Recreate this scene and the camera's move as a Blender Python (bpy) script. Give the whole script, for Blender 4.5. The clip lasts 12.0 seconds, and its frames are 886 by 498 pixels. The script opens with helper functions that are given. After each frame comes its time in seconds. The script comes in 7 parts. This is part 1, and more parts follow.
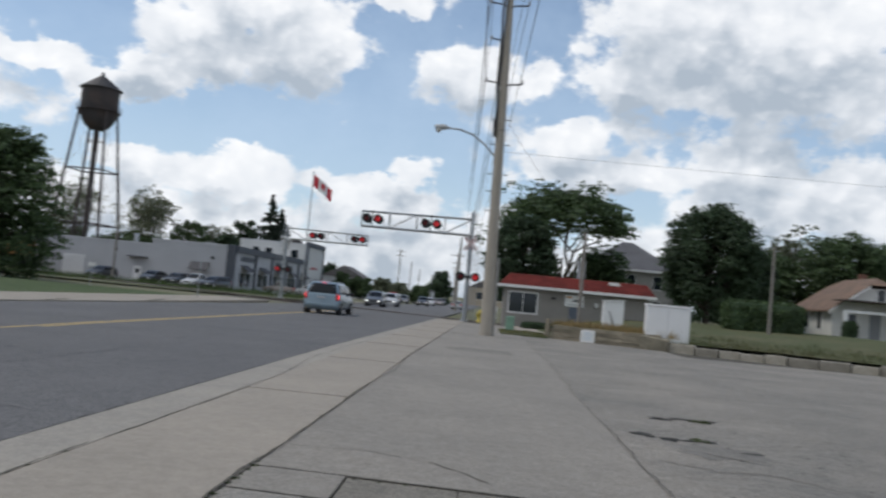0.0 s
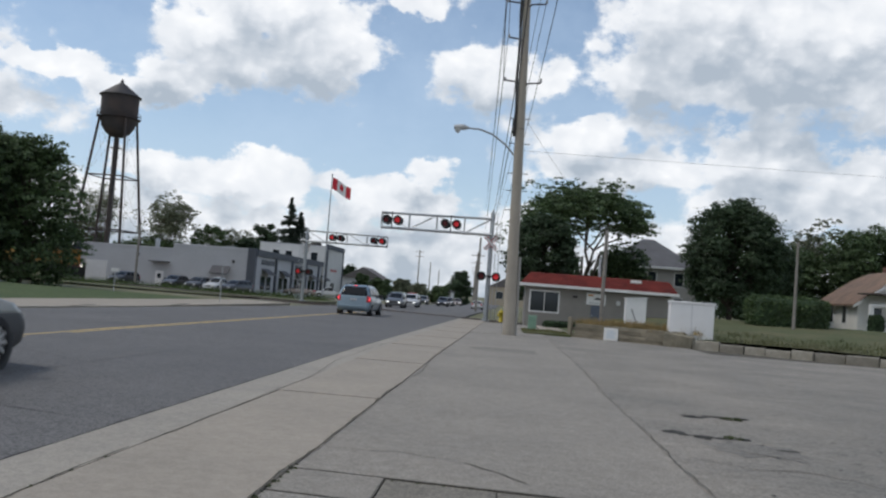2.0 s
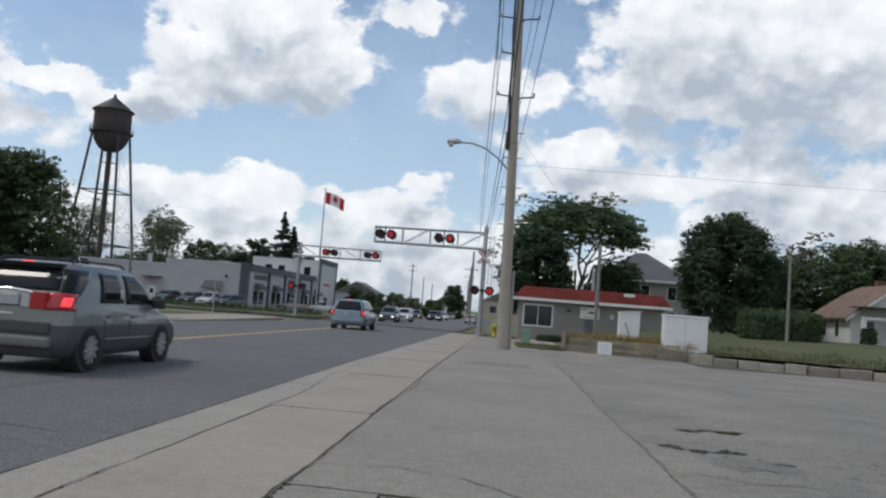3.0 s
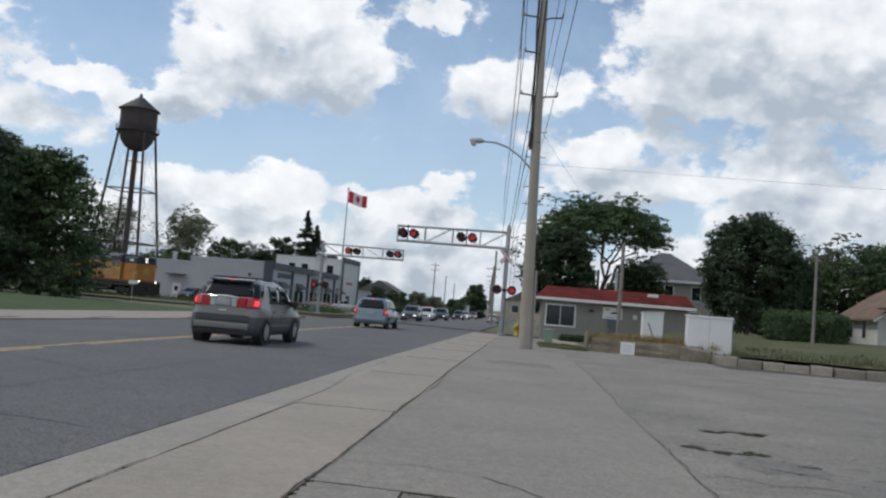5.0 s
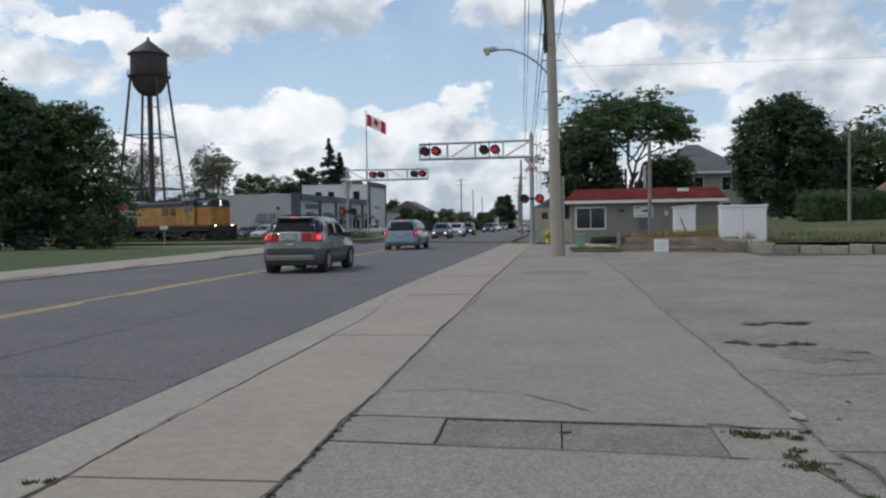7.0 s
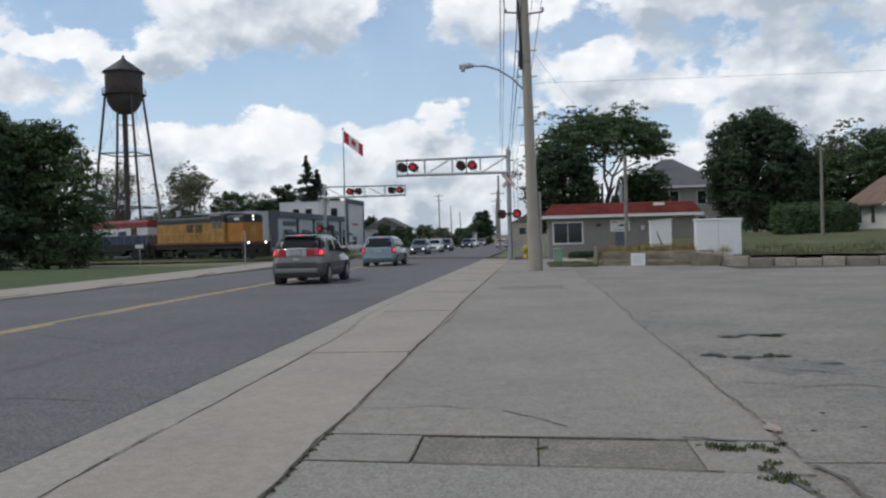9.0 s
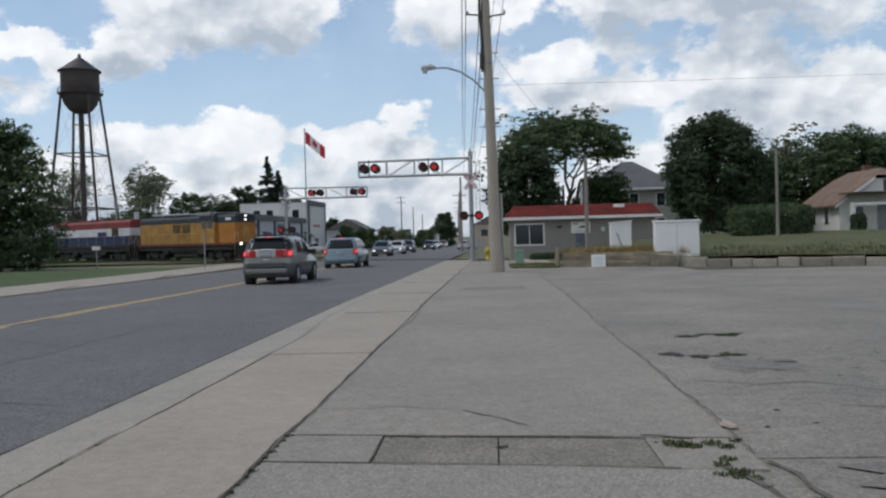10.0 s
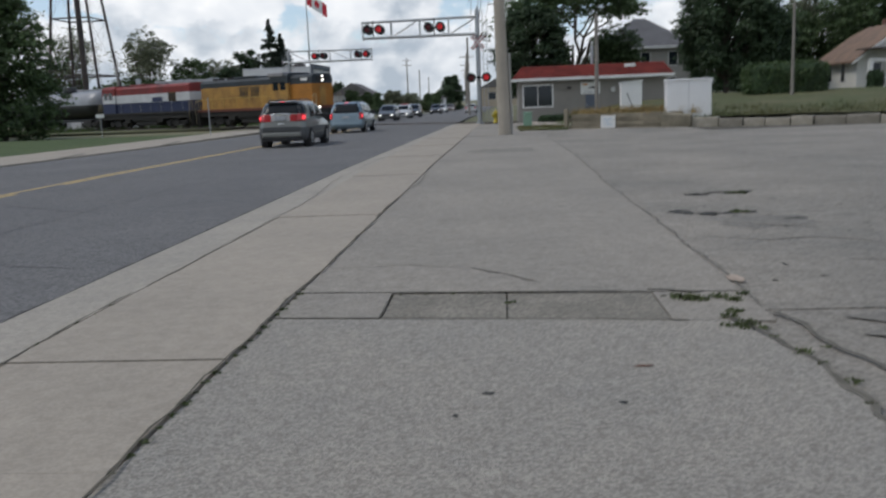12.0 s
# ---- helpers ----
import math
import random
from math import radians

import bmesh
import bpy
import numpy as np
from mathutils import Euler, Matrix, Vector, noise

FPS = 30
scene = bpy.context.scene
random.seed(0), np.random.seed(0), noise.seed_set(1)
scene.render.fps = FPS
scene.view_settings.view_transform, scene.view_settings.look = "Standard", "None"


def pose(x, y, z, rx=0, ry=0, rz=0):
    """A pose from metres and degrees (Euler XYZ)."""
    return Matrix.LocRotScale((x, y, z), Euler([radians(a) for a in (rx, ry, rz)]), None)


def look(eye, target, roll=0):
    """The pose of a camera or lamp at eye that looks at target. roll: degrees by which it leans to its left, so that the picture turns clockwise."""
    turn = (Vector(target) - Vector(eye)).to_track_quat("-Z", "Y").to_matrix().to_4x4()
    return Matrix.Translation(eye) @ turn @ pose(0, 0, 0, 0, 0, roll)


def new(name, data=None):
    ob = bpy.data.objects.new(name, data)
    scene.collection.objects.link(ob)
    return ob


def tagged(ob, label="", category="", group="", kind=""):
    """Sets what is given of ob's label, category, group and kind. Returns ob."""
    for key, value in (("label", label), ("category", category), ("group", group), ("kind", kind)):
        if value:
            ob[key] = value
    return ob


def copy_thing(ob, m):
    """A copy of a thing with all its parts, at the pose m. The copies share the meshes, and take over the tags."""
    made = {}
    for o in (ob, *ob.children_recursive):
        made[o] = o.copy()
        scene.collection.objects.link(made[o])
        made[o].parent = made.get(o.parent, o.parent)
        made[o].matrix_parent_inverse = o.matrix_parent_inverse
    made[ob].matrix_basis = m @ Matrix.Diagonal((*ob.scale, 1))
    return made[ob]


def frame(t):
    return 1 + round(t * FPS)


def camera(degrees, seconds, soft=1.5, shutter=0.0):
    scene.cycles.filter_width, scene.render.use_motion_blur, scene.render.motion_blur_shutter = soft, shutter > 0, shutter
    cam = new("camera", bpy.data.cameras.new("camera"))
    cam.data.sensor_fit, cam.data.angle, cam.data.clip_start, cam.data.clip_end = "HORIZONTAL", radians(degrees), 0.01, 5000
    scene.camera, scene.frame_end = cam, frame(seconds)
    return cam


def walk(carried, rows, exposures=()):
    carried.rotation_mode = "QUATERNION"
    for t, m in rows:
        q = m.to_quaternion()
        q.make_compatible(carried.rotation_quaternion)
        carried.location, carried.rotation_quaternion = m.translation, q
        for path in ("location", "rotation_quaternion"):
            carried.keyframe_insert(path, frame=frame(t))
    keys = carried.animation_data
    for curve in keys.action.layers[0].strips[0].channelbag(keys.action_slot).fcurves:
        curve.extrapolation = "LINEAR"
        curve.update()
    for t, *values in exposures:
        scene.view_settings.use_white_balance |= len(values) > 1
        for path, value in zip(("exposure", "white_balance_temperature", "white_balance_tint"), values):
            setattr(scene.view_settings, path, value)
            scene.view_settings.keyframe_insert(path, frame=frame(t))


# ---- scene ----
cam = camera(55.0, 12.0, soft=2.3, shutter=0.3)


def held(x, y, z, yaw, pitch, roll):
    """A hand-held camera: yaw to the left, pitch up, roll so that the picture turns clockwise."""
    return Matrix.Translation((x, y, z)) @ Euler((radians(90 + pitch), 0, radians(yaw))).to_matrix().to_4x4() @ pose(0, 0, 0, 0, 0, roll)


PATH = [
    (0, 0.118, -0.215, 1.478, 3.492, 3.078, 5.408),
    (0.5, 0.010, -0.246, 1.477, -3.366, 3.275, 4.251),
    (1, -0.030, -0.212, 1.458, 1.261, 3.789, 5.334),
    (1.5, 0.001, -0.236, 1.474, 5.587, 3.574, 3.698),
    (2, -0.004, -0.222, 1.473, 4.734, 2.982, 4.515),
    (2.5, 0.020, -0.248, 1.484, 4.407, 3.355, 4.078),
    (3, -0.022, -0.185, 1.468, 4.349, 3.973, 4.394),
    (5, -0.025, -0.202, 1.464, 5.849, 3.799, 4.727),
    (5.5, -0.157, -0.190, 1.425, 7.265, 2.917, 6.576),
    (6, -0.205, -0.099, 1.546, 16.128, -1.957, 4.950),
    (6.5, -0.077, -0.036, 1.564, 7.071, -1.970, 1.006),
    (7, -0.019, -0.019, 1.533, 7.556, -1.949, -0.985),
    (9, 0.009, 0.004, 1.531, 6.088, -0.904, -1.516),
    (9.5, 0.019, -0.009, 1.528, 4.909, -0.543, -1.573),
    (10, 0.023, -0.003, 1.518, 3.549, -0.855, -1.527),
    (10.5, -0.001, 0.007, 1.519, 3.658, -0.722, -1.190),
    (11, 0.032, -0.018, 1.486, 4.595, -1.466, 2.779),
    (11.5, 0.031, 0.003, 1.480, 2.103, -5.394, 2.656),
    (12, 0.019, 0.071, 1.453, 4.388, -9.892, -2.303),
]
walk(cam, [(t, held(*p)) for t, *p in PATH])

# ---- sky, sun ----
SUN_EL, SUN_AZ = radians(56), radians(-95)   # azimuth from straight ahead (+y), positive to the right
# cumulus heaps: azimuth, elevation, half width, half height, in degrees
CLOUDS = [
    (-13.8, 14.9, 4.9, 2.9), (-20.5, 14.7, 4.6, 2.9), (-17.1, 17.6, 6.5, 2.3), (-23.1, 12.3, 2.7, 1.9), (-7.7, 18.9, 2.1, 1.1), (-1.6, 15.0, 4.9, 2.3),
    (12.1, 18.2, 7.6, 4.2), (18.0, 15.4, 8.4, 4.2), (8.7, 14.7, 4.6, 2.1), (15.3, 9.6, 4.2, 2.3), (20.6, 8.9, 4.2, 2.1), (-31.0, 11.8, 4.6, 1.1),
    (-25.9, 10.7, 4.2, 1.1), (-18.0, 6.4, 4.6, 1.6), (-24.3, 6.3, 3.0, 1.2), (-11.6, 6.3, 3.0, 1.5), (-6.2, 8.0, 2.3, 1.4), (-8.2, 5.8, 5.7, 1.7),
    (4.5, 10.7, 3.8, 1.8), (7.6, 8.3, 4.2, 1.7), (3.4, 9.2, 3.0, 1.5), (20.5, 18.6, 4.6, 3.0), (16.4, 6.8, 6.0, 1.9), (23.5, 7.2, 5.0, 2.2),
]


def sky_world():
    w = bpy.data.worlds.new("sky")
    scene.world = w
    w.use_nodes = True
    nt = w.node_tree
    nt.nodes.clear()
    N, L = nt.nodes.new, nt.links.new

    def val(op, a, b=None, c=None, clamp=False):
        n = N("ShaderNodeMath")
        n.operation, n.use_clamp = op, clamp
        for i, s in enumerate((a, b, c)):
            if s is None:
                continue
            if isinstance(s, (int, float)):
                n.inputs[i].default_value = s
            else:
                L(s, n.inputs[i])
        return n.outputs[0]

    tc = N("ShaderNodeTexCoord")
    sep = N("ShaderNodeSeparateXYZ")
    L(tc.outputs["Generated"], sep.inputs[0])
    az = val("MULTIPLY", val("ARCTAN2", sep.outputs[0], sep.outputs[1]), 180 / math.pi)
    el = val("MULTIPLY", val("ARCSINE", sep.outputs[2]), 180 / math.pi)

    def fbm(scale, detail, rough, offset):
        comb = N("ShaderNodeCombineXYZ")
        L(az, comb.inputs[0])
        L(val("MULTIPLY", el, 1.35), comb.inputs[1])
        comb.inputs[2].default_value = offset
        n = N("ShaderNodeTexNoise")
        n.inputs["Scale"].default_value, n.inputs["Detail"].default_value, n.inputs["Roughness"].default_value = scale, detail, rough
        L(comb.outputs[0], n.inputs["Vector"])
        return n.outputs[0]

    n1, n2 = fbm(0.16, 7, 0.6, 3.0), fbm(0.16, 7, 0.6, 9.0)
    wu = val("ADD", az, val("MULTIPLY", val("SUBTRACT", n1, 0.5), 7.0))
    wv = val("ADD", el, val("MULTIPLY", val("SUBTRACT", n2, 0.5), 6.0))
    fine = fbm(0.3, 9, 0.62, 5.0)
    wide = fbm(0.05, 5, 0.55, 7.0)

    def density(dv):
        v = val("ADD", wv, dv)
        comb = N("ShaderNodeCombineXYZ")
        L(wu, comb.inputs[0]), L(v, comb.inputs[1])
        best = None
        for cu, cv, ru, rv in CLOUDS:
            sub, mul, ln = N("ShaderNodeVectorMath"), N("ShaderNodeVectorMath"), N("ShaderNodeVectorMath")
            sub.operation, mul.operation, ln.operation = "SUBTRACT", "MULTIPLY", "LENGTH"
            sub.inputs[1].default_value = (cu, cv, 0)
            mul.inputs[1].default_value = (1 / ru, 1 / rv, 0)
            L(comb.outputs[0], sub.inputs[0]), L(sub.outputs[0], mul.inputs[0]), L(mul.outputs[0], ln.inputs[0])
            d = val("SUBTRACT", 1.0, ln.outputs["Value"])
            best = d if best is None else val("SMOOTH_MAX", best, d, 0.25)
        # the low bank along the horizon, and loose cloud over the rest of the sky
        low = val("MULTIPLY", val("SUBTRACT", 6.2, v), 0.14)
        rest = val("ADD", val("MULTIPLY", val("SUBTRACT", wide, 0.56), 3.0), val("MULTIPLY", val("SUBTRACT", val("ABSOLUTE", az), 42), 0.006))
        best = val("SMOOTH_MAX", best, val("MINIMUM", low, 0.6), 0.2)
        best = val("SMOOTH_MAX", best, val("MINIMUM", rest, 0.7), 0.2)
        return val("ADD", best, val("MULTIPLY", val("SUBTRACT", fine, 0.5), 1.5))

    here, above, side = density(0.0), density(1.9), density(4.6)
    mask = N("ShaderNodeMapRange")
    mask.interpolation_type = "SMOOTHSTEP"
    mask.inputs["From Min"].default_value, mask.inputs["From Max"].default_value = -0.05, 0.24
    L(here, mask.inputs["Value"])
    shade = N("ShaderNodeMapRange")
    shade.inputs["From Min"].default_value, shade.inputs["From Max"].default_value = -0.02, 0.98
    L(val("SUBTRACT", val("ADD", val("MULTIPLY", above, 0.72), val("MULTIPLY", side, 0.3)), val("MULTIPLY", val("SUBTRACT", fine, 0.5), 0.9)), shade.inputs["Value"])
    puff = N("ShaderNodeTexVoronoi")
    puff.feature, puff.inputs["Scale"].default_value, puff.inputs["Detail"].default_value, puff.inputs["Roughness"].default_value = "SMOOTH_F1", 0.42, 2.0, 0.55
    warp = N("ShaderNodeCombineXYZ")
    L(val("ADD", az, val("MULTIPLY", val("SUBTRACT", fine, 0.5), 2.2)), warp.inputs[0]), L(val("MULTIPLY", val("ADD", el, val("MULTIPLY", val("SUBTRACT", n2, 0.5), 2.5)), 1.3), warp.inputs[1])
    L(warp.outputs[0], puff.inputs["Vector"])
    # far cloud near the horizon stands in haze and shows its grey bases
    far = val("MULTIPLY", val("SUBTRACT", 10.5, el), 0.05, clamp=True)
    shade_in = val("ADD", val("ADD", val("MULTIPLY", shade.outputs[0], 0.85), val("MULTIPLY", val("SUBTRACT", puff.outputs["Distance"], 0.42), 0.7)), val("MULTIPLY", far, 0.38), clamp=True)
    ramp = N("ShaderNodeValToRGB")
    ramp.color_ramp.elements[0].color = (0.98, 0.99, 1.005, 1)
    ramp.color_ramp.elements[1].color = (0.42, 0.485, 0.565, 1)
    ramp.color_ramp.elements.new(0.42).color = (0.81, 0.84, 0.885, 1)
    L(shade_in, ramp.inputs[0])
    sky = N("ShaderNodeTexSky")
    sky.sky_type, sky.sun_disc = "NISHITA", False
    sky.sun_elevation, sky.sun_rotation = SUN_EL, SUN_AZ
    sky.air_density, sky.dust_density = 1.0, 0.3
    b1, b2, b3 = N("ShaderNodeBackground"), N("ShaderNodeBackground"), N("ShaderNodeBackground")
    veiled, mix, out = N("ShaderNodeMixShader"), N("ShaderNodeMixShader"), N("ShaderNodeOutputWorld")
    b1.inputs[1].default_value, b2.inputs[1].default_value, b3.inputs[1].default_value = 0.118, 1.04, 0.86
    b3.inputs[0].default_value = (0.61, 0.78, 1.0, 1)
    L(sky.outputs[0], b1.inputs[0]), L(ramp.outputs[0], b2.inputs[0])
    # thin high veil, and the haze that pales the sky towards the horizon
    veil = val("MULTIPLY", val("SUBTRACT", fbm(0.09, 6, 0.65, 12.0), 0.38), 1.6, clamp=True)
    haze = val("MULTIPLY", val("SUBTRACT", 1.0, val("MULTIPLY", val("ABSOLUTE", el), 0.04)), 0.55, clamp=True)
    thin = val("MINIMUM", val("ADD", val("MULTIPLY", veil, 0.55), haze), 0.8)
    L(thin, veiled.inputs[0]), L(b1.outputs[0], veiled.inputs[1]), L(b3.outputs[0], veiled.inputs[2])
    L(val("MULTIPLY", mask.outputs[0], 0.97), mix.inputs[0]), L(veiled.outputs[0], mix.inputs[1]), L(b2.outputs[0], mix.inputs[2])
    L(mix.outputs[0], out.inputs[0])


sky_world()
sun = new("sun", bpy.data.lights.new("sun", "SUN"))
sun.data.energy, sun.data.angle, sun.data.color = 1.32, radians(14), (1.0, 0.94, 0.85)
sun.matrix_basis = look((0, 0, 0), (-math.sin(SUN_AZ) * math.cos(SUN_EL), -math.cos(SUN_AZ) * math.cos(SUN_EL), -math.sin(SUN_EL)))
scene.view_settings.exposure = 0.0

# ---- materials ----
MATS = {}


def mat(name, color, rough=0.8, metal=0.0, var=0.25, scale=1.0, bump=0.0, bscale=None, color2=None, speckle=0.0, emit=0.0, coat=0.0, island=0.0, random_ob=0.0, spec=0.5, grain=55):
    """A surface with variation at two scales (blotches of size 1/scale metres, fine grain), and relief."""
    if name in MATS:
        return MATS[name]
    m = bpy.data.materials.new(name)
    MATS[name] = m
    m.use_nodes = True
    nt = m.node_tree
    N, L = nt.nodes.new, nt.links.new
    bs = nt.nodes["Principled BSDF"]
    bs.inputs["Roughness"].default_value, bs.inputs["Metallic"].default_value = rough, metal
    bs.inputs["Coat Weight"].default_value = coat
    bs.inputs["Specular IOR Level"].default_value = spec
    geo = N("ShaderNodeTexCoord")

    def tex(s, detail, dim=None):
        n = N("ShaderNodeTexNoise")
        n.inputs["Scale"].default_value, n.inputs["Detail"].default_value, n.inputs["Roughness"].default_value = s, detail, 0.6
        L(geo.outputs["Object"], n.inputs["Vector"])
        return n.outputs[0]

    c2 = color2 or tuple(c * (1 - var) for c in color)
    mix = N("ShaderNodeMix")
    mix.data_type = "RGBA"
    mix.inputs["A"].default_value, mix.inputs["B"].default_value = (*color, 1), (*c2, 1)
    mr = N("ShaderNodeMapRange")
    mr.inputs["From Min"].default_value, mr.inputs["From Max"].default_value = 0.35, 0.65
    L(tex(scale, 6), mr.inputs["Value"])
    L(mr.outputs[0], mix.inputs["Factor"])
    out = mix.outputs["Result"]

    def times(fac, lo, hi, src):
        r = N("ShaderNodeMapRange")
        r.inputs["From Min"].default_value, r.inputs["From Max"].default_value = 0.3, 0.7
        r.inputs["To Min"].default_value, r.inputs["To Max"].default_value = lo, hi
        L(fac, r.inputs["Value"])
        v = N("ShaderNodeVectorMath")
        v.operation = "SCALE"
        L(src, v.inputs[0]), L(r.outputs[0], v.inputs["Scale"])
        return v.outputs[0]

    if var:
        out = times(tex(scale * 14, 4), 1 - var * 0.5, 1 + var * 0.5, out)
    if speckle:
        vo = N("ShaderNodeTexVoronoi")
        vo.inputs["Scale"].default_value = grain
        L(geo.outputs["Object"], vo.inputs["Vector"])
        sp = N("ShaderNodeSeparateColor")
        L(vo.outputs["Color"], sp.inputs[0])
        out = times(sp.outputs[0], 1 - speckle, 1 + speckle, out)
    if island:
        g = N("ShaderNodeNewGeometry")
        out = times(g.outputs["Random Per Island"], 1 - island, 1 + island, out)
    if random_ob:
        g = N("ShaderNodeObjectInfo")
        out = times(g.outputs["Random"], 1 - random_ob, 1 + random_ob, out)
    L(out, bs.inputs["Base Color"])
    if emit:
        bs.inputs["Emission Color"].default_value = (*color, 1)
        bs.inputs["Emission Strength"].default_value = emit
    if bump:
        b = N("ShaderNodeBump")
        b.inputs["Strength"].default_value, b.inputs["Distance"].default_value = bump, 0.02
        L(tex(bscale or scale * 20, 5), b.inputs["Height"])
        L(b.outputs[0], bs.inputs["Normal"])
    return m


def glass(name, tint=(0.02, 0.025, 0.03)):
    return mat(name, tint, 0.06, 0, 0, spec=0.6)


ASPHALT = mat("asphalt", (0.112, 0.110, 0.111), 0.9, 0, 0.2, 0.35, 0.6, 50, (0.138, 0.135, 0.134), 0.3, grain=55)
CONCRETE = mat("concrete", (0.335, 0.295, 0.246), 0.9, 0, 0.18, 0.6, 0.25, 40, (0.29, 0.257, 0.216), 0.07, grain=70)
CONCRETE_LOT = mat("lot_concrete", (0.275, 0.249, 0.216), 0.92, 0, 0.2, 0.45, 0.35, 50, (0.228, 0.21, 0.185), 0.14, grain=60)
AGGREGATE = mat("exposed_aggregate", (0.31, 0.285, 0.25), 0.92, 0, 0.16, 0.7, 0.9, 60, (0.275, 0.258, 0.232), 0.21, grain=80)
LOT_ROUGH = mat("worn_lot_surface", (0.285, 0.258, 0.224), 0.95, 0, 0.24, 0.4, 0.9, 45, (0.20, 0.188, 0.168), 0.17, grain=48)
PATCH = mat("patch_asphalt", (0.24, 0.22, 0.186), 0.95, 0, 0.25, 2.0, 0.7, 60, None, 0.2, grain=60)
JOINT = mat("joint_dirt", (0.095, 0.085, 0.066), 1.0, 0, 0.4, 6.0)
GRASS = mat("grass", (0.045, 0.076, 0.019), 1.0, 0, 0.3, 0.25, 0.8, 9, (0.064, 0.088, 0.028), 0.2)
DRYGRASS = mat("rough_grass", (0.062, 0.08, 0.028), 1.0, 0, 0.35, 0.4, 0.9, 6, (0.11, 0.105, 0.05), 0.2)
SOIL = mat("ground_soil", (0.12, 0.125, 0.06), 1.0, 0, 0.4, 0.1, 0.5, 4, (0.16, 0.15, 0.09))
YELLOW = mat("road_paint_yellow", (0.58, 0.41, 0.15), 0.8, 0, 0.35, 3.0, color2=(0.38, 0.29, 0.15))
POLE_CON = mat("pole_concrete", (0.36, 0.325, 0.275), 0.85, 0, 0.12, 1.2, 0.2, 30)
WOODPOLE = mat("weathered_pole_wood", (0.27, 0.25, 0.225), 0.9, 0, 0.3, 2.0, 0.4, 20)
GALV = mat("galvanised_steel", (0.42, 0.44, 0.46), 0.5, 0.75, 0.15, 2.0)
ALUM = mat("aluminium", (0.62, 0.63, 0.64), 0.4, 0.9, 0.1, 2.0)
BLACK = mat("black_paint", (0.02, 0.02, 0.022), 0.6, 0, 0.2, 4.0)
DARKMETAL = mat("dark_steel", (0.06, 0.055, 0.055), 0.6, 0.4, 0.3, 2.0)
RED_DARK = mat("red_lens_unlit", (0.16, 0.012, 0.016), 0.25, 0, 0.1, 5.0)
RED_LIT = mat("red_lens_lit", (0.9, 0.03, 0.04), 0.3, 0, 0.0, 5.0, emit=0.2)
WHITE = mat("white_paint", (0.74, 0.74, 0.73), 0.6, 0, 0.08, 1.5)
RUBBER = mat("rubber", (0.018, 0.018, 0.019), 0.85, 0, 0.2, 6)
LEAF_DARK = mat("leaves_dark", (0.06, 0.10, 0.048), 0.65, 0, 0.35, 0.5, island=0.32)
LEAF_MID = mat("leaves_green", (0.088, 0.138, 0.056), 0.65, 0, 0.3, 0.5, island=0.32)
LEAF_LIGHT = mat("leaves_grey_green", (0.20, 0.225, 0.145), 0.7, 0, 0.3, 0.5, island=0.4)
LEAF_SPRUCE = mat("needles", (0.045, 0.066, 0.045), 0.7, 0, 0.3, 0.5, island=0.4)
BARK = mat("bark", (0.10, 0.085, 0.07), 0.95, 0, 0.4, 3.0, 0.5, 12)
WIRE = mat("cable_black", (0.03, 0.03, 0.03), 0.7, 0, 0)
GLASS_DARK = glass("window_glass")
for leaf in (LEAF_DARK, LEAF_MID, LEAF_LIGHT, LEAF_SPRUCE):
    nt = leaf.node_tree
    tr, mx = nt.nodes.new("ShaderNodeBsdfTranslucent"), nt.nodes.new("ShaderNodeMixShader")
    bs = nt.nodes["Principled BSDF"]
    nt.links.new(bs.inputs["Base Color"].links[0].from_socket, tr.inputs[0])
    mx.inputs[0].default_value = 0.35
    nt.links.new(bs.outputs[0], mx.inputs[1]), nt.links.new(tr.outputs[0], mx.inputs[2])
    nt.links.new(mx.outputs[0], nt.nodes["Material Output"].inputs[0])


# ---- mesh tools ----
def part(name, bm, material, parent=None, label="", smooth=False):
    me = bpy.data.meshes.new(name)
    bm.normal_update()
    bm.to_mesh(me)
    bm.free()
    if smooth:
        for p in me.polygons:
            p.use_smooth = True
    for m in (material if isinstance(material, (list, tuple)) else [material]):
        me.materials.append(m)
    ob = new(name, me)
    if parent is not None:
        ob.parent = parent
    if label:
        tagged(ob, label)
    return ob


def box(bm, x0, x1, y0, y1, z0, z1, bevel=0.0, m=0):
    vs = [bm.verts.new(p) for p in ((x0, y0, z0), (x1, y0, z0), (x1, y1, z0), (x0, y1, z0), (x0, y0, z1), (x1, y0, z1), (x1, y1, z1), (x0, y1, z1))]
    fs = [bm.faces.new([vs[i] for i in q]) for q in ((3, 2, 1, 0), (4, 5, 6, 7), (0, 1, 5, 4), (1, 2, 6, 5), (2, 3, 7, 6), (3, 0, 4, 7))]
    for f in fs:
        f.material_index = m
    if bevel:
        es = {e for f in fs for e in f.edges}
        bmesh.ops.bevel(bm, geom=list(es), offset=bevel, segments=2, affect="EDGES", profile=0.6)
    return vs


def boxed(*a, **k):
    bm = bmesh.new()
    box(bm, *a, **k)
    return bm


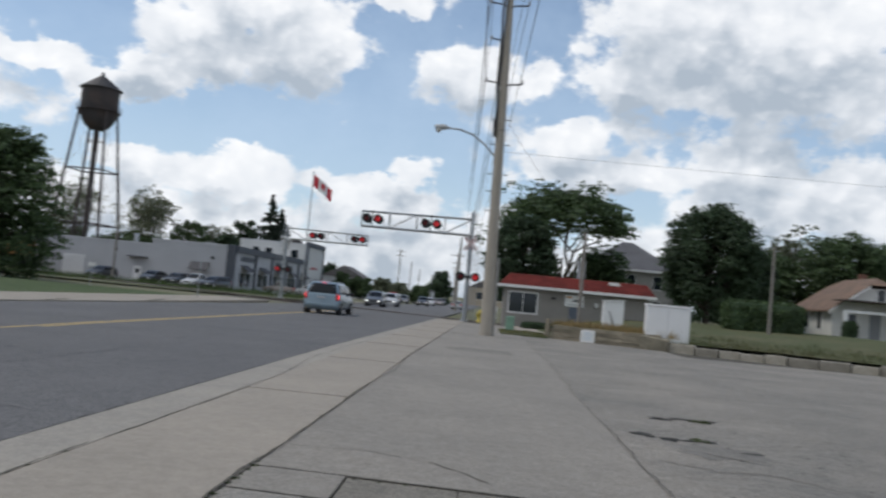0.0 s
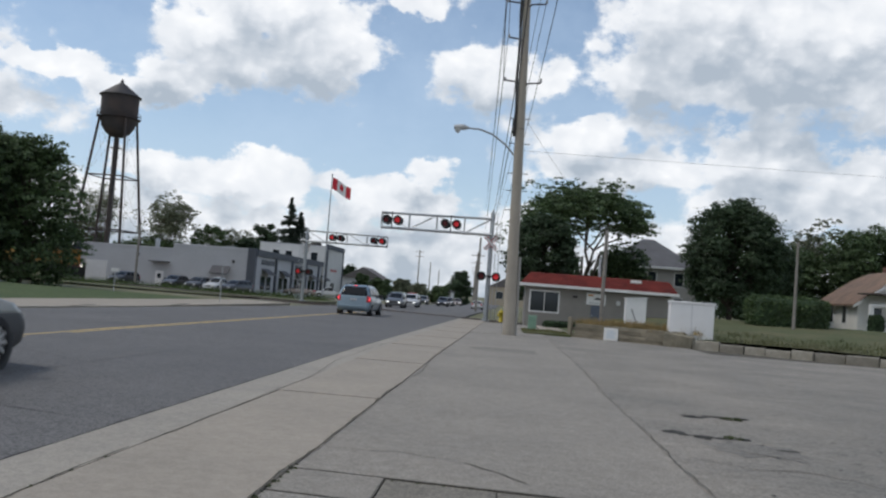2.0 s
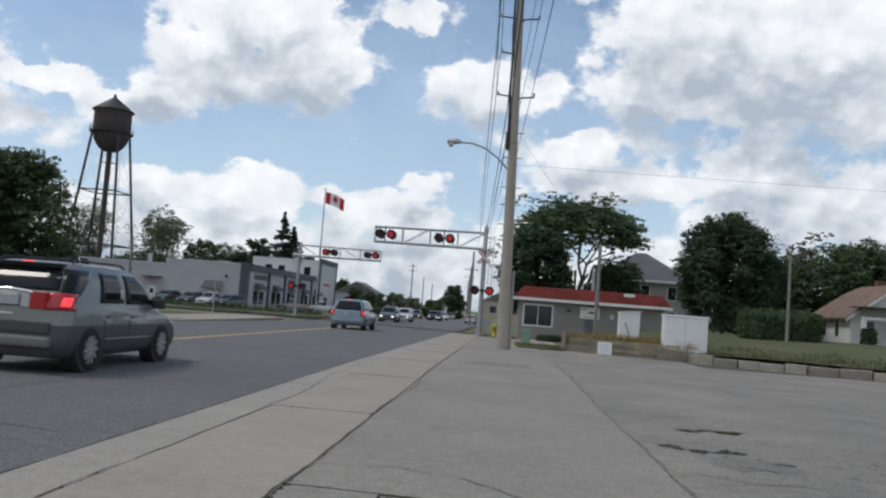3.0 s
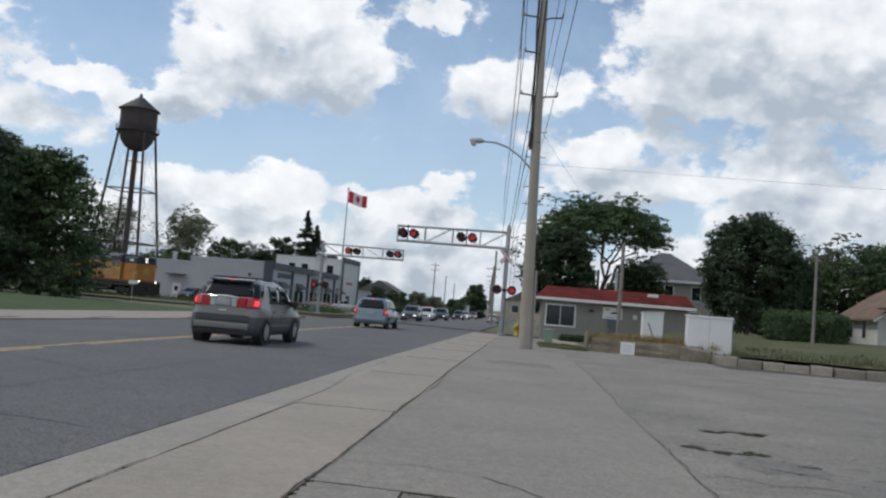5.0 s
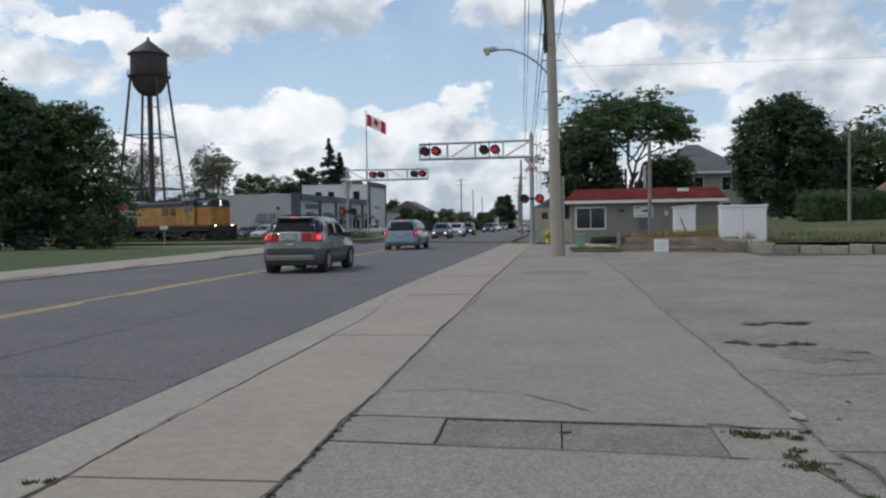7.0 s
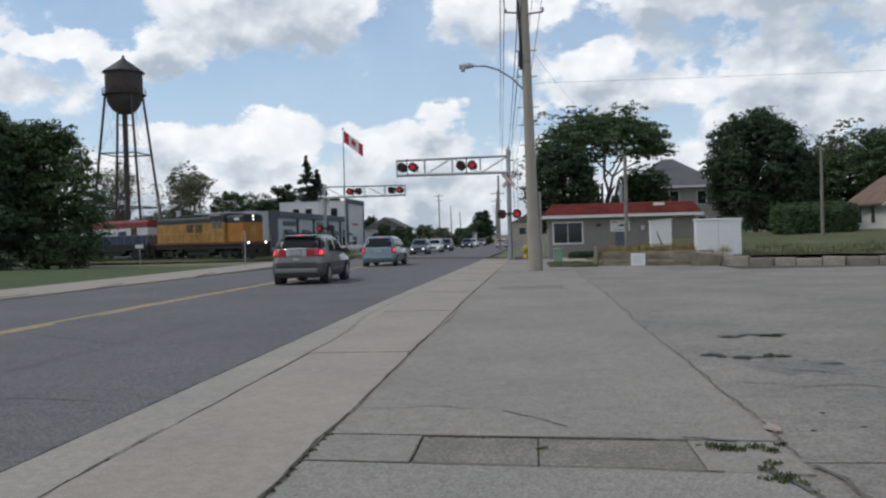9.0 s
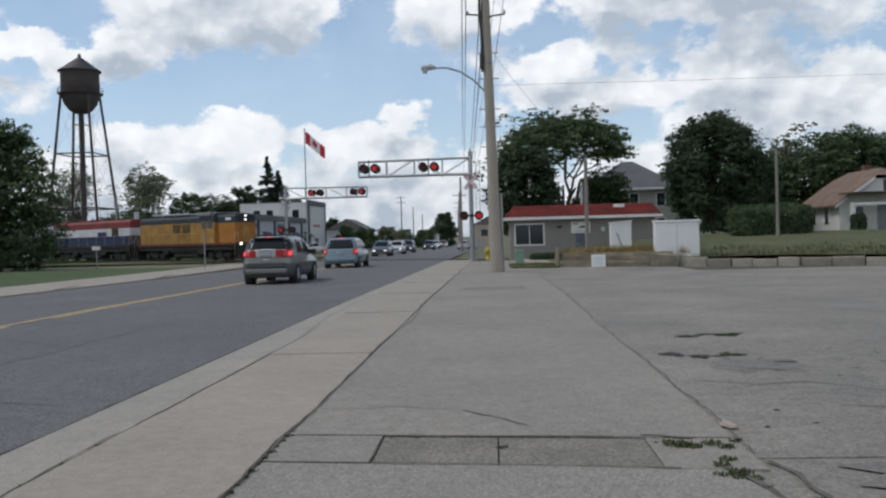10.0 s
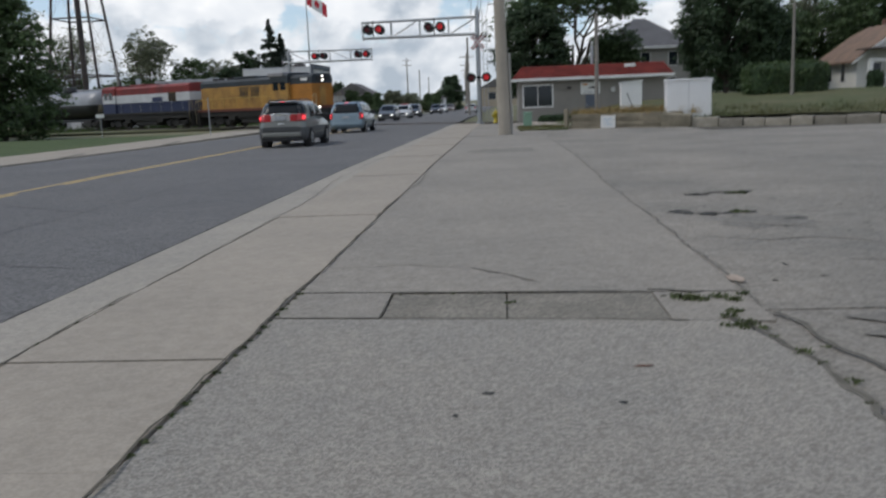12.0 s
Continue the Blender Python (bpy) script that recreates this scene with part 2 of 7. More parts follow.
def tube(bm, a, b, r0, r1=None, n=8, m=0, caps=True):
    a, b = Vector(a), Vector(b)
    r1 = r0 if r1 is None else r1
    d = (b - a).normalized()
    u = d.orthogonal().normalized()
    v = d.cross(u)
    ra, rb = [], []
    for i in range(n):
        c, s = math.cos(2 * math.pi * i / n), math.sin(2 * math.pi * i / n)
        ra.append(bm.verts.new(a + (u * c + v * s) * r0))
        rb.append(bm.verts.new(b + (u * c + v * s) * r1))
    for i in range(n):
        f = bm.faces.new((ra[i], ra[(i + 1) % n], rb[(i + 1) % n], rb[i]))
        f.material_index, f.smooth = m, n > 5
    if caps:
        for ring in (ra[::-1], rb):
            f = bm.faces.new([bm.verts.new(q.co) for q in ring])
            f.material_index = m


def polytube(bm, pts, r, n=6, m=0, r1=None):
    k = len(pts) - 1
    for i in range(k):
        ra = r if r1 is None else r + (r1 - r) * i / k
        rb = r if r1 is None else r + (r1 - r) * (i + 1) / k
        tube(bm, pts[i], pts[i + 1], ra, rb, n, m)


def lathe(bm, prof, n=24, m=0, centre=(0, 0, 0)):
    rings = []
    for r, z in prof:
        rings.append([bm.verts.new((centre[0] + max(r, 0.001) * math.cos(2 * math.pi * i / n), centre[1] + max(r, 0.001) * math.sin(2 * math.pi * i / n), centre[2] + z)) for i in range(n)])
    for a, b in zip(rings, rings[1:]):
        for i in range(n):
            f = bm.faces.new((a[i], a[(i + 1) % n], b[(i + 1) % n], b[i]))
            f.smooth, f.material_index = True, m


def prism(bm, poly, z0, z1, m=0):
    """An upright prism over a plan polygon, given counter-clockwise."""
    lo = [bm.verts.new((x, y, z0)) for x, y in poly]
    hi = [bm.verts.new((x, y, z1)) for x, y in poly]
    n = len(poly)
    for f in [bm.faces.new(lo[::-1]), bm.faces.new(hi)] + [bm.faces.new((lo[i], lo[(i + 1) % n], hi[(i + 1) % n], hi[i])) for i in range(n)]:
        f.material_index = m


def thing(name, at, label, category, group="", kind=""):
    ob = new(name)
    ob.location = at
    ob.empty_display_size = 0.3
    return tagged(ob, label, category, group, kind)


def zg(y):
    """The ground's height: level, then falling gently towards the railway and beyond."""
    return -0.006 * min(max(0.0, y - 20.0), 230.0)


# ---- ground, road, pavements ----
KX, GX, SX0, SX1 = -3.58, -3.0, -2.97, -1.62     # kerb edge, gutter edge, pavement edges
YS = [-40.0, 0.0, 20.0, 250.0, 420.0]


def strip(bm, x0, x1, y0, y1, dz, thick, m=0):
    """A slab that follows the ground's fall."""
    ys = [y0] + [y for y in YS if y0 < y < y1] + [y1]
    rows = []
    for y in ys:
        z = zg(y) + dz
        rows.append([bm.verts.new(p) for p in ((x0, y, z), (x1, y, z), (x1, y, z - thick), (x0, y, z - thick))])
    for a, b in zip(rows, rows[1:]):
        for i in range(4):
            f = bm.faces.new((a[i], a[(i + 1) % 4], b[(i + 1) % 4], b[i]))
            f.material_index = m
    bm.faces.new(rows[0][::-1]), bm.faces.new(rows[-1])


def stripped(*a, **k):
    bm = bmesh.new()
    strip(bm, *a, **k)
    return bm


def ground_sheet():
    bm = bmesh.new()
    xs = [-2500, -300, -60, 60, 300, 2500]
    ys = [-2500, -40, 20, 250, 600, 2500]
    vs = [[bm.verts.new((x, y, zg(y) - 0.12)) for x in xs] for y in ys]
    for j in range(len(ys) - 1):
        for i in range(len(xs) - 1):
            bm.faces.new((vs[j][i], vs[j][i + 1], vs[j + 1][i + 1], vs[j + 1][i]))
    tagged(part("ground", bm, SOIL), "dull green and brown open ground", "ground", kind="structure")
    # dirt that fills the joints between the slabs
    tagged(part("joint_bed", stripped(-3.7, 16, -6, 60, -0.025, 0.08), JOINT), "dark dirt bed under the paving", "ground", kind="structure")


def wobbly(pts, step=0.12, amp=0.03, seed=0):
    """A crack's line: a polyline cut into short steps that wander."""
    rnd = random.Random(seed)
    out = []
    off = 0.0
    for (x0, y0), (x1, y1) in zip(pts, pts[1:]):
        ln = math.hypot(x1 - x0, y1 - y0)
        n = max(2, int(ln / step))
        nx, ny = -(y1 - y0) / ln, (x1 - x0) / ln
        for i in range(n):
            off = off * 0.8 + rnd.uniform(-amp, amp)
            f = i / n
            out.append((x0 + (x1 - x0) * f + nx * off, y0 + (y1 - y0) * f + ny * off))
    return out


def crack(bm, pts, w, dz, seed=0, amp=0.03, step=0.12):
    rnd = random.Random(seed + 50)
    line = wobbly(pts, step, amp, seed)
    prev = None
    for i in range(len(line) - 1):
        (x0, y0), (x1, y1) = line[i], line[i + 1]
        ln = math.hypot(x1 - x0, y1 - y0) or 1e-3
        nx, ny = -(y1 - y0) / ln, (x1 - x0) / ln
        h = w * rnd.uniform(0.35, 1.0) / 2
        pair = [bm.verts.new((x0 + nx * h, y0 + ny * h, zg(y0) + dz)), bm.verts.new((x0 - nx * h, y0 - ny * h, zg(y0) + dz))]
        if prev:
            bm.faces.new((prev[0], prev[1], pair[1], pair[0]))
        prev = pair


def blot(bm, cx, cy, rx, ry, dz, seed=0, n=22, turn=0.0):
    """A ragged flat blot (a pothole's floor, a stain)."""
    rnd = random.Random(seed)
    vs = []
    for i in range(n):
        a = 2 * math.pi * i / n
        k = rnd.uniform(0.6, 1.1)
        x, y = rx * k * math.cos(a), ry * k * math.sin(a)
        vs.append(bm.verts.new((cx + x * math.cos(turn) - y * math.sin(turn), cy + x * math.sin(turn) + y * math.cos(turn), zg(cy) + dz)))
    bm.faces.new(vs)


def paving():
    road = tagged(part("road", stripped(-15.4, KX - 0.02, -40, 420, 0.0, 0.1), ASPHALT), "grey worn asphalt two-lane road", "road", kind="structure")
    bm = bmesh.new()
    for k, (a, b) in enumerate((((-15, 9.0), (-3.7, 7.8)), ((-15, 15.5), (-9, 14.2)), ((-9, 14.2), (-5.5, 12.0)), ((-15, 22.4), (-3.7, 21)), ((-6.6, 4), (-6.2, 19)))):
        crack(bm, [a, b], 0.028, 0.004, 5 + k, 0.05, 0.25)
    edge = bmesh.new()
    crack(edge, [(KX - 0.035, -6), (KX - 0.035, 58)], 0.075, 0.005, 1, 0.006, 0.3)
    part("edge_seam", edge, mat("edge_seam_dirt", (0.03, 0.029, 0.028), 0.95, 0, 0.3, 3), road, "dark dirty seam along the curb")
    part("road_crack", bm, mat("crack_tar", (0.075, 0.075, 0.078), 0.9, 0, 0.3, 3), road, "dark cracks and seams")
    bm = bmesh.new()
    rnd = random.Random(4)
    for xo in (-9.58, -9.38):
        y = 2.0
        while y < 62:
            ln = rnd.uniform(0.8, 2.6)
            if rnd.random() < 0.96:
                strip(bm, xo - 0.055 + rnd.uniform(-.006, .006) - max(0, y - 16) * 0.015, xo + 0.055 - max(0, y - 16) * 0.015, y, y + ln - 0.03, 0.004, 0.003)
            y += ln
    part("centre_line", bm, YELLOW, road, "worn yellow double centre line")
    gutter = tagged(part("gutter_curb", stripped(KX, GX, -40, 62, 0.02, 0.14), mat("curb_concrete", (0.335, 0.305, 0.262), 0.9, 0, 0.18, 0.8, 0.3, 40, (0.28, 0.258, 0.225), 0.09, grain=70)), "pale concrete curb strip along the road", "curb", kind="structure")
    # pavement of single slabs
    walkway = tagged(new("pavement"), "pale buff concrete pavement of jointed slabs", "pavement", kind="structure")
    cuts = [-6, -4.4, -2.9, -1.4, 0.1, 1.6, 3.2, 4.72, 7.22, 9.0, 11.0, 13, 15, 17, 19, 21, 23, 25, 27, 29, 31, 33, 35, 37, 39, 41, 43.5, 46, 48.5, 51, 53.5, 56, 58.5, 61]
    for i, (a, b) in enumerate(zip(cuts, cuts[1:])):
        t = 0.002 if a > 8 else 0.006
        far = 0.18 * max(0, min(1, (a - 12) / 12))
        part("slab", stripped(SX0 - far, SX1 + 0.006 * ((i * 7) % 3 - 1), a + t, b - t, 0.022 + 0.004 * ((i * 5) % 3), 0.12), CONCRETE, walkway)
    bm = bmesh.new()
    crack(bm, [(-2.98, 1.0), (-2.98, 6.8)], 0.03, 0.034, 2, 0.01)
    crack(bm, [(-2.98, 6.8), (-2.98, 12), (-3.0, 13.5), (-3.25, 16), (-3.2, 26)], 0.016, 0.034, 3, 0.012)
    crack(bm, [(SX1 + 0.008, 1.5), (SX1 + 0.008, 13.5), (SX1 + 0.12, 15.5), (SX1, 18), (SX1, 41)], 0.022, 0.036, 4, 0.014)
    part("pavement_joint", bm, JOINT, walkway, "dark dirty joints")
    # the lot
    lot = tagged(new("lot"), "grey worn concrete lot beside the pavement", "pavement", kind="structure")
    # the joints before and behind the patch strip run a little askew
    front, back = (lambda x: 5.54 - 0.09 * x), (lambda x: 6.33 - 0.072 * x)

    def piece(x0, x1, m, dz, label=""):
        bm = bmesh.new()
        prism(bm, [(x0, front(x0) + 0.008), (x1, front(x1) + 0.008), (x1, back(x1) - 0.008), (x0, back(x0) - 0.008)], -0.1, dz)
        part("slab", bm, m, lot, label)

    bm = bmesh.new()
    prism(bm, [(SX1 + 0.014, back(SX1) + 0.008), (1.695, back(1.7) + 0.008), (1.695, 20.0), (SX1 + 0.014, 20.0)], -0.1, 0.018)
    part("slab", bm, CONCRETE_LOT, lot)
    part("slab", stripped(SX1 + 0.014, 1.695, 20.0, 36.3, 0.018, 0.12), CONCRETE_LOT, lot)
    part("slab", stripped(SX1 + 0.014, 1.695, 36.32, 57, 0.022, 0.12), CONCRETE_LOT, lot)
    piece(SX1 + 0.014, -0.87, CONCRETE_LOT, 0.018)
    piece(-0.85, 0.0, PATCH, 0.008, "dark asphalt patch strip")
    piece(0.012, 1.06, PATCH, 0.006, "dark asphalt patch strip")
    piece(1.07, 1.695, CONCRETE_LOT, 0.012)
    # nearest slab, with a rounded corner
    poly = [(SX1 + 0.014, -6), (1.55, -6), (1.55, 2.6), (1.6, 3.4), (1.67, 4.0), (1.63, 4.6), (1.5, 5.15), (1.42, 5.38), (1.38, front(1.38) - 0.008), (SX1 + 0.014, front(SX1) - 0.008)]
    bm = bmesh.new()
    prism(bm, poly, -0.1, 0.014)
    part("slab", bm, AGGREGATE, lot, "speckled exposed-aggregate slab")
    part("slab", stripped(1.703, 24, 5.702, 34, 0.004, 0.1), LOT_ROUGH, lot, "rough worn pitted surface")
    part("slab", stripped(1.703, 8, 34.0, 44, 0.004, 0.1), LOT_ROUGH, lot, "rough worn pitted surface")
    part("slab", stripped(2.62, 24, -6, 5.7, 0.0, 0.1), LOT_ROUGH, lot, "rough worn pitted surface")
    part("slab", stripped(1.2, 2.615, -6, 5.7, -0.006, 0.1), LOT_ROUGH, lot, "rough worn pitted surface")
    bm = bmesh.new()
    crack(bm, [(1.7, 5.8), (1.72, 9), (1.68, 14), (1.74, 22), (1.7, 34)], 0.022, 0.022, 7, 0.02)
    crack(bm, [(1.05, 6.32), (1.4, 6.2), (1.62, 6.05)], 0.05, 0.024, 8)
    crack(bm, [(-0.3, 7.3), (0.1, 6.9), (0.35, 6.45)], 0.03, 0.023, 9)
    crack(bm, [(SX1 + 0.05, 7.4), (-0.9, 7.45), (-0.3, 7.3)], 0.016, 0.023, 10)
    crack(bm, [(1.4, 5.55), (1.5, 5.2), (1.63, 4.6), (1.68, 4.0), (1.6, 3.4), (1.56, 2.0)], 0.06, 0.018, 11, 0.03)
    crack(bm, [(1.75, 5.6), (1.9, 4.9), (1.95, 4.3), (2.2, 3.6)], 0.05, 0.012, 12, 0.05)
    for k, p in enumerate(([(2.0, 8.6), (2.5, 8.3), (3.1, 8.4), (3.6, 7.9), (4.6, 7.8)], [(2.4, 9.6), (3.0, 9.2), (3.5, 9.3)], [(4.4, 11.8), (5.2, 11.1), (6.4, 11.2), (7.5, 10.4)],
                           [(2.9, 7.3), (3.6, 6.9), (4.1, 7.1)], [(1.72, 16.5), (4.0, 16.2), (6.5, 16.6)], [(2.2, 24), (7, 23.2)], [(6, 20), (10, 24), (14, 25)])):
        crack(bm, p, 0.03, 0.012, 20 + k, 0.05)
    crack(bm, [(SX1 + 0.02, front(SX1)), (1.4, front(1.4))], 0.036, 0.02, 35, 0.006)
    crack(bm, [(SX1 + 0.02, back(SX1)), (1.1, back(1.1))], 0.034, 0.022, 36, 0.006)
    crack(bm, [(-0.86, 5.62), (-0.86, 6.38)], 0.02, 0.022, 37, 0.004)
    crack(bm, [(SX1 + 0.05, 21.2), (1.66, 21.2)], 0.03, 0.023, 33)
    crack(bm, [(-1.5, 36.3), (1.66, 36.3)], 0.06, 0.023, 34)
    part("lot_crack", bm, mat("crack_dirt", (0.15, 0.138, 0.115), 1, 0, 0.4, 6), lot, "dark cracks with dirt")
    bm = bmesh.new()
    rnd = random.Random(12)
    for cx, cy in ((2.5, 10.42), (3.05, 12.38)):
        for k in range(15):
            blot(bm, cx + rnd.uniform(-0.42, 0.42), cy + rnd.gauss(0, 0.13 if cy < 11 else 0.1), rnd.uniform(0.06, 0.2), rnd.uniform(0.04, 0.11), 0.0085 + 0.0002 * k, 200 + k, 9)
    blot(bm, 3.25, 9.75, 0.16, 0.07, 0.009, 3)
    blot(bm, 5.6, 10.2, 0.35, 0.07, 0.009, 4)
    for k in range(34):
        rnd = random.Random(k)
        blot(bm, 2.0 + rnd.random() * 4, 5.9 + rnd.random() * 6, 0.02 + 0.03 * rnd.random(), 0.015 + 0.02 * rnd.random(), 0.010, 60 + k, 7)
    part("pothole", bm, mat("pothole_tar", (0.055, 0.052, 0.045), 0.95, 0, 0.5, 4, 0.8, 30), lot, "dark broken potholes")
    bm = bmesh.new()
    blot(bm, 2.9, 9.6, 0.7, 0.6, 0.0075, 31)
    blot(bm, 0.1, 24, 1.1, 1.4, 0.0215, 32)
    blot(bm, 3.2, 5.2, 1.2, 0.5, 0.0075, 35)
    part("stain", bm, mat("stain", (0.225, 0.21, 0.187), 0.95, 0, 0.3, 1.5, 0.5, 40, speckle=0.17, grain=48), lot, "darker stains")
    bm = bmesh.new()
    blot(bm, 1.76, 6.6, 0.07, 0.15, 0.024, 41)
    part("chipped_spot", bm, mat("fresh_concrete", (0.45, 0.36, 0.29), 0.9, 0, 0.3, 5), lot, "pale chipped concrete")
    bm = bmesh.new()
    blot(bm, -0.09, 4.1, 0.035, 0.025, 0.0185, 71, 9), blot(bm, -0.24, 3.8, 0.02, 0.02, 0.0185, 72, 7), blot(bm, 0.55, 3.95, 0.03, 0.02, 0.0185, 73, 8)
    part("oil_spot", bm, mat("oil_spot_black", (0.04, 0.038, 0.035), 0.8, 0, 0.3, 8), lot, "small black spots")
    bm = bmesh.new()
    blot(bm, 0.73, 4.5, 0.055, 0.022, 0.019, 74, 10)
    tagged(part("fallen_leaf", bm, mat("dead_leaf_brown", (0.14, 0.06, 0.035), 0.8, 0, 0.3, 8)), "dry brown fallen leaf on the slab", "leaf")
    # left pavement and its kerb
    left = tagged(new("far_pavement"), "pale concrete pavement across the road", "pavement", kind="structure")
    y = -6.0
    while y < 62:
        part("slab", stripped(-19.0 - max(0, y - 25) * 0.05, -15.4 - max(0, y - 34) * 0.06, y, y + 3.38, 0.05, 0.16), CONCRETE, left)
        y += 3.4
    bm = bmesh.new()
    for a, b in ((20, 26.5), (29, 33), (38, 44)):
        crack(bm, [(-15.5, a), (-15.7 - (b - 20) * 0.05, b)], 0.35, 0.056, int(a), 0.05, 0.5)
    part("gutter_dirt", bm, mat("gutter_dirt", (0.12, 0.11, 0.09), 1, 0, 0.4, 2), left, "dark dirt along the gutter")


def grid_sheet(name, f, xs, ys, material):
    bm = bmesh.new()
    vs = [[bm.verts.new((x, y, f(x, y))) for x in xs] for y in ys]
    for j in range(len(ys) - 1):
        for i in range(len(xs) - 1):
            q = bm.faces.new((vs[j][i], vs[j][i + 1], vs[j + 1][i + 1], vs[j + 1][i]))
            q.smooth = True
    return part(name, bm, material)


def wall_y(x):
    return 39.0 - 0.5 * (x - 8.0)


def lawn_right(x, y):
    d = max(0.0, y - wall_y(x) - 0.3)
    s = min(1.0, max(0.0, (x - 2.0) / 7.0))
    s = s * s * (3 - 2 * s)
    return zg(y) + 0.02 + s * (0.42 + min(d, 24) * 0.042) + 0.04 * noise.noise(Vector((x * 0.4, y * 0.4, 0)))


def lawn_left(x, y):
    d = max(0.0, -19 - x)
    return zg(y) - 0.04 + min(d, 16) * 0.028 * min(1, max(0, (62 - y) / 20)) + 0.03 * noise.noise(Vector((x * 0.3, y * 0.3, 2)))


def tufts(name, spots, material, h=0.1, n=10, seed=1, spread=0.12, label="", cat="weeds"):
    """Weeds: thin leaning blades round each spot, all in one mesh."""
    rnd = random.Random(seed)
    v, f = [], []
    for x, y, z, k in spots:
        for _ in range(int(n * k)):
            a, r = rnd.uniform(0, 6.283), rnd.random() ** 0.7 * spread * k
            bx, by = x + r * math.cos(a), y + r * math.sin(a)
            hh, w = h * k * rnd.uniform(0.4, 1.1), rnd.uniform(0.004, 0.012) * (1 + h * 3)
            b = rnd.uniform(0, 6.283)
            ln = hh * rnd.uniform(0.2, 0.9)
            i = len(v)
            v += [(bx - w * math.sin(b), by + w * math.cos(b), z), (bx + w * math.sin(b), by - w * math.cos(b), z), (bx + ln * math.cos(b), by + ln * math.sin(b), z + hh)]
            f.append((i, i + 1, i + 2))
    me = bpy.data.meshes.new(name)
    me.from_pydata(v, [], f)
    me.materials.append(material)
    return tagged(new(name, me), label, cat, kind="stuff")


def lawns():
    # the bank behind the low wall, laid out along the wall's line
    bm = bmesh.new()
    xs = [2 + 1.5 * i for i in range(60)]
    ds = [0.25, 0.8, 2, 4, 7, 11, 16, 24, 40, 70, 120]
    vs = [[bm.verts.new((x, wall_y(x) + d, lawn_right(x, wall_y(x) + d))) for x in xs] for d in ds]
    for j in range(len(ds) - 1):
        for i in range(len(xs) - 1):
            bm.faces.new((vs[j][i], vs[j][i + 1], vs[j + 1][i + 1], vs[j + 1][i])).smooth = True
    tagged(part("grass_bank", bm, DRYGRASS), "rough green and dry grass bank rising to the houses", "grass", kind="structure")
    tagged(grid_sheet("lawn", lawn_left, [-120, -90, -70, -55, -45, -38, -32, -28, -24, -21, -19.0], [-10, 5, 15, 22, 30, 38, 46, 54, 62], GRASS), "mown green lawn across the road", "grass", kind="structure")
    tagged(grid_sheet("verge", lambda x, y: zg(y) + 0.05 + 0.12 * noise.noise(Vector((x * .2, y * .2, 0))), [-120, -80, -60, -45, -36, -30, -26, -22, -19], [78, 84, 90, 96, 101], DRYGRASS),
           "rough grass verge beyond the railway", "grass", kind="structure")
    rnd = random.Random(3)
    spots = []
    for _ in range(700):
        x = rnd.uniform(8, 26)
        y = wall_y(x) + 0.35 + rnd.random() ** 2 * 8
        spots.append((x, y, lawn_right(x, y) - 0.01, rnd.uniform(0.6, 1.5)))
    tufts("bank_grass", spots, DRYGRASS, 0.2, 9, 2, 0.5, "dry tufted grass along the bank", "grass")
    spots = []
    for _ in range(600):
        x, y = rnd.uniform(-62, -21), rnd.uniform(90, 100)
        spots.append((x, y, zg(y) + 0.03, rnd.uniform(0.7, 1.6)))
    tufts("verge_weeds", spots, mat("weed_green", (0.07, 0.11, 0.03), 1, 0, 0.3, 1), 0.55, 10, 5, 0.8, "tall green weeds by the railway", "grass")
    WEED = mat("weed_leaf", (0.075, 0.098, 0.036), 0.9, 0, 0.4, 6)
    spots = [(1.12 + 0.09 * i, 6.1 - 0.03 * i + 0.04 * math.sin(i * 2), 0.015, 0.35 + 0.35 * (i % 3)) for i in range(6)] + [(1.5, 6.05, 0.015, 1.1), (1.68, 6.1, 0.015, 0.8), (1.6, 5.98, 0.012, 0.6)]
    spots += [(x, y, 0.012, k) for x, y, k in ((1.42, 5.5, 1.0), (1.5, 5.32, 1.2), (1.46, 5.2, 0.8), (1.56, 5.0, 0.6), (1.62, 4.7, 0.9), (1.66, 4.5, 0.6), (1.7, 4.2, 0.7), (1.66, 3.9, 0.5), (1.78, 4.8, 0.5))]
    spots += [(x, y, 0.012, k) for x, y, k in ((3.3, 12.2, 1.6), (3.15, 12.25, 1.2), (2.75, 10.35, 1.3), (2.85, 10.3, 1.0), (1.3, 6.0, 1.1), (1.24, 6.02, 1.4), (1.36, 5.98, 1.2), (1.5, 5.62, 1.0), (1.38, 5.28, 1.0), (1.46, 5.26, 0.9), (1.55, 5.2, 0.8))]
    spots += [(SX1 + 0.02, 3.2 + 0.16 * i, 0.02, 0.3 + 0.15 * (i % 3)) for i in range(22)]
    spots += [(-2.98, 4.6 + 0.13 * i, 0.02, 0.25 + 0.25 * (i % 4 == 0)) for i in range(14)] + [(-3.0, 4.62, 0.02, 0.9), (-3.12, 4.6, 0.02, 0.8)]
    spots += [(-0.8 + 0.2 * i, 6.33, 0.012, 0.25) for i in range(11)] + [(0.02, 6.0, 0.012, 0.5), (0.05, 6.03, 0.01, 0.5)]
    tufts("joint_weeds", spots, WEED, 0.03, 40, 7, 0.06, "small green weeds in the paving joints")


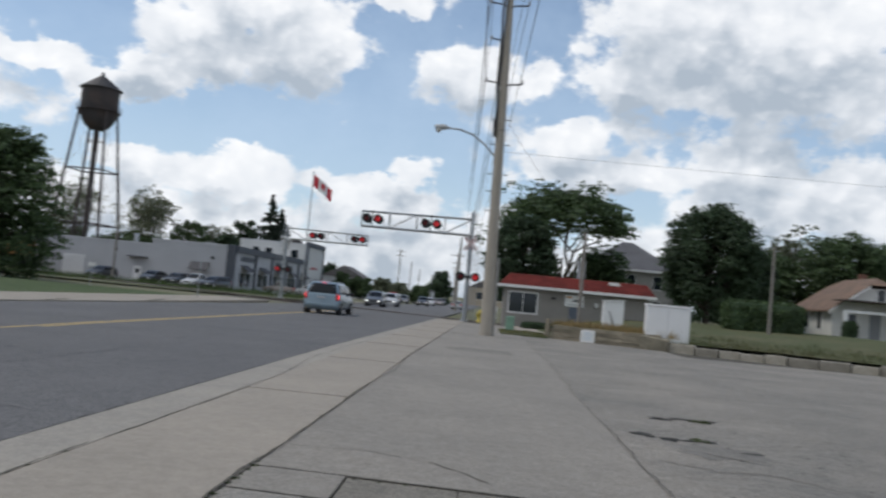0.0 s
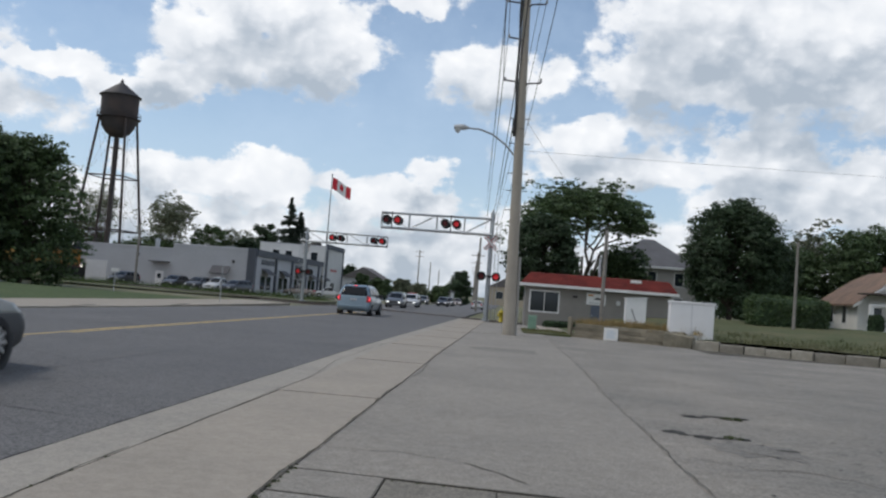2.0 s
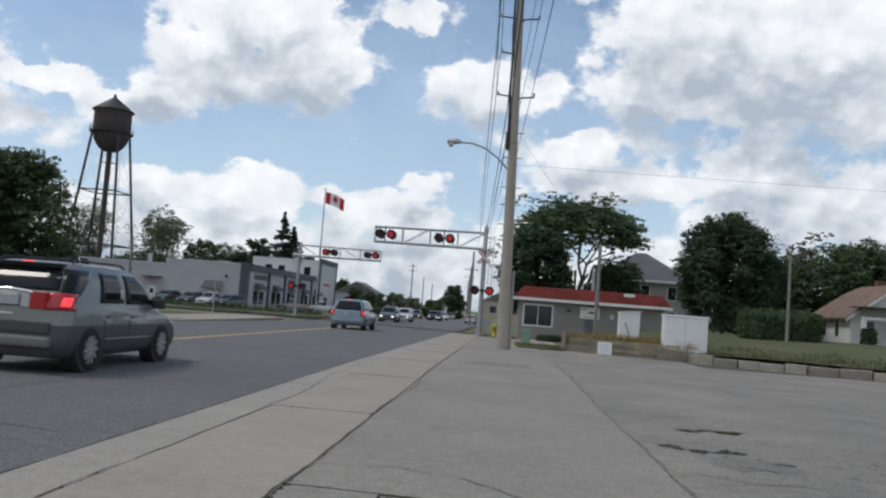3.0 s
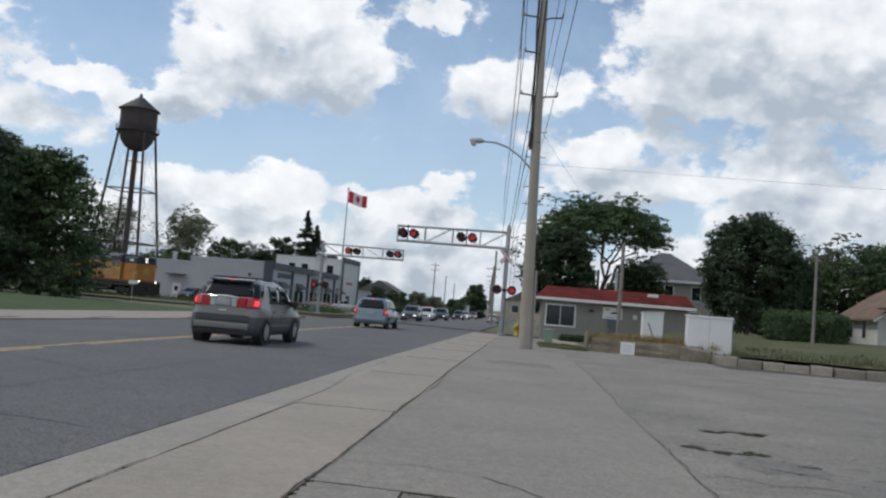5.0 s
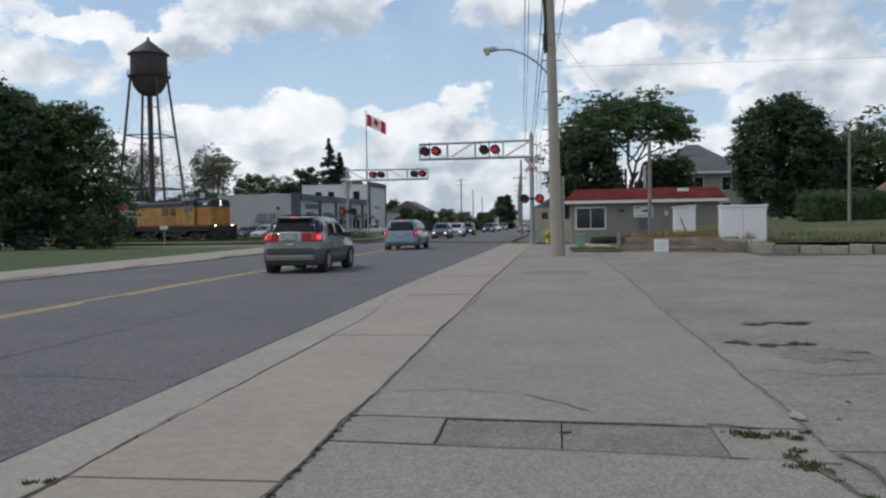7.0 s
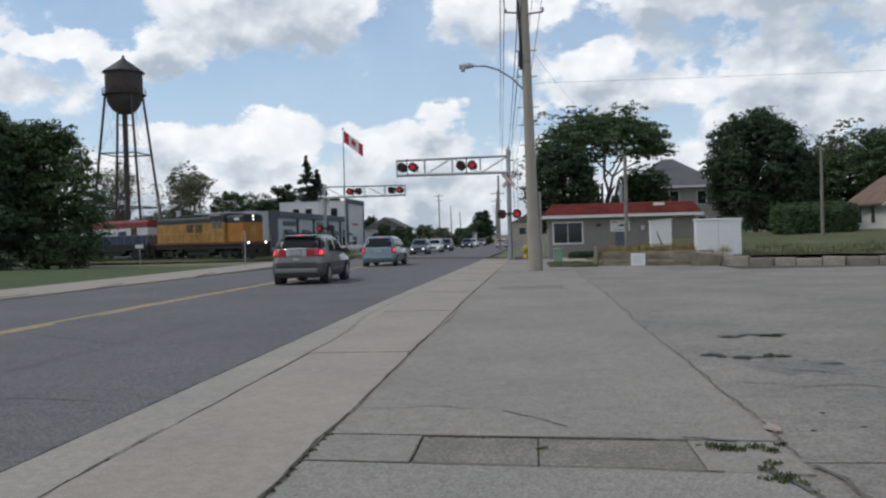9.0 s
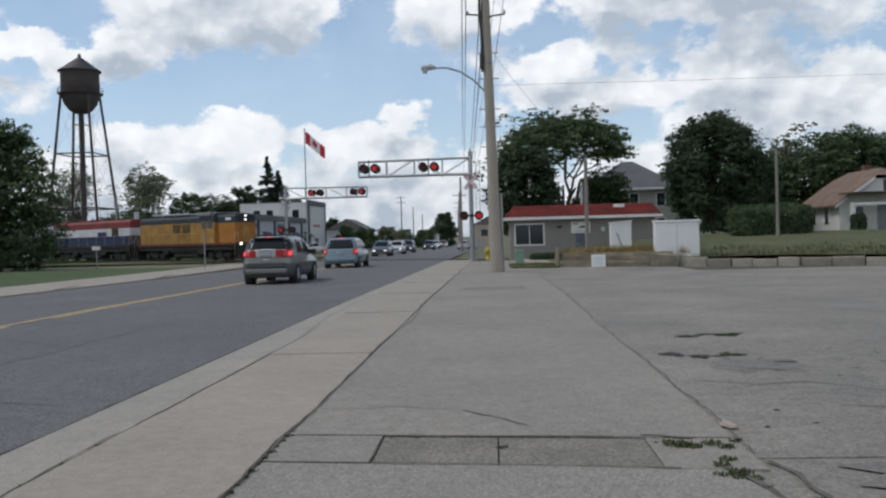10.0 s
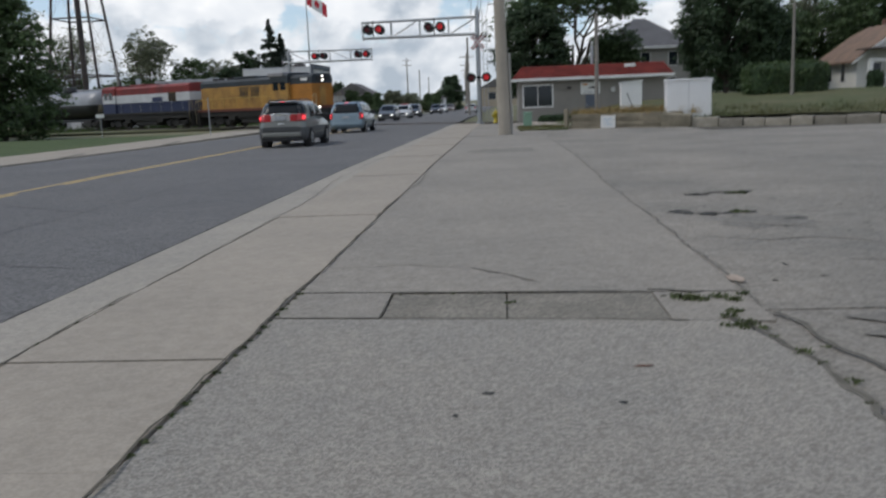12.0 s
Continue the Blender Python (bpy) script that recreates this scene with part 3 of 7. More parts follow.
# ---- trees ----
def leaves(v, f, centre, radii, n, size, rnd, spray=11):
    """Small leaves in loose sprays through the outer part of an ellipsoid."""
    c, rad = np.array(centre), np.array(radii)
    k = spray if n >= 3 * spray else 1
    m = max(1, n // k)
    d = rnd.normal(size=(m, 3))
    d /= np.linalg.norm(d, axis=1)[:, None]
    r = rnd.uniform(0.35, 1.0, m) ** 0.6
    bumpy = 1 + 0.22 * np.sin(d[:, 0] * 7 + c[0]) * np.sin(d[:, 1] * 6 + c[1]) + 0.18 * np.sin(d[:, 2] * 8 + c[2])
    p = c + d * (r * bumpy)[:, None] * rad
    if k > 1:
        p = np.repeat(p, k, axis=0) + rnd.normal(size=(m * k, 3)) * rad * np.array((0.14, 0.14, 0.07))
        d = np.repeat(d, k, axis=0)
    n = len(p)
    nrm = d * 0.5 + np.array((0, 0, 0.45)) + rnd.normal(size=(n, 3)) * 0.5
    nrm /= np.linalg.norm(nrm, axis=1)[:, None] + 1e-6
    a = np.cross(nrm, rnd.normal(size=(n, 3)))
    a /= np.linalg.norm(a, axis=1)[:, None] + 1e-6
    b = np.cross(nrm, a)
    w = (size * rnd.uniform(0.55, 1.3, n))[:, None]
    q = np.stack([p - a * w, p + b * w * 0.5 + nrm * w * 0.12, p + a * w, p - b * w * 0.5 + nrm * w * 0.12], 1)
    v.append(q.reshape(-1, 3))


def leaf_mesh(name, q, material):
    """Four corners a leaf, in order, as one mesh."""
    me = bpy.data.meshes.new(name)
    n = len(q) // 4
    me.vertices.add(4 * n), me.loops.add(4 * n), me.polygons.add(n)
    me.vertices.foreach_set("co", np.ascontiguousarray(q, dtype=np.float32).ravel())
    me.loops.foreach_set("vertex_index", np.arange(4 * n, dtype=np.int32))
    me.polygons.foreach_set("loop_start", np.arange(0, 4 * n, 4, dtype=np.int32))
    me.update(calc_edges=True)
    me.materials.append(material)
    return me


def tree(x, y, height, width, leaf, label, seed=0, base=None, lobes=14, per=420, size=0.3, low=0.25, trunk=0.22, flat=1.0, spread=1.0, core=True, name="tree", style="", dens=1.0):
    """A broadleaf tree: tapered trunk, forked limbs and a crown of leaf clumps with gaps."""
    rnd = np.random.RandomState(seed)
    z0 = zg(y) if base is None else base
    ob = thing(name, (x, y, z0 - 0.05), label, "tree")
    bm = bmesh.new()
    top = height * 0.72
    bend = rnd.uniform(-0.3, 0.3, 2)
    pts = [(bend[0] * k * k, bend[1] * k * k, top * k) for k in (0, 0.25, 0.5, 0.75, 1)]
    polytube(bm, pts, trunk, 8, 0, trunk * 0.3)
    v, f = [], []
    lo = height * low
    for i in range(lobes):
        h = lo + (height - lo) * ((i + 0.5) / lobes) ** 0.9
        k = (h - lo) / (height - lo)
        prof = math.sin(math.pi * min(1, 0.16 + 0.8 * k)) ** 0.7
        a = 2.399 * i + rnd.uniform(-0.4, 0.4)
        rr = width / 2 * prof * rnd.uniform(0.5, 0.78) * spread
        lr = width * rnd.uniform(0.13, 0.24) * (0.55 + 0.5 * prof)
        c = (rr * math.cos(a), rr * math.sin(a), min(h, height - 0.6 * lr))
        if style:
            # lobes spread evenly over a dome, or over the upper cap of an umbrella
            k = (i + 0.5) / lobes
            zz = (1 - 1.75 * k) if style == "dome" else (1 - 0.95 * k)
            rr = math.sqrt(max(0.0, 1 - zz * zz)) * (width / 2) * rnd.uniform(0.66, 0.84)
            lr = width * (rnd.uniform(0.10, 0.17) if style == "dome" else rnd.uniform(0.11, 0.18))
            zc, zr = (0.5 * (lo + height), 0.5 * (height - lo)) if style == "dome" else (lo, height - lo)
            c = (rr * math.cos(a), rr * math.sin(a), zc + zr * zz * rnd.uniform(0.78, 0.9))
            h = c[2]
        leaves(v, f, c, (lr, lr, lr * 0.75 * flat), int(per * 3.0 * dens), size * 0.5, rnd)
        m = (bend[0] * .3, bend[1] * .3, max(lo * 0.7, h * 0.55))
        polytube(bm, [m, ((m[0] + c[0]) / 2, (m[1] + c[1]) / 2, (m[2] + c[2]) / 2 + 0.05 * height * rnd.uniform(-.4, 1)), c], trunk * 0.38, 6, 0, trunk * 0.08)
    if core:
        leaves(v, f, (0, 0, (lo + height) / 2), (width * 0.3, width * 0.3, (height - lo) * 0.4), per * 6, size * 0.8, rnd)
    part("trunk", bm, BARK, ob)
    q = np.concatenate(v)
    r = np.percentile(np.abs(q[:, :2]), 99.3)
    zt = np.percentile(q[:, 2], 99.8)
    q[:, :2] *= min(1.0, width / 2 / r)
    q[:, 2] *= height / zt
    new("crown", leaf_mesh("crown", q, leaf)).parent = ob
    return ob


def airy_tree(x, y, height, width, leaf, label, seed=0, base=None, stems=6, fork=0.22, per=60, size=0.15, first=0.34, trunk=0.2, droop=0.0, fill=0.5, cap=0):
    """A tree whose limbs show: stems fan out from a low fork and split three times; leaf sprays hang about the twigs.
    first: the share of the height below which no leaves hang."""
    rnd = np.random.RandomState(seed)
    z0 = zg(y) if base is None else base
    ob = thing("tree", (x, y, z0 - 0.05), label, "tree")
    bm = bmesh.new()
    v, f = [], []
    zf = height * fork
    polytube(bm, [(0, 0, 0), (0.05, 0, zf * 0.5), (0, 0, zf)], trunk, 8, 0, trunk * 0.85)
    cz, rz = height * (first + 1) / 2, height * (1 - first) / 2

    def inside(p):
        return (p[0] / (width / 2)) ** 2 + (p[1] / (width / 2)) ** 2 + ((p[2] - cz) / rz) ** 2

    def grow(p, d, ln, r, depth):
        e = p + d * ln
        m = (p + e) / 2 + rnd.normal(size=3) * ln * 0.06
        polytube(bm, [p, m, e], r, 5 if depth < 3 else 4, 0, r * 0.62)
        if e[2] > height * first and depth > 1:
            leaves(v, f, e, (ln * fill, ln * fill, ln * fill * 0.6), per, size, rnd)
        if depth == 4 or inside(e) > 1.05:
            return
        for _ in range(3 if depth < 3 else 2):
            g = d + rnd.normal(size=3) * 0.48 + np.array((0, 0, 0.10 - droop * depth))
            g /= np.linalg.norm(g)
            grow(e, g, ln * rnd.uniform(0.62, 0.86), r * 0.58, depth + 1)

    for k in range(stems):
        a = 6.2832 * (k + rnd.uniform(-0.25, 0.25)) / stems
        sl = rnd.uniform(0.15, 0.62) * min(1.4, width / height)
        d = np.array((math.cos(a) * sl, math.sin(a) * sl, 1.0))
        d /= np.linalg.norm(d)
        grow(np.array((0, 0, zf * rnd.uniform(0.8, 1.0))), d, (height - zf) * rnd.uniform(0.32, 0.4), trunk * 0.6, 1)
    for k in range(cap):
        # the roof of the crown, in flat layers
        a, h = 2.399 * k, 1 - 0.98 * (k + 0.5) / cap
        rr = math.sqrt(1 - h * h) * width * 0.42 * rnd.uniform(0.8, 1.05)
        leaves(v, f, (rr * math.cos(a), rr * math.sin(a), cz - 0.25 * rz + rz * 1.1 * h * rnd.uniform(0.85, 1.0)), (width * 0.11, width * 0.11, height * 0.045), 420, size, rnd)
    part("trunk", bm, BARK, ob)
    q = np.concatenate(v)
    zt = np.percentile(q[:, 2], 99.6)
    r = np.percentile(np.abs(q[:, :2]), 99)
    k = np.array((width / 2 / r, width / 2 / r, (height - zf) / (zt - zf)))
    q[:, 2] -= zf
    q *= k
    q[:, 2] += zf
    for w in ob.children[0].data.vertices:
        if w.co.z > zf:
            w.co = (w.co.x * k[0], w.co.y * k[1], zf + (w.co.z - zf) * k[2])
    new("crown", leaf_mesh("crown", q, leaf)).parent = ob
    return ob


def spruce(x, y, height, width, seed=0, label="dark pointed spruce tree"):
    """Whorls of drooping boughs, ragged, with gaps between them."""
    rnd = np.random.RandomState(seed)
    ob = thing("spruce_tree", (x, y, zg(y) - 0.05), label, "tree")
    bm = bmesh.new()
    tube(bm, (0, 0, 0), (0, 0, height * 0.98), 0.28, 0.03, 7)
    v, f = [], []
    n = 20
    for i in range(n):
        k = i / (n - 1)
        h = height * (0.08 + 0.89 * k)
        r = width / 2 * (1 - k) ** 0.75 + 0.2
        for j in range(8 if k < .8 else 5):
            a = 6.283 * j / 8 + i * 0.7 + rnd.uniform(-.3, .3)
            rr = r * rnd.uniform(0.5, 1.15)
            lift = h + height * rnd.uniform(-0.028, 0.028)
            for u in (0.3, 0.6, 0.9):
                leaves(v, f, (rr * u * math.cos(a), rr * u * math.sin(a), lift - 0.3 * rr * u + 0.12 * rr * u * u), (rr * 0.2 + 0.16, rr * 0.2 + 0.16, 0.32), 26, 0.3, rnd)
    part("trunk", bm, BARK, ob)
    new("crown", leaf_mesh("crown", np.concatenate(v), LEAF_SPRUCE)).parent = ob
    return ob


def hedge(x0, x1, y0, y1, z0, z1, seed=0, label="dense clipped green hedge", material=None, name="hedge", n=5200, size=0.12):
    rnd = np.random.RandomState(seed)
    v, f = [], []
    sx, sy, sz = (x1 - x0) / 2, (y1 - y0) / 2, (z1 - z0) / 2
    d = rnd.uniform(-1, 1, (n, 3))
    k = np.argmax(np.abs(d), axis=1)
    d[np.arange(n), k] = np.sign(d[np.arange(n), k]) * rnd.uniform(0.86, 1.02, n)
    # rounded corners
    ln = (np.abs(d) ** 6).sum(1) ** (1 / 6)
    d = d / np.maximum(ln, 1)[:, None]
    for p in d:
        leaves(v, f, (p[0] * sx, p[1] * sy, sz + p[2] * sz), (0.05, 0.05, 0.05), 1, size, rnd)
    ob = thing(name, ((x0 + x1) / 2, (y0 + y1) / 2, z0), label, "hedge" if name == "hedge" else "bush")
    new("foliage", leaf_mesh("foliage", np.concatenate(v), material or LEAF_MID)).parent = ob
    bm = boxed(-sx * .9, sx * .9, -sy * .85, sy * .85, 0.02, 2 * sz * .93, bevel=min(sy, sz) * 0.3)
    part("inner_growth", bm, LEAF_DARK, ob)
    return ob


def planting():
    # the wood across the road
    spec = [(-38.5, 64, 11.6, 9.5, 1), (-43, 61, 12.8, 9.5, 0), (-48, 60, 16.8, 10.5, 0), (-53.5, 59, 14.2, 9, 0), (-58.5, 60, 13.0, 9.5, 0), (-64, 60, 12.4, 9.5, 0), (-70, 60, 13, 10, 0),
            (-46, 68, 13.5, 10, 0), (-52, 70, 14, 10, 0), (-60, 70, 13, 10, 0), (-76, 62, 13, 10, 0)]
    for i, (x, y, h, w, k) in enumerate(spec):
        tree(x, y, h, w, LEAF_MID if k or i % 4 == 3 else LEAF_DARK, "tall dark green broadleaf tree at the wood's edge", 10 + i, lobes=40, per=230, size=0.36, low=0.05, trunk=0.2, style="dome" if i % 3 else "", dens=0.8)
    for i in range(9):
        x = -75 + i * 4.4
        tree(x, 56.5 + (i % 3), 4.2 + (i * 7 % 3), 5.5, LEAF_DARK, "dark undergrowth bush at the wood's edge", 40 + i, lobes=9, per=330, size=0.26, low=0.02, trunk=0.06, name="bush")
    # behind the shop
    tree(2.5, 70, 8.4, 6.2, LEAF_DARK, "dense dark green conifer-like tree behind the red-roofed shop", 60, base=0.3, lobes=44, per=260, size=0.26, low=0.03, style="dome")
    airy_tree(6.6, 80, 12.6, 12.8, LEAF_MID, "green tree with an airy crown and bare lower limbs", 61, base=0.4, stems=8, fork=0.24, per=90, size=0.15, first=0.46, trunk=0.28, droop=0.06, fill=0.6, cap=44)
    tree(10.5, 84, 7, 7.5, LEAF_MID, "low green tree behind the shop", 62, base=0.6, lobes=10, per=400, size=0.28, low=0.1)
    tree(16.6, 66, 9.5, 7.7, LEAF_DARK, "dense dark rounded maple tree", 63, base=0.8, lobes=60, per=280, size=0.24, low=0.04, style="dome")
    tree(20.6, 70, 6.9, 5.0, LEAF_DARK, "dense dark rounded tree beside the maple", 64, base=0.9, lobes=36, per=260, size=0.24, low=0.04, style="dome")
    tree(33.0, 82, 9.8, 9, LEAF_MID, "broad green tree behind the white house", 65, base=1.0, lobes=40, per=260, size=0.28, low=0.08, style="dome")
    tree(37.5, 84, 9.2, 8, LEAF_MID, "broad green tree behind the white house", 66, base=1.0, lobes=40, per=260, size=0.28, low=0.08, style="dome")
    airy_tree(33.5, 95, 11.4, 8.5, LEAF_LIGHT, "pale half-bare tree behind the house", 67, base=1.0, stems=7, fork=0.14, per=60, size=0.17, first=0.25, trunk=0.2)
    tree(27.0, 84, 7.6, 7.5, LEAF_MID, "low green tree between the gardens", 168, base=1.0, lobes=30, per=200, size=0.3, low=0.05, style="dome")
    tree(37.8, 62, 14.2, 7, LEAF_DARK, "tall dark green tree beside the white house", 68, base=1.0, lobes=16, per=420, size=0.28, low=0.1)
    tree(41.5, 58, 15, 9, LEAF_DARK, "tall dark green tree beside the white house", 69, base=1.0, lobes=16, per=420, size=0.28, low=0.1)
    tree(36.6, 66, 8, 6, LEAF_DARK, "dark green tree beside the white house", 70, base=1.0, lobes=14, per=420, size=0.28, low=0.06)
    tree(46, 56, 12, 9, LEAF_DARK, "dark green tree beside the white house", 71, base=1.0, lobes=14, per=400, size=0.28, low=0.06)
    hedge(15.0, 19.9, 54.2, 56.4, lawn_right(17, 55) - 0.1, 2.95, 1)
    hedge(25.3, 26.2, 61.7, 62.5, lawn_right(26, 62) - .05, 2.3, 5, "small round dark shrub by the porch", LEAF_DARK, "shrub", 900)
    # behind the grey works
    airy_tree(-71.5, 172, 18.4, 13.5, LEAF_LIGHT, "round grey-green half-bare tree behind the grey works building", 80, stems=9, fork=0.1, per=95, size=0.19, first=0.2, trunk=0.3)
    airy_tree(-87.5, 172, 20, 13, LEAF_LIGHT, "grey half-bare tree behind the water tower", 85, stems=9, fork=0.12, per=48, size=0.19, first=0.2, trunk=0.3)
    airy_tree(-60.5, 184, 13.0, 9, LEAF_LIGHT, "grey-green half-bare tree behind the grey works building", 86, stems=7, fork=0.1, per=90, size=0.19, first=0.2)
    for i, (x, y, h, w) in enumerate(((-65, 178, 13.2, 9.5), (-57.5, 180, 11.0, 7.5), (-73.5, 168, 9.4, 13), (-95, 178, 13, 14), (-80, 168, 8.0, 9), (-68.5, 167, 8.8, 8))):
        tree(x, y, h, w, LEAF_DARK if i == 1 else LEAF_MID, "green tree behind the grey works building", 180 + i, lobes=26, per=130, size=0.5, low=0.08, style="dome")
    spruce(-51.1, 190, 21.4, 10.5, 90)
    spruce(-49.0, 191, 18.4, 10.0, 91)
    tree(-56.8, 192, 15.3, 9, LEAF_DARK, "dark tree behind the grey works building", 92, lobes=14, per=260, size=0.55, low=0.1)
    tree(-39.5, 205, 7.9, 7, LEAF_DARK, "dark round tree down the street", 93, lobes=12, per=240, size=0.5, low=0.05)
    # down the street
    for i, (x, y, h, w) in enumerate(((-26, 170, 4.6, 5.5), (-23, 178, 4.9, 5), (-29.5, 168, 5.2, 4), (-20.5, 190, 4.4, 5.5), (-17, 204, 4.4, 6), (-30, 240, 5, 7))):
        tree(x, y, h, w, LEAF_LIGHT if i % 2 else LEAF_MID, "small green street tree", 100 + i, lobes=10, per=260, size=0.4, low=0.06)
    tree(-14.2, 240, 9.6, 7.5, LEAF_DARK, "dark tree at the end of the street", 110, lobes=14, per=260, size=0.55, low=0.06)
    tree(-17.5, 250, 6, 7, LEAF_DARK, "dark tree at the end of the street", 111, lobes=10, per=240, size=0.55, low=0.06)
    for i, x in enumerate(range(-330, 300, 22)):
        if -60 < x < 4:
            continue
        tree(x, 330 + 12 * (i % 3), 4.6 + 1.4 * (i % 3) + (6 if abs(x + 30) > 90 else 0), 25, LEAF_DARK, "distant dark green broadleaf tree", 120 + i, lobes=12, per=140, size=1.2, low=0.02, name="distant_tree")


# ---- signals, poles, wires ----
def light_unit(parent, x, y, z, lit, facing=-1, r=0.32):
    """A round black background, hood and red lens that face along facing * y."""
    bm = bmesh.new()
    tube(bm, (x, y + 0.03 * facing, z), (x, y, z), r, r, 24)
    tube(bm, (x, y - 0.2 * facing, z), (x, y, z), 0.13, 0.16, 14)
    for i in range(14):
        a0, a1 = math.pi * (-0.1 + 1.2 * i / 14), math.pi * (-0.1 + 1.2 * (i + 1) / 14)
        p = [(x + 0.2 * math.cos(a), y + o * facing, z + 0.2 * math.sin(a)) for a, o in ((a0, 0.03), (a1, 0.03), (a1, 0.28), (a0, 0.28))]
        bm.faces.new([bm.verts.new(q) for q in p])
    u = part("signal_light", bm, BLACK, parent, "round black signal with a red lens")
    bm = bmesh.new()
    tube(bm, (x, y + 0.031 * facing, z), (x, y + 0.06 * facing, z), 0.19, 0.14, 20)
    part("lens", bm, RED_LIT if lit else RED_DARK, u, "glowing red lens" if lit else "dark red lens")


def crossing_signal(x, y, side, reach, ztop, ztr, zbr, lamps, zl, lit, facing, label, buck=1):
    """A railway crossing mast with a lattice arm over the road."""
    z0 = zg(y)
    ob = thing("crossing_signal", (x, y, z0), label, "crossing signal", "railway crossing signals")
    top, tr, br, zl = ztop - z0, ztr - z0, zbr - z0, zl - z0
    bm = bmesh.new()
    tube(bm, (0, 0, 0), (0, 0, top - 0.25), 0.17, 0.15, 14)
    tube(bm, (0, 0, top - 0.25), (0, 0, top), 0.09, 0.02, 10)
    box(bm, -0.28, 0.28, -0.28, 0.28, 0, 0.12, 0.02)
    part("mast", bm, GALV, ob)
    bm = bmesh.new()
    ex = side * reach
    for yy in (-0.3, 0.3):
        tube(bm, (0, yy, tr), (ex, yy, tr - 0.08), 0.06, 0.06, 8)
        tube(bm, (0, yy, br), (ex, yy, br + 0.02), 0.075, 0.075, 8)
        n = 4
        for i in range(n + 1):
            xx = ex * i / n
            tube(bm, (xx, yy, br), (xx, yy, tr - 0.08 * i / n), 0.04, 0.04, 6)
            if i < n:
                a, b = ((br, tr) if i % 2 else (tr, br))
                tube(bm, (xx, yy, a), (ex * (i + 1) / n, yy, b), 0.028, 0.028, 6)
    for i in range(5):
        xx = ex * i / 4
        tube(bm, (xx, -0.3, br), (xx, 0.3, br), 0.04, 0.04, 6), tube(bm, (xx, -0.3, tr - 0.02 * i), (xx, 0.3, tr - 0.02 * i), 0.035, 0.035, 6)
        tube(bm, (xx, 0, br - 0.14), (xx, 0, br), 0.035, 0.035, 6)
    box(bm, min(ex * 1.0, 0), max(ex, 0), -0.28, 0.28, br + 0.06, br + 0.09)
    part("lattice_arm", bm, ALUM, ob, "aluminium lattice arm with walkway")
    zc = (tr + br) / 2
    for i, lx in enumerate(lamps):
        bm = bmesh.new()
        tube(bm, (lx - x, facing * 0.36, br), (lx - x, facing * 0.36, tr), 0.04, 0.04, 6)
        part("lamp_post", bm, BLACK, ob)
        for j, o in enumerate((-0.4, 0.4)):
            light_unit(ob, lx - x + o, facing * 0.45, zc, lit[i] == j, facing)
            light_unit(ob, lx - x + o, -facing * 0.45, zc, lit[i] == j, -facing)
    bm = bmesh.new()
    tube(bm, (-0.55, facing * 0.2, zl), (0.55, facing * 0.2, zl), 0.04, 0.04, 8)
    box(bm, -0.1, 0.1, -0.22, 0.22, zl - 0.1, zl + 0.1, 0.02)
    part("bracket", bm, BLACK, ob)
    for j, o in enumerate((-0.52, 0.52)):
        light_unit(ob, o, facing * 0.3, zl, lit[-1] == j, facing)
        light_unit(ob, o, -facing * 0.3, zl, lit[-1] == j, -facing)
    for fc in (facing * buck,):
        bm = bmesh.new()
        for s in (-1, 1):
            vs = box(bm, -0.62, 0.62, -0.012, 0.012, -0.115, 0.115)
            bmesh.ops.rotate(bm, verts=vs, cent=(0, 0, 0), matrix=Matrix.Rotation(s * math.radians(48), 3, "Y"))
            bmesh.ops.translate(bm, verts=vs, vec=(0, fc * (0.2 + 0.015 * s), zl + 2.35))
        cb = part("crossbuck", bm, WHITE, ob, "white crossbuck sign with a red border")
        bm = bmesh.new()
        for s in (-1, 1):
            for e in (-0.1, 0.1):
                vs = box(bm, -0.62, 0.62, -0.004, 0.004, e - 0.02, e + 0.02)
                bmesh.ops.rotate(bm, verts=vs, cent=(0, 0, 0), matrix=Matrix.Rotation(s * math.radians(48), 3, "Y"))
                bmesh.ops.translate(bm, verts=vs, vec=(0, fc * (0.22 + 0.015 * s), zl + 2.35))
        part("border", bm, mat("red_reflective", (0.5, 0.06, 0.07), 0.5, 0, 0.2, 4), cb)
    # ladder
    bm = bmesh.new()
    for s in (0.34, 0.62):
        tube(bm, (-side * s, 0.1, 0.1), (-side * s, 0.1, tr + 0.5 - 3 * (s - .34)), 0.022, 0.022, 6)
    k = 0.4
    while k < tr - 0.5:
        tube(bm, (-side * 0.34, 0.1, k), (-side * 0.62, 0.1, k), 0.013, 0.013, 5)
        k += 0.33
    tube(bm, (-side * 0.5, 0.1, tr * .8), (0, 0, tr * .8), 0.02, 0.02, 5)
    part("ladder", bm, GALV, ob)
    return ob


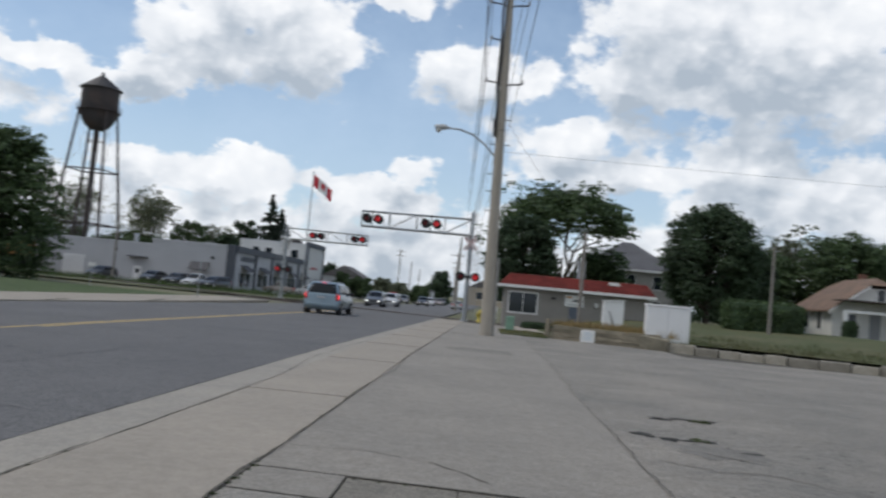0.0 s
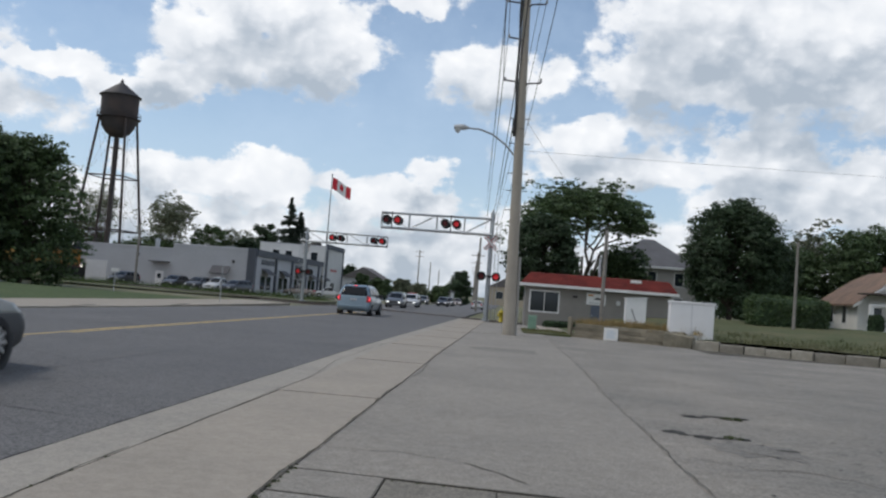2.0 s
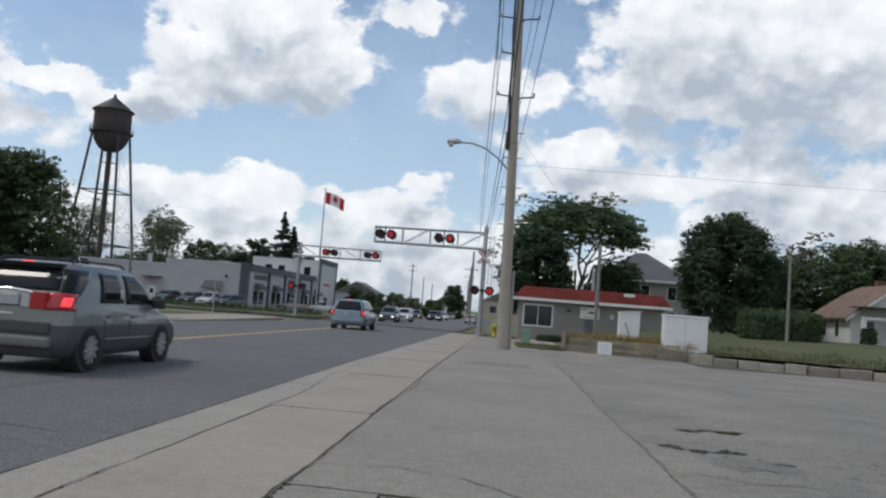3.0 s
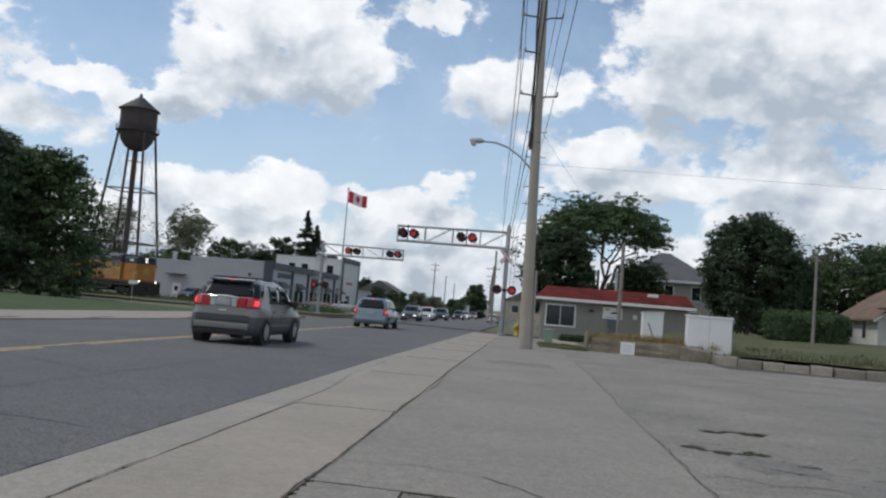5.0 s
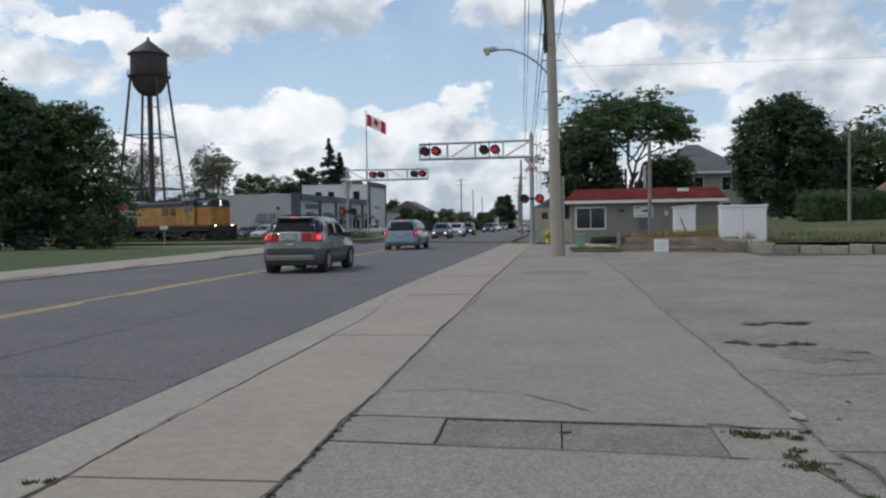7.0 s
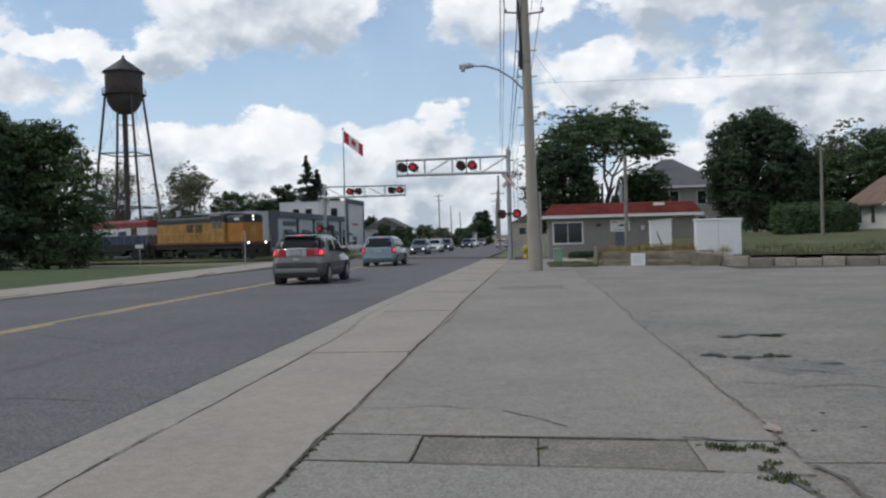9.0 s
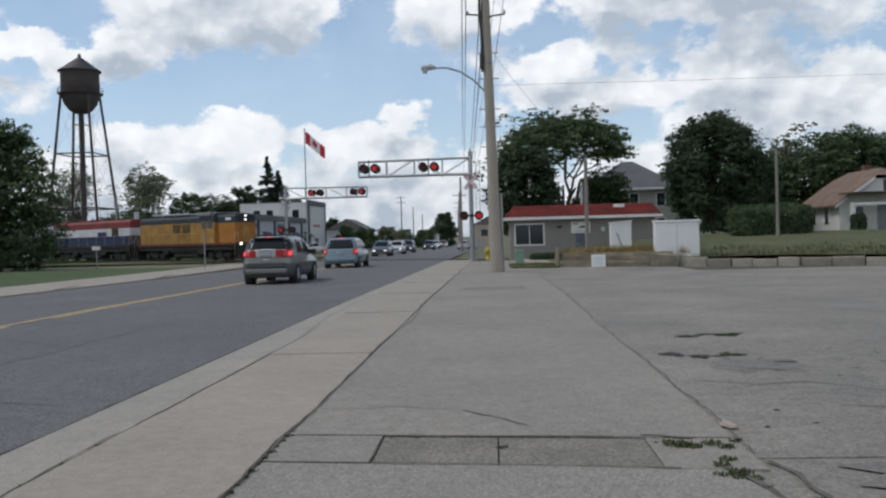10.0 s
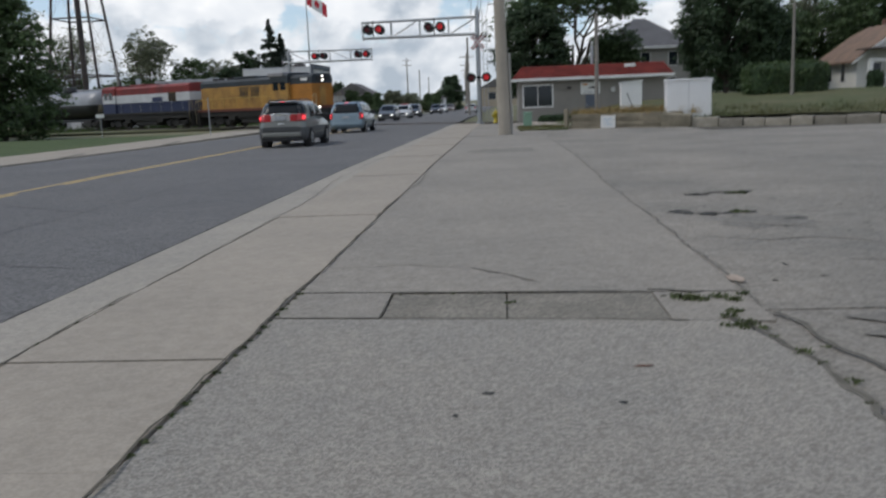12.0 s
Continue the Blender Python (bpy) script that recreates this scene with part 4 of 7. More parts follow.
def utility_pole():
    y = 36.6
    z0 = zg(y)
    ob = thing("utility_pole", (0.04, y, z0), "tall tapered pale concrete utility pole with crossarms", "utility pole")
    bm = bmesh.new()
    lean = -0.017
    tube(bm, (0, 0, -0.1), (lean * 4.2, 0, 4.2), 0.27, 0.235, 18)
    tube(bm, (lean * 4.2, 0, 4.2), (lean * 18, 0, 18), 0.232, 0.13, 18)
    part("shaft", bm, POLE_CON, ob)
    for z in (6.1, 6.45, 8.9):
        bm = bmesh.new()
        r = 0.22 - 0.006 * z + 0.03
        tube(bm, (lean * z, 0, z), (lean * z, 0, z + 0.07), r, r, 16)
        part("band", bm, DARKMETAL, ob, "dark steel band")
    for z in (6.25, 7.0, 5.4, 8.3, 9.4):
        bm = bmesh.new()
        tube(bm, (lean * z - 0.45, -0.05, z), (lean * z + 0.45 * (z > 6), -0.05, z), 0.018, 0.018, 6)
        part("step_pin", bm, DARKMETAL, ob)
    for z, w in ((11.0, 0.78), (12.9, 0.7), (14.5, 0.85), (16.8, 0.85)):
        bm = bmesh.new()
        polytube(bm, [(lean * z - w, -0.1, z + 0.06), (lean * z - 0.25, -0.1, z), (lean * z, -0.1, z - 0.15)], 0.035, 6)
        if z != 12.9:
            polytube(bm, [(lean * z + w, -0.1, z + 0.0), (lean * z + 0.25, -0.1, z - 0.04), (lean * z, -0.1, z - 0.2)], 0.035, 6)
        a = part("crossarm", bm, DARKMETAL, ob, "steel crossarm with insulators")
        for s in ((-1, 1) if z != 12.9 else (-1,)):
            bm = bmesh.new()
            tube(bm, (lean * z + s * w, -0.1, z + 0.02), (lean * z + s * w, -0.1, z + 0.2), 0.055, 0.04, 8)
            part("insulator", bm, mat("insulator_grey", (0.25, 0.25, 0.26), 0.4, 0, 0.1, 4), a)
    # street lamp arm
    bm = bmesh.new()
    zb = 7.75
    polytube(bm, [(lean * zb - 0.15, 0, zb), (-0.75, 0, 8.25), (-1.35, 0, 8.66), (-1.9, 0, 8.84), (-2.45, 0, 8.86)], 0.04, 8)
    arm = part("lamp_arm", bm, GALV, ob, "curved grey street lamp arm")
    bm = bmesh.new()
    tube(bm, (-2.4, 0, 8.87), (-2.62, 0, 8.89), 0.06, 0.13, 12)
    tube(bm, (-2.62, 0, 8.89), (-3.02, 0, 8.87), 0.13, 0.1, 12)
    h = part("lamp_head", bm, mat("lamp_grey", (0.45, 0.46, 0.47), 0.5, 0.3, 0.1, 3), arm)
    bm = bmesh.new()
    lathe(bm, [(0.0, -0.2), (0.09, -0.17), (0.12, -0.08), (0.12, 0.0)], 14, 0, (-2.86, 0, 8.82))
    part("diffuser", bm, mat("lamp_lens", (0.55, 0.56, 0.55), 0.2, 0, 0.1, 5), h)
    bm = bmesh.new()
    polytube(bm, [(lean * z - 0.24 + 0.02 * math.sin(z * 2.1), -0.12, z) for z in (8.6, 9.4, 10.2, 11, 12, 13, 14, 15.2, 16.5, 17.6)], 0.055, 7)
    part("riser_cable", bm, WIRE, ob, "thick black riser cable")
    bm = bmesh.new()
    box(bm, lean * 9 - 0.34, lean * 9 - 0.2, -0.2, 0.0, 8.75, 9.35, 0.02)
    part("junction_box", bm, DARKMETAL, ob)
    bm = bmesh.new()
    tube(bm, (0.3, 0.02, 0.0), (0.26, 0.02, 3.4), 0.06, 0.06, 8)
    part("cable_guard", bm, mat("guard_grey", (0.33, 0.32, 0.3), 0.7, 0, 0.15, 2), ob)
    return ob


def sag(a, b, drop, n=12):
    a, b = Vector(a), Vector(b)
    return [a.lerp(b, i / n) - Vector((0, 0, 4 * drop * (i / n) * (1 - i / n))) for i in range(n + 1)]


def wires():
    z0 = zg(36.6)
    for i, (dx, z) in enumerate(((-0.8, 11.1), (0.75, 11.05), (-0.72, 13.0), (-0.87, 14.6), (0.85, 14.55), (-0.87, 16.9), (0.85, 16.9), (-0.28, 10.2), (-0.2, 9.2))):
        bm = bmesh.new()
        zz = z + z0 + 0.15
        polytube(bm, sag((dx - 0.2, 36.5, zz), (dx * 0.9 - 3.2, 112, zz - 1.3), 0.9, 14), 0.014 if i < 7 else 0.02, 5)
        polytube(bm, sag((dx - 0.2, 36.5, zz), (dx + 1.2, -40, zz + 0.5), 1.2, 14), 0.014 if i < 7 else 0.02, 5)
        tagged(part("overhead_wire", bm, WIRE), "thin black overhead power wire", "wire", "overhead wires")
    for a, b in (((0.1, 36.5, 9.3), (4.5, 42, 5.2)), ((0.1, 36.5, 7.9), (70, 62, 12.5)), ((-1.4, 60, 6.4), (0.2, 64, 5.6))):
        bm = bmesh.new()
        polytube(bm, sag(a, b, 0.25, 10), 0.006, 5)
        tagged(part("service_wire", bm, WIRE), "thin dark service wire to a pole", "wire", "overhead wires")


def wood_pole(x, y, ztop, r=0.13, arms=0, base=None, label="weathered grey wooden pole", zarm=None):
    z0 = zg(y) if base is None else base
    ob = thing("wooden_pole", (x, y, z0), label, "utility pole", "wooden poles")
    bm = bmesh.new()
    tube(bm, (0, 0, -0.1), (0, 0, ztop - z0), r, r * 0.75, 10)
    part("shaft", bm, WOODPOLE, ob)
    for i in range(arms):
        bm = bmesh.new()
        z = ztop - z0 - 0.6 - 1.3 * i
        box(bm, -1.2, 1.2, -0.06, 0.06, z - 0.06, z + 0.06)
        for s in (-1.1, -0.5, 0.5, 1.1):
            tube(bm, (s, 0, z), (s, 0, z + 0.25), 0.05, 0.05, 6)
        part("crossarm", bm, WOODPOLE, ob)
    return ob


def flagpole():
    x, y, top = -23.4, 105.0, 15.2
    z0 = zg(y)
    ob = thing("flagpole", (x, y, z0), "tall slim grey flagpole", "flagpole")
    bm = bmesh.new()
    tube(bm, (0, 0, 0), (0, 0, top - z0), 0.11, 0.06, 10)
    part("pole", bm, GALV, ob)
    bm = bmesh.new()
    bmesh.ops.create_uvsphere(bm, u_segments=10, v_segments=8, radius=0.13, matrix=Matrix.Translation((0, 0, top - z0 + 0.08)))
    part("finial", bm, ALUM, ob)
    return ob


def flag():
    """A flag with two red bands, a white field and a red leaf, in upright strips that sway."""
    x, y, top = -23.4, 105.0, 14.95
    root = thing("flag", (x + 0.1, y, top), "red and white maple leaf flag flying in the wind", "flag")
    RED = mat("flag_red", (0.62, 0.03, 0.05), 0.8, 0, 0.08, 2)
    WH = mat("flag_white", (0.8, 0.8, 0.8), 0.8, 0, 0.05, 2)
    strips = []
    n, w, h = 8, 2.5, 1.5
    parent = root
    for i in range(n):
        bm = bmesh.new()
        box(bm, 0, w / n + 0.01, -0.006, 0.006, -h, 0)
        s = part("strip", bm, RED if i < 2 or i >= n - 2 else WH, root)
        strips.append(s)
        if i in (3, 4):
            bm = bmesh.new()
            k = 1 if i == 3 else -1
            prof = [(0, -1.2), (0.03, -1.2), (0.03, -0.98), (0.3, -0.95), (0.24, -0.85), (0.44, -0.62), (0.34, -0.58), (0.36, -0.42), (0.22, -0.45), (0.12, -0.36), (0.14, -0.22), (0.07, -0.25), (0, -0.12)]
            o = w / n if i == 3 else 0
            pts = [(o - k * min(px, w / n - 0.005), pz) for px, pz in prof]
            for yy in (-0.011, 0.011):
                vs = [bm.verts.new((px, yy, pz)) for px, pz in pts]
                bm.faces.new(vs)
            part("leaf_emblem", bm, RED, s)
    return root, strips, w / n


# ---- the water tower ----
def water_tower():
    x, y = -74.2, 150.0
    z0 = zg(y)
    ob = thing("water_tower", (x, y, z0), "old dark rusty riveted steel water tower on four legs", "water tower")
    RUST = mat("rusty_dark_steel", (0.042, 0.038, 0.04), 0.8, 0.0, 0.35, 0.4, 0.4, 6, (0.07, 0.052, 0.047))
    zc = lambda z: z - z0
    bm = bmesh.new()
    r = 3.3
    lathe(bm, [(0.02, zc(25.3)), (1.1, zc(25.45)), (2.1, zc(26.1)), (2.9, zc(27.3)), (3.25, zc(28.7)), (r, zc(28.9)), (r, zc(33.1))], 36)
    for z in (30.3, 31.7):
        lathe(bm, [(r + 0.012, zc(z)), (r + 0.03, zc(z + 0.02)), (r + 0.03, zc(z + 0.12)), (r + 0.012, zc(z + 0.14))], 36)
    part("tank", bm, RUST, ob)
    bm = bmesh.new()
    lathe(bm, [(r - 0.1, zc(32.95)), (r + 0.42, zc(32.95)), (r + 0.42, zc(33.03)), (0.3, zc(35.6)), (0.3, zc(35.9)), (0.05, zc(36.3))], 36)
    part("roof", bm, mat("tower_roof", (0.10, 0.095, 0.10), 0.6, 0.3, 0.25, 0.6), ob)
    bm = bmesh.new()
    lathe(bm, [(r, zc(28.85)), (r + 0.55, zc(28.85)), (r + 0.55, zc(28.95)), (r, zc(28.95))], 36)
    n = 28
    for i in range(n):
        a = 6.283 * i / n
        c, s = (r + 0.5) * math.cos(a), (r + 0.5) * math.sin(a)
        tube(bm, (c, s, zc(28.9)), (c, s, zc(29.9)), 0.03, 0.03, 5)
        a2 = 6.283 * (i + 1) / n
        for zz in (29.4, 29.9):
            tube(bm, (c, s, zc(zz)), ((r + 0.5) * math.cos(a2), (r + 0.5) * math.sin(a2), zc(zz)), 0.025, 0.025, 5)
    part("balcony", bm, RUST, ob, "round walkway with a railing")
    angs = [math.radians(a) for a in (46, 136, 226, 316)]
    P = lambda a, z: Vector((math.cos(a), math.sin(a), 0)) * (3.45 + (28.7 - z) * 0.122) + Vector((0, 0, zc(z)))
    for a in angs:
        bm = bmesh.new()
        tube(bm, P(a, z0), P(a, 28.7), 0.27, 0.23, 8)
        box(bm, P(a, z0).x - 0.5, P(a, z0).x + 0.5, P(a, z0).y - 0.5, P(a, z0).y + 0.5, 0, 0.3)
        part("leg", bm, RUST, ob)
    for a, b in zip(angs, angs[1:] + angs[:1]):
        for z in (8.2, 18.0):
            bm = bmesh.new()
            tube(bm, P(a, z), P(b, z), 0.13, 0.13, 6)
            part("strut", bm, RUST, ob)
        for z1, z2 in ((0.5, 8.2), (8.2, 18.0), (18.0, 27.5)):
            bm = bmesh.new()
            tube(bm, P(a, z1), P(b, z2), 0.016, 0.016, 5), tube(bm, P(b, z1), P(a, z2), 0.016, 0.016, 5)
            part("brace_rod", bm, RUST, ob)
    bm = bmesh.new()
    tube(bm, (0, 0, 0), (0, 0, zc(25.6)), 0.48, 0.48, 14)
    part("riser_pipe", bm, RUST, ob)
    for a in angs:
        bm = bmesh.new()
        tube(bm, P(a, 23.4) * 0.42 + Vector((0, 0, 0.58 * zc(23.4))), (0, 0, zc(23.4)), 0.09, 0.09, 6)
        part("riser_stay", bm, RUST, ob)
    for z in (10.0, 16.0, 21.5):
        bm = bmesh.new()
        tube(bm, (0, 0, zc(z)), (0, 0, zc(z + 0.2)), 0.56, 0.56, 14)
        part("flange", bm, RUST, ob)
    bm = bmesh.new()
    a = angs[3]
    n = Vector((-math.sin(a), math.cos(a), 0))
    for d in (-0.2, 0.2):
        tube(bm, P(a, 0.5) * 1.0 + n * (0.35 + d), P(a, 28.7) + n * (0.35 + d), 0.025, 0.025, 5)
    part("ladder", bm, RUST, ob)
    return ob


# ---- the low wall, planter and boxes beside the lot ----
def along_wall(x, dz=0.0, back=0.0):
    """The pose of something that stands along the low wall's line."""
    a = math.degrees(math.atan(-0.5))
    y = wall_y(x)
    return pose(x + back * 0.447, y + back * 0.894, zg(y) + dz, 0, 0, a)


def low_wall():
    TIE = mat("weathered_timber", (0.255, 0.225, 0.17), 0.95, 0, 0.35, 1.5, 0.5, 14, random_ob=0.2)
    BLOCK = mat("old_concrete_block", (0.36, 0.335, 0.29), 0.95, 0, 0.3, 1.5, 0.6, 12, (0.24, 0.22, 0.18), random_ob=0.18)
    planter = thing("timber_planter", (0, 0, 0), "weathered timber planter wall filled with dry weeds", "planter")
    rnd = random.Random(8)
    me = None
    for row in range(4):
        for k in range(3):
            x = 3.05 + k * 1.75 * 0.894 + (0.2 if row % 2 else 0)
            if me is None:
                o = part("timber", boxed(0, 1.78, -0.09, 0.09, 0, 0.17, bevel=0.015), TIE, planter)
                me = o.data
            else:
                o = new("timber", me)
                o.parent = planter
            o.matrix_basis = along_wall(x, 0.175 * row - 0.01, rnd.uniform(-.02, .02)) @ pose(0, 0, 0, 0, rnd.uniform(-.6, .6), rnd.uniform(-.5, .5))
    for x, y0 in ((3.05, 0), (7.3, 0)):
        o = part("post", boxed(-0.09, 0.09, -0.1, 0.1, -0.1, 0.95 if x < 4 else 0.7, bevel=0.015), TIE, planter)
        o.matrix_basis = along_wall(x, 0, -0.14)
    o = part("leaning_block", boxed(-0.65, 0.65, -0.22, 0.22, 0, 0.62, bevel=0.06), mat("mossy_block", (0.25, 0.225, 0.17), 0.95, 0, 0.4, 2, 0.6, 12), planter, "tilted weathered concrete block")
    o.matrix_basis = along_wall(7.75, -0.03, -0.2) @ pose(0, 0, 0, 6, 5, 4)
    bm = bmesh.new()
    for j, (a, b) in enumerate(((0.1, 2.2),)):
        vs = [bm.verts.new(p) for p in ((0, a, 0.62), (5.0, a, 0.62), (5.0, b, 0.8), (0, b, 0.7))]
        bm.faces.new(vs)
    o = part("fill_soil", bm, mat("dry_soil", (0.2, 0.16, 0.1), 1, 0, 0.4, 3, 0.5, 12), planter)
    o.matrix_basis = along_wall(3.05)
    spots = []
    for _ in range(260):
        x = rnd.uniform(3.1, 8.4)
        d = rnd.uniform(0.1, 1.6)
        spots.append((x + d * .447, wall_y(x) + d * .894, zg(40) + 0.6, rnd.uniform(0.5, 1.4)))
    tufts("planter_weeds", spots, mat("dry_weeds", (0.36, 0.25, 0.12), 1, 0, 0.3, 3, color2=(0.2, 0.17, 0.07)), 0.36, 20, 9, 0.3, "dry straw-coloured weeds in the planter")
    wall = tagged(new("low_wall"), "low wall of weathered pale concrete blocks", "wall", kind="structure")
    me = None
    x = 8.3
    for i in range(26):
        if me is None:
            o = part("block", boxed(0, 1.0, -0.2, 0.2, -0.1, 0.37, bevel=0.04), BLOCK, wall)
            me = o.data
        else:
            o = new("block", me)
            o.parent = wall
        ln = rnd.choice((0.85, 1.0, 1.2))
        o.matrix_basis = along_wall(x, rnd.uniform(-0.05, 0.03), rnd.uniform(-.06, .06)) @ pose(0, 0, 0, rnd.uniform(-2, 2), rnd.uniform(-1.2, 1.2), rnd.uniform(-2, 2)) @ Matrix.Diagonal((ln, 1, rnd.uniform(0.85, 1.05), 1))
        x += (ln + 0.03) * 0.894
    # white enamel box
    WBOX = mat("white_sheet_metal", (0.78, 0.78, 0.78), 0.45, 0, 0.06, 1.2, 0.05, 4)
    ob = thing("white_box", (0, 0, 0), "large white metal storage box on the low wall", "storage box")
    ob.matrix_basis = pose(7.3, 39.2, 0.28, 0, 0, -2)
    part("body", boxed(0, 1.93, 0, 0.85, 0, 1.6, bevel=0.02), WBOX, ob)
    part("lid", boxed(-0.04, 1.97, -0.04, 0.89, 1.604, 1.7, bevel=0.02), WBOX, ob, "white overhanging lid")
    part("seam", boxed(0.93, 0.95, -0.006, 0.0, 0.05, 1.55), mat("seam_grey", (0.45, 0.45, 0.46), 0.6, 0, 0.1, 2), ob)
    for x in (0.1, 1.7):
        part("foot", boxed(x, x + 0.15, 0.1, 0.75, -0.2, 0.0, bevel=0.01), DARKMETAL, ob)
    # small white sign that leans on the planter
    ob = thing("small_sign", (0, 0, 0), "small white sign with faint blue lines leaning on the timbers", "sign")
    ob.matrix_basis = along_wall(4.95, 0.02, -0.3) @ pose(0, 0, 0, -6, 0, 24)
    part("board", boxed(-0.33, 0.33, -0.012, 0.012, 0, 0.58, bevel=0.006), WHITE, ob)
    for k in range(4):
        part("text_bar", boxed(-0.22, 0.22 - 0.05 * (k % 2), -0.018, -0.0125, 0.12 + 0.1 * k, 0.15 + 0.1 * k), mat("faded_blue", (0.42, 0.55, 0.66), 0.7, 0, 0.2, 8), ob)
    # white metal cabinet by the shop
    ob = thing("white_cabinet", (0, 0, 0), "tall white metal cabinet with a sloping top", "cabinet")
    ob.matrix_basis = pose(6.75, 50, 0.15, 0, 0, 0)
    bm = bmesh.new()
    vs = box(bm, 0, 1.15, 0, 0.8, 0, 1.95)
    for v in (vs[4], vs[7]):
        v.co.z -= 0.1
    part("body", bm, WBOX, ob)
    bm = bmesh.new()
    vs = box(bm, -0.06, 1.21, -0.06, 0.86, 1.955, 2.02)
    for v in (vs[0], vs[3], vs[4], vs[7]):
        v.co.z -= 0.1
    part("top", bm, WBOX, ob)
    bm = bmesh.new()
    tube(bm, (0.3, -0.03, 1.3), (0.62, -0.03, 0.5), 0.02, 0.02, 6)
    part("bar", bm, DARKMETAL, ob)
    # green cable pedestal
    ob = thing("cable_pedestal", (1.25, 45, zg(45)), "small pale green cable pedestal", "utility box")
    part("body", boxed(-0.22, 0.22, -0.18, 0.18, 0, 0.75, bevel=0.03), mat("pale_green_metal", (0.22, 0.36, 0.27), 0.6, 0, 0.15, 3), ob)
    part("cap", boxed(-0.25, 0.25, -0.21, 0.21, 0.755, 0.85, bevel=0.03), mat("pale_green_metal", (0.22, 0.36, 0.27)), ob)
    # yellow hydrant beyond the signal mast
    ob = thing("fire_hydrant", (-0.55, 61.5, zg(61.5)), "yellow fire hydrant beside the crossing mast", "fire hydrant")
    Y = mat("hydrant_yellow", (0.65, 0.5, 0.04), 0.5, 0, 0.15, 5)
    bm = bmesh.new()
    lathe(bm, [(0.2, 0), (0.2, 0.05), (0.14, 0.06), (0.14, 0.6), (0.2, 0.62), (0.2, 0.67), (0.15, 0.76), (0.06, 0.84), (0.04, 0.9), (0.0, 0.91)], 14)
    part("barrel", bm, Y, ob)
    for s in (-1, 1):
        bm = bmesh.new()
        tube(bm, (0.1 * s, 0, 0.48), (0.26 * s, 0, 0.48), 0.08, 0.09, 10)
        part("nozzle", bm, Y, ob)
    tagged(part("grass_bed", stripped(0.75, 3.0, 40.6, 45.2, 0.09, 0.2), DRYGRASS), "rough grass and earth bed behind the planter", "grass", kind="structure")
    spots = [(rnd.uniform(0.8, 3.0), rnd.uniform(40.6, 45.1), zg(43) + 0.08, rnd.uniform(0.5, 1.3)) for _ in range(150)]
    tufts("bed_grass", spots, mat("bed_straw", (0.16, 0.14, 0.06), 1, 0, 0.3, 3, color2=(0.08, 0.10, 0.03)), 0.12, 16, 19, 0.25, "short dry and green grass in the bed", "grass")
    hedge(2.2, 4.3, 53.0, 53.6, zg(53) + 0.08, 0.28, 8, "low dark clipped hedge before the shop window", LEAF_DARK, "low_hedge", 1500, 0.09)
    # small board on two legs beyond the signal mast
    ob = thing("street_board", (0.35, 65, zg(65)), "small white street board on two legs", "sign")
    for x in (-0.32, 0.32):
        bm = bmesh.new()
        tube(bm, (x, 0, 0), (x, 0, 1.2), 0.03, 0.03, 8)
        part("leg", bm, GALV, ob)
    part("board", boxed(-0.36, 0.36, -0.05, -0.02, 0.35, 1.25, bevel=0.008), WHITE, ob)
    part("dark_panel", boxed(-0.22, 0.22, -0.058, -0.051, 0.55, 0.95), mat("faded_text", (0.35, 0.37, 0.4), 0.8, 0, 0.1, 4), ob)
    # kerb bed of dry earth with a timber edge before the shop
    tagged(part("shop_forecourt", stripped(1.75, 7.5, 46, 56.4, 0.10, 0.2), CONCRETE), "pale concrete forecourt of the shop", "pavement", kind="structure")


# ---- buildings ----
def window(parent, x0, x1, z0, z1, y, trim=WHITE, panes=2, face=-1, name="window", proud=0.05, w=0.07):
    """A window in a wall whose outer face is at y (facing -y): trim, sill and panes."""
    bm = bmesh.new()
    for a, b, c, d in ((x0, x1, z0, z0 + w), (x0, x1, z1 - w, z1), (x0, x0 + w, z0 + w, z1 - w), (x1 - w, x1, z0 + w, z1 - w)):
        box(bm, a, b, y - proud, y + 0.03, c, d)
    fr = part(name, bm, trim, parent)
    n = panes
    for i in range(n):
        a, b = x0 + w + (x1 - x0 - 2 * w) * i / n, x0 + w + (x1 - x0 - 2 * w) * (i + 1) / n
        part("pane", boxed(a + (0.02 if i else 0), b - (0.02 if i < n - 1 else 0), y - 0.015, y + 0.02, z0 + w, z1 - w), GLASS_DARK, fr)
        if i:
            part("mullion", boxed(a - 0.02, a + 0.02, y - proud, y + 0.02, z0 + w, z1 - w), trim, fr)
    return fr


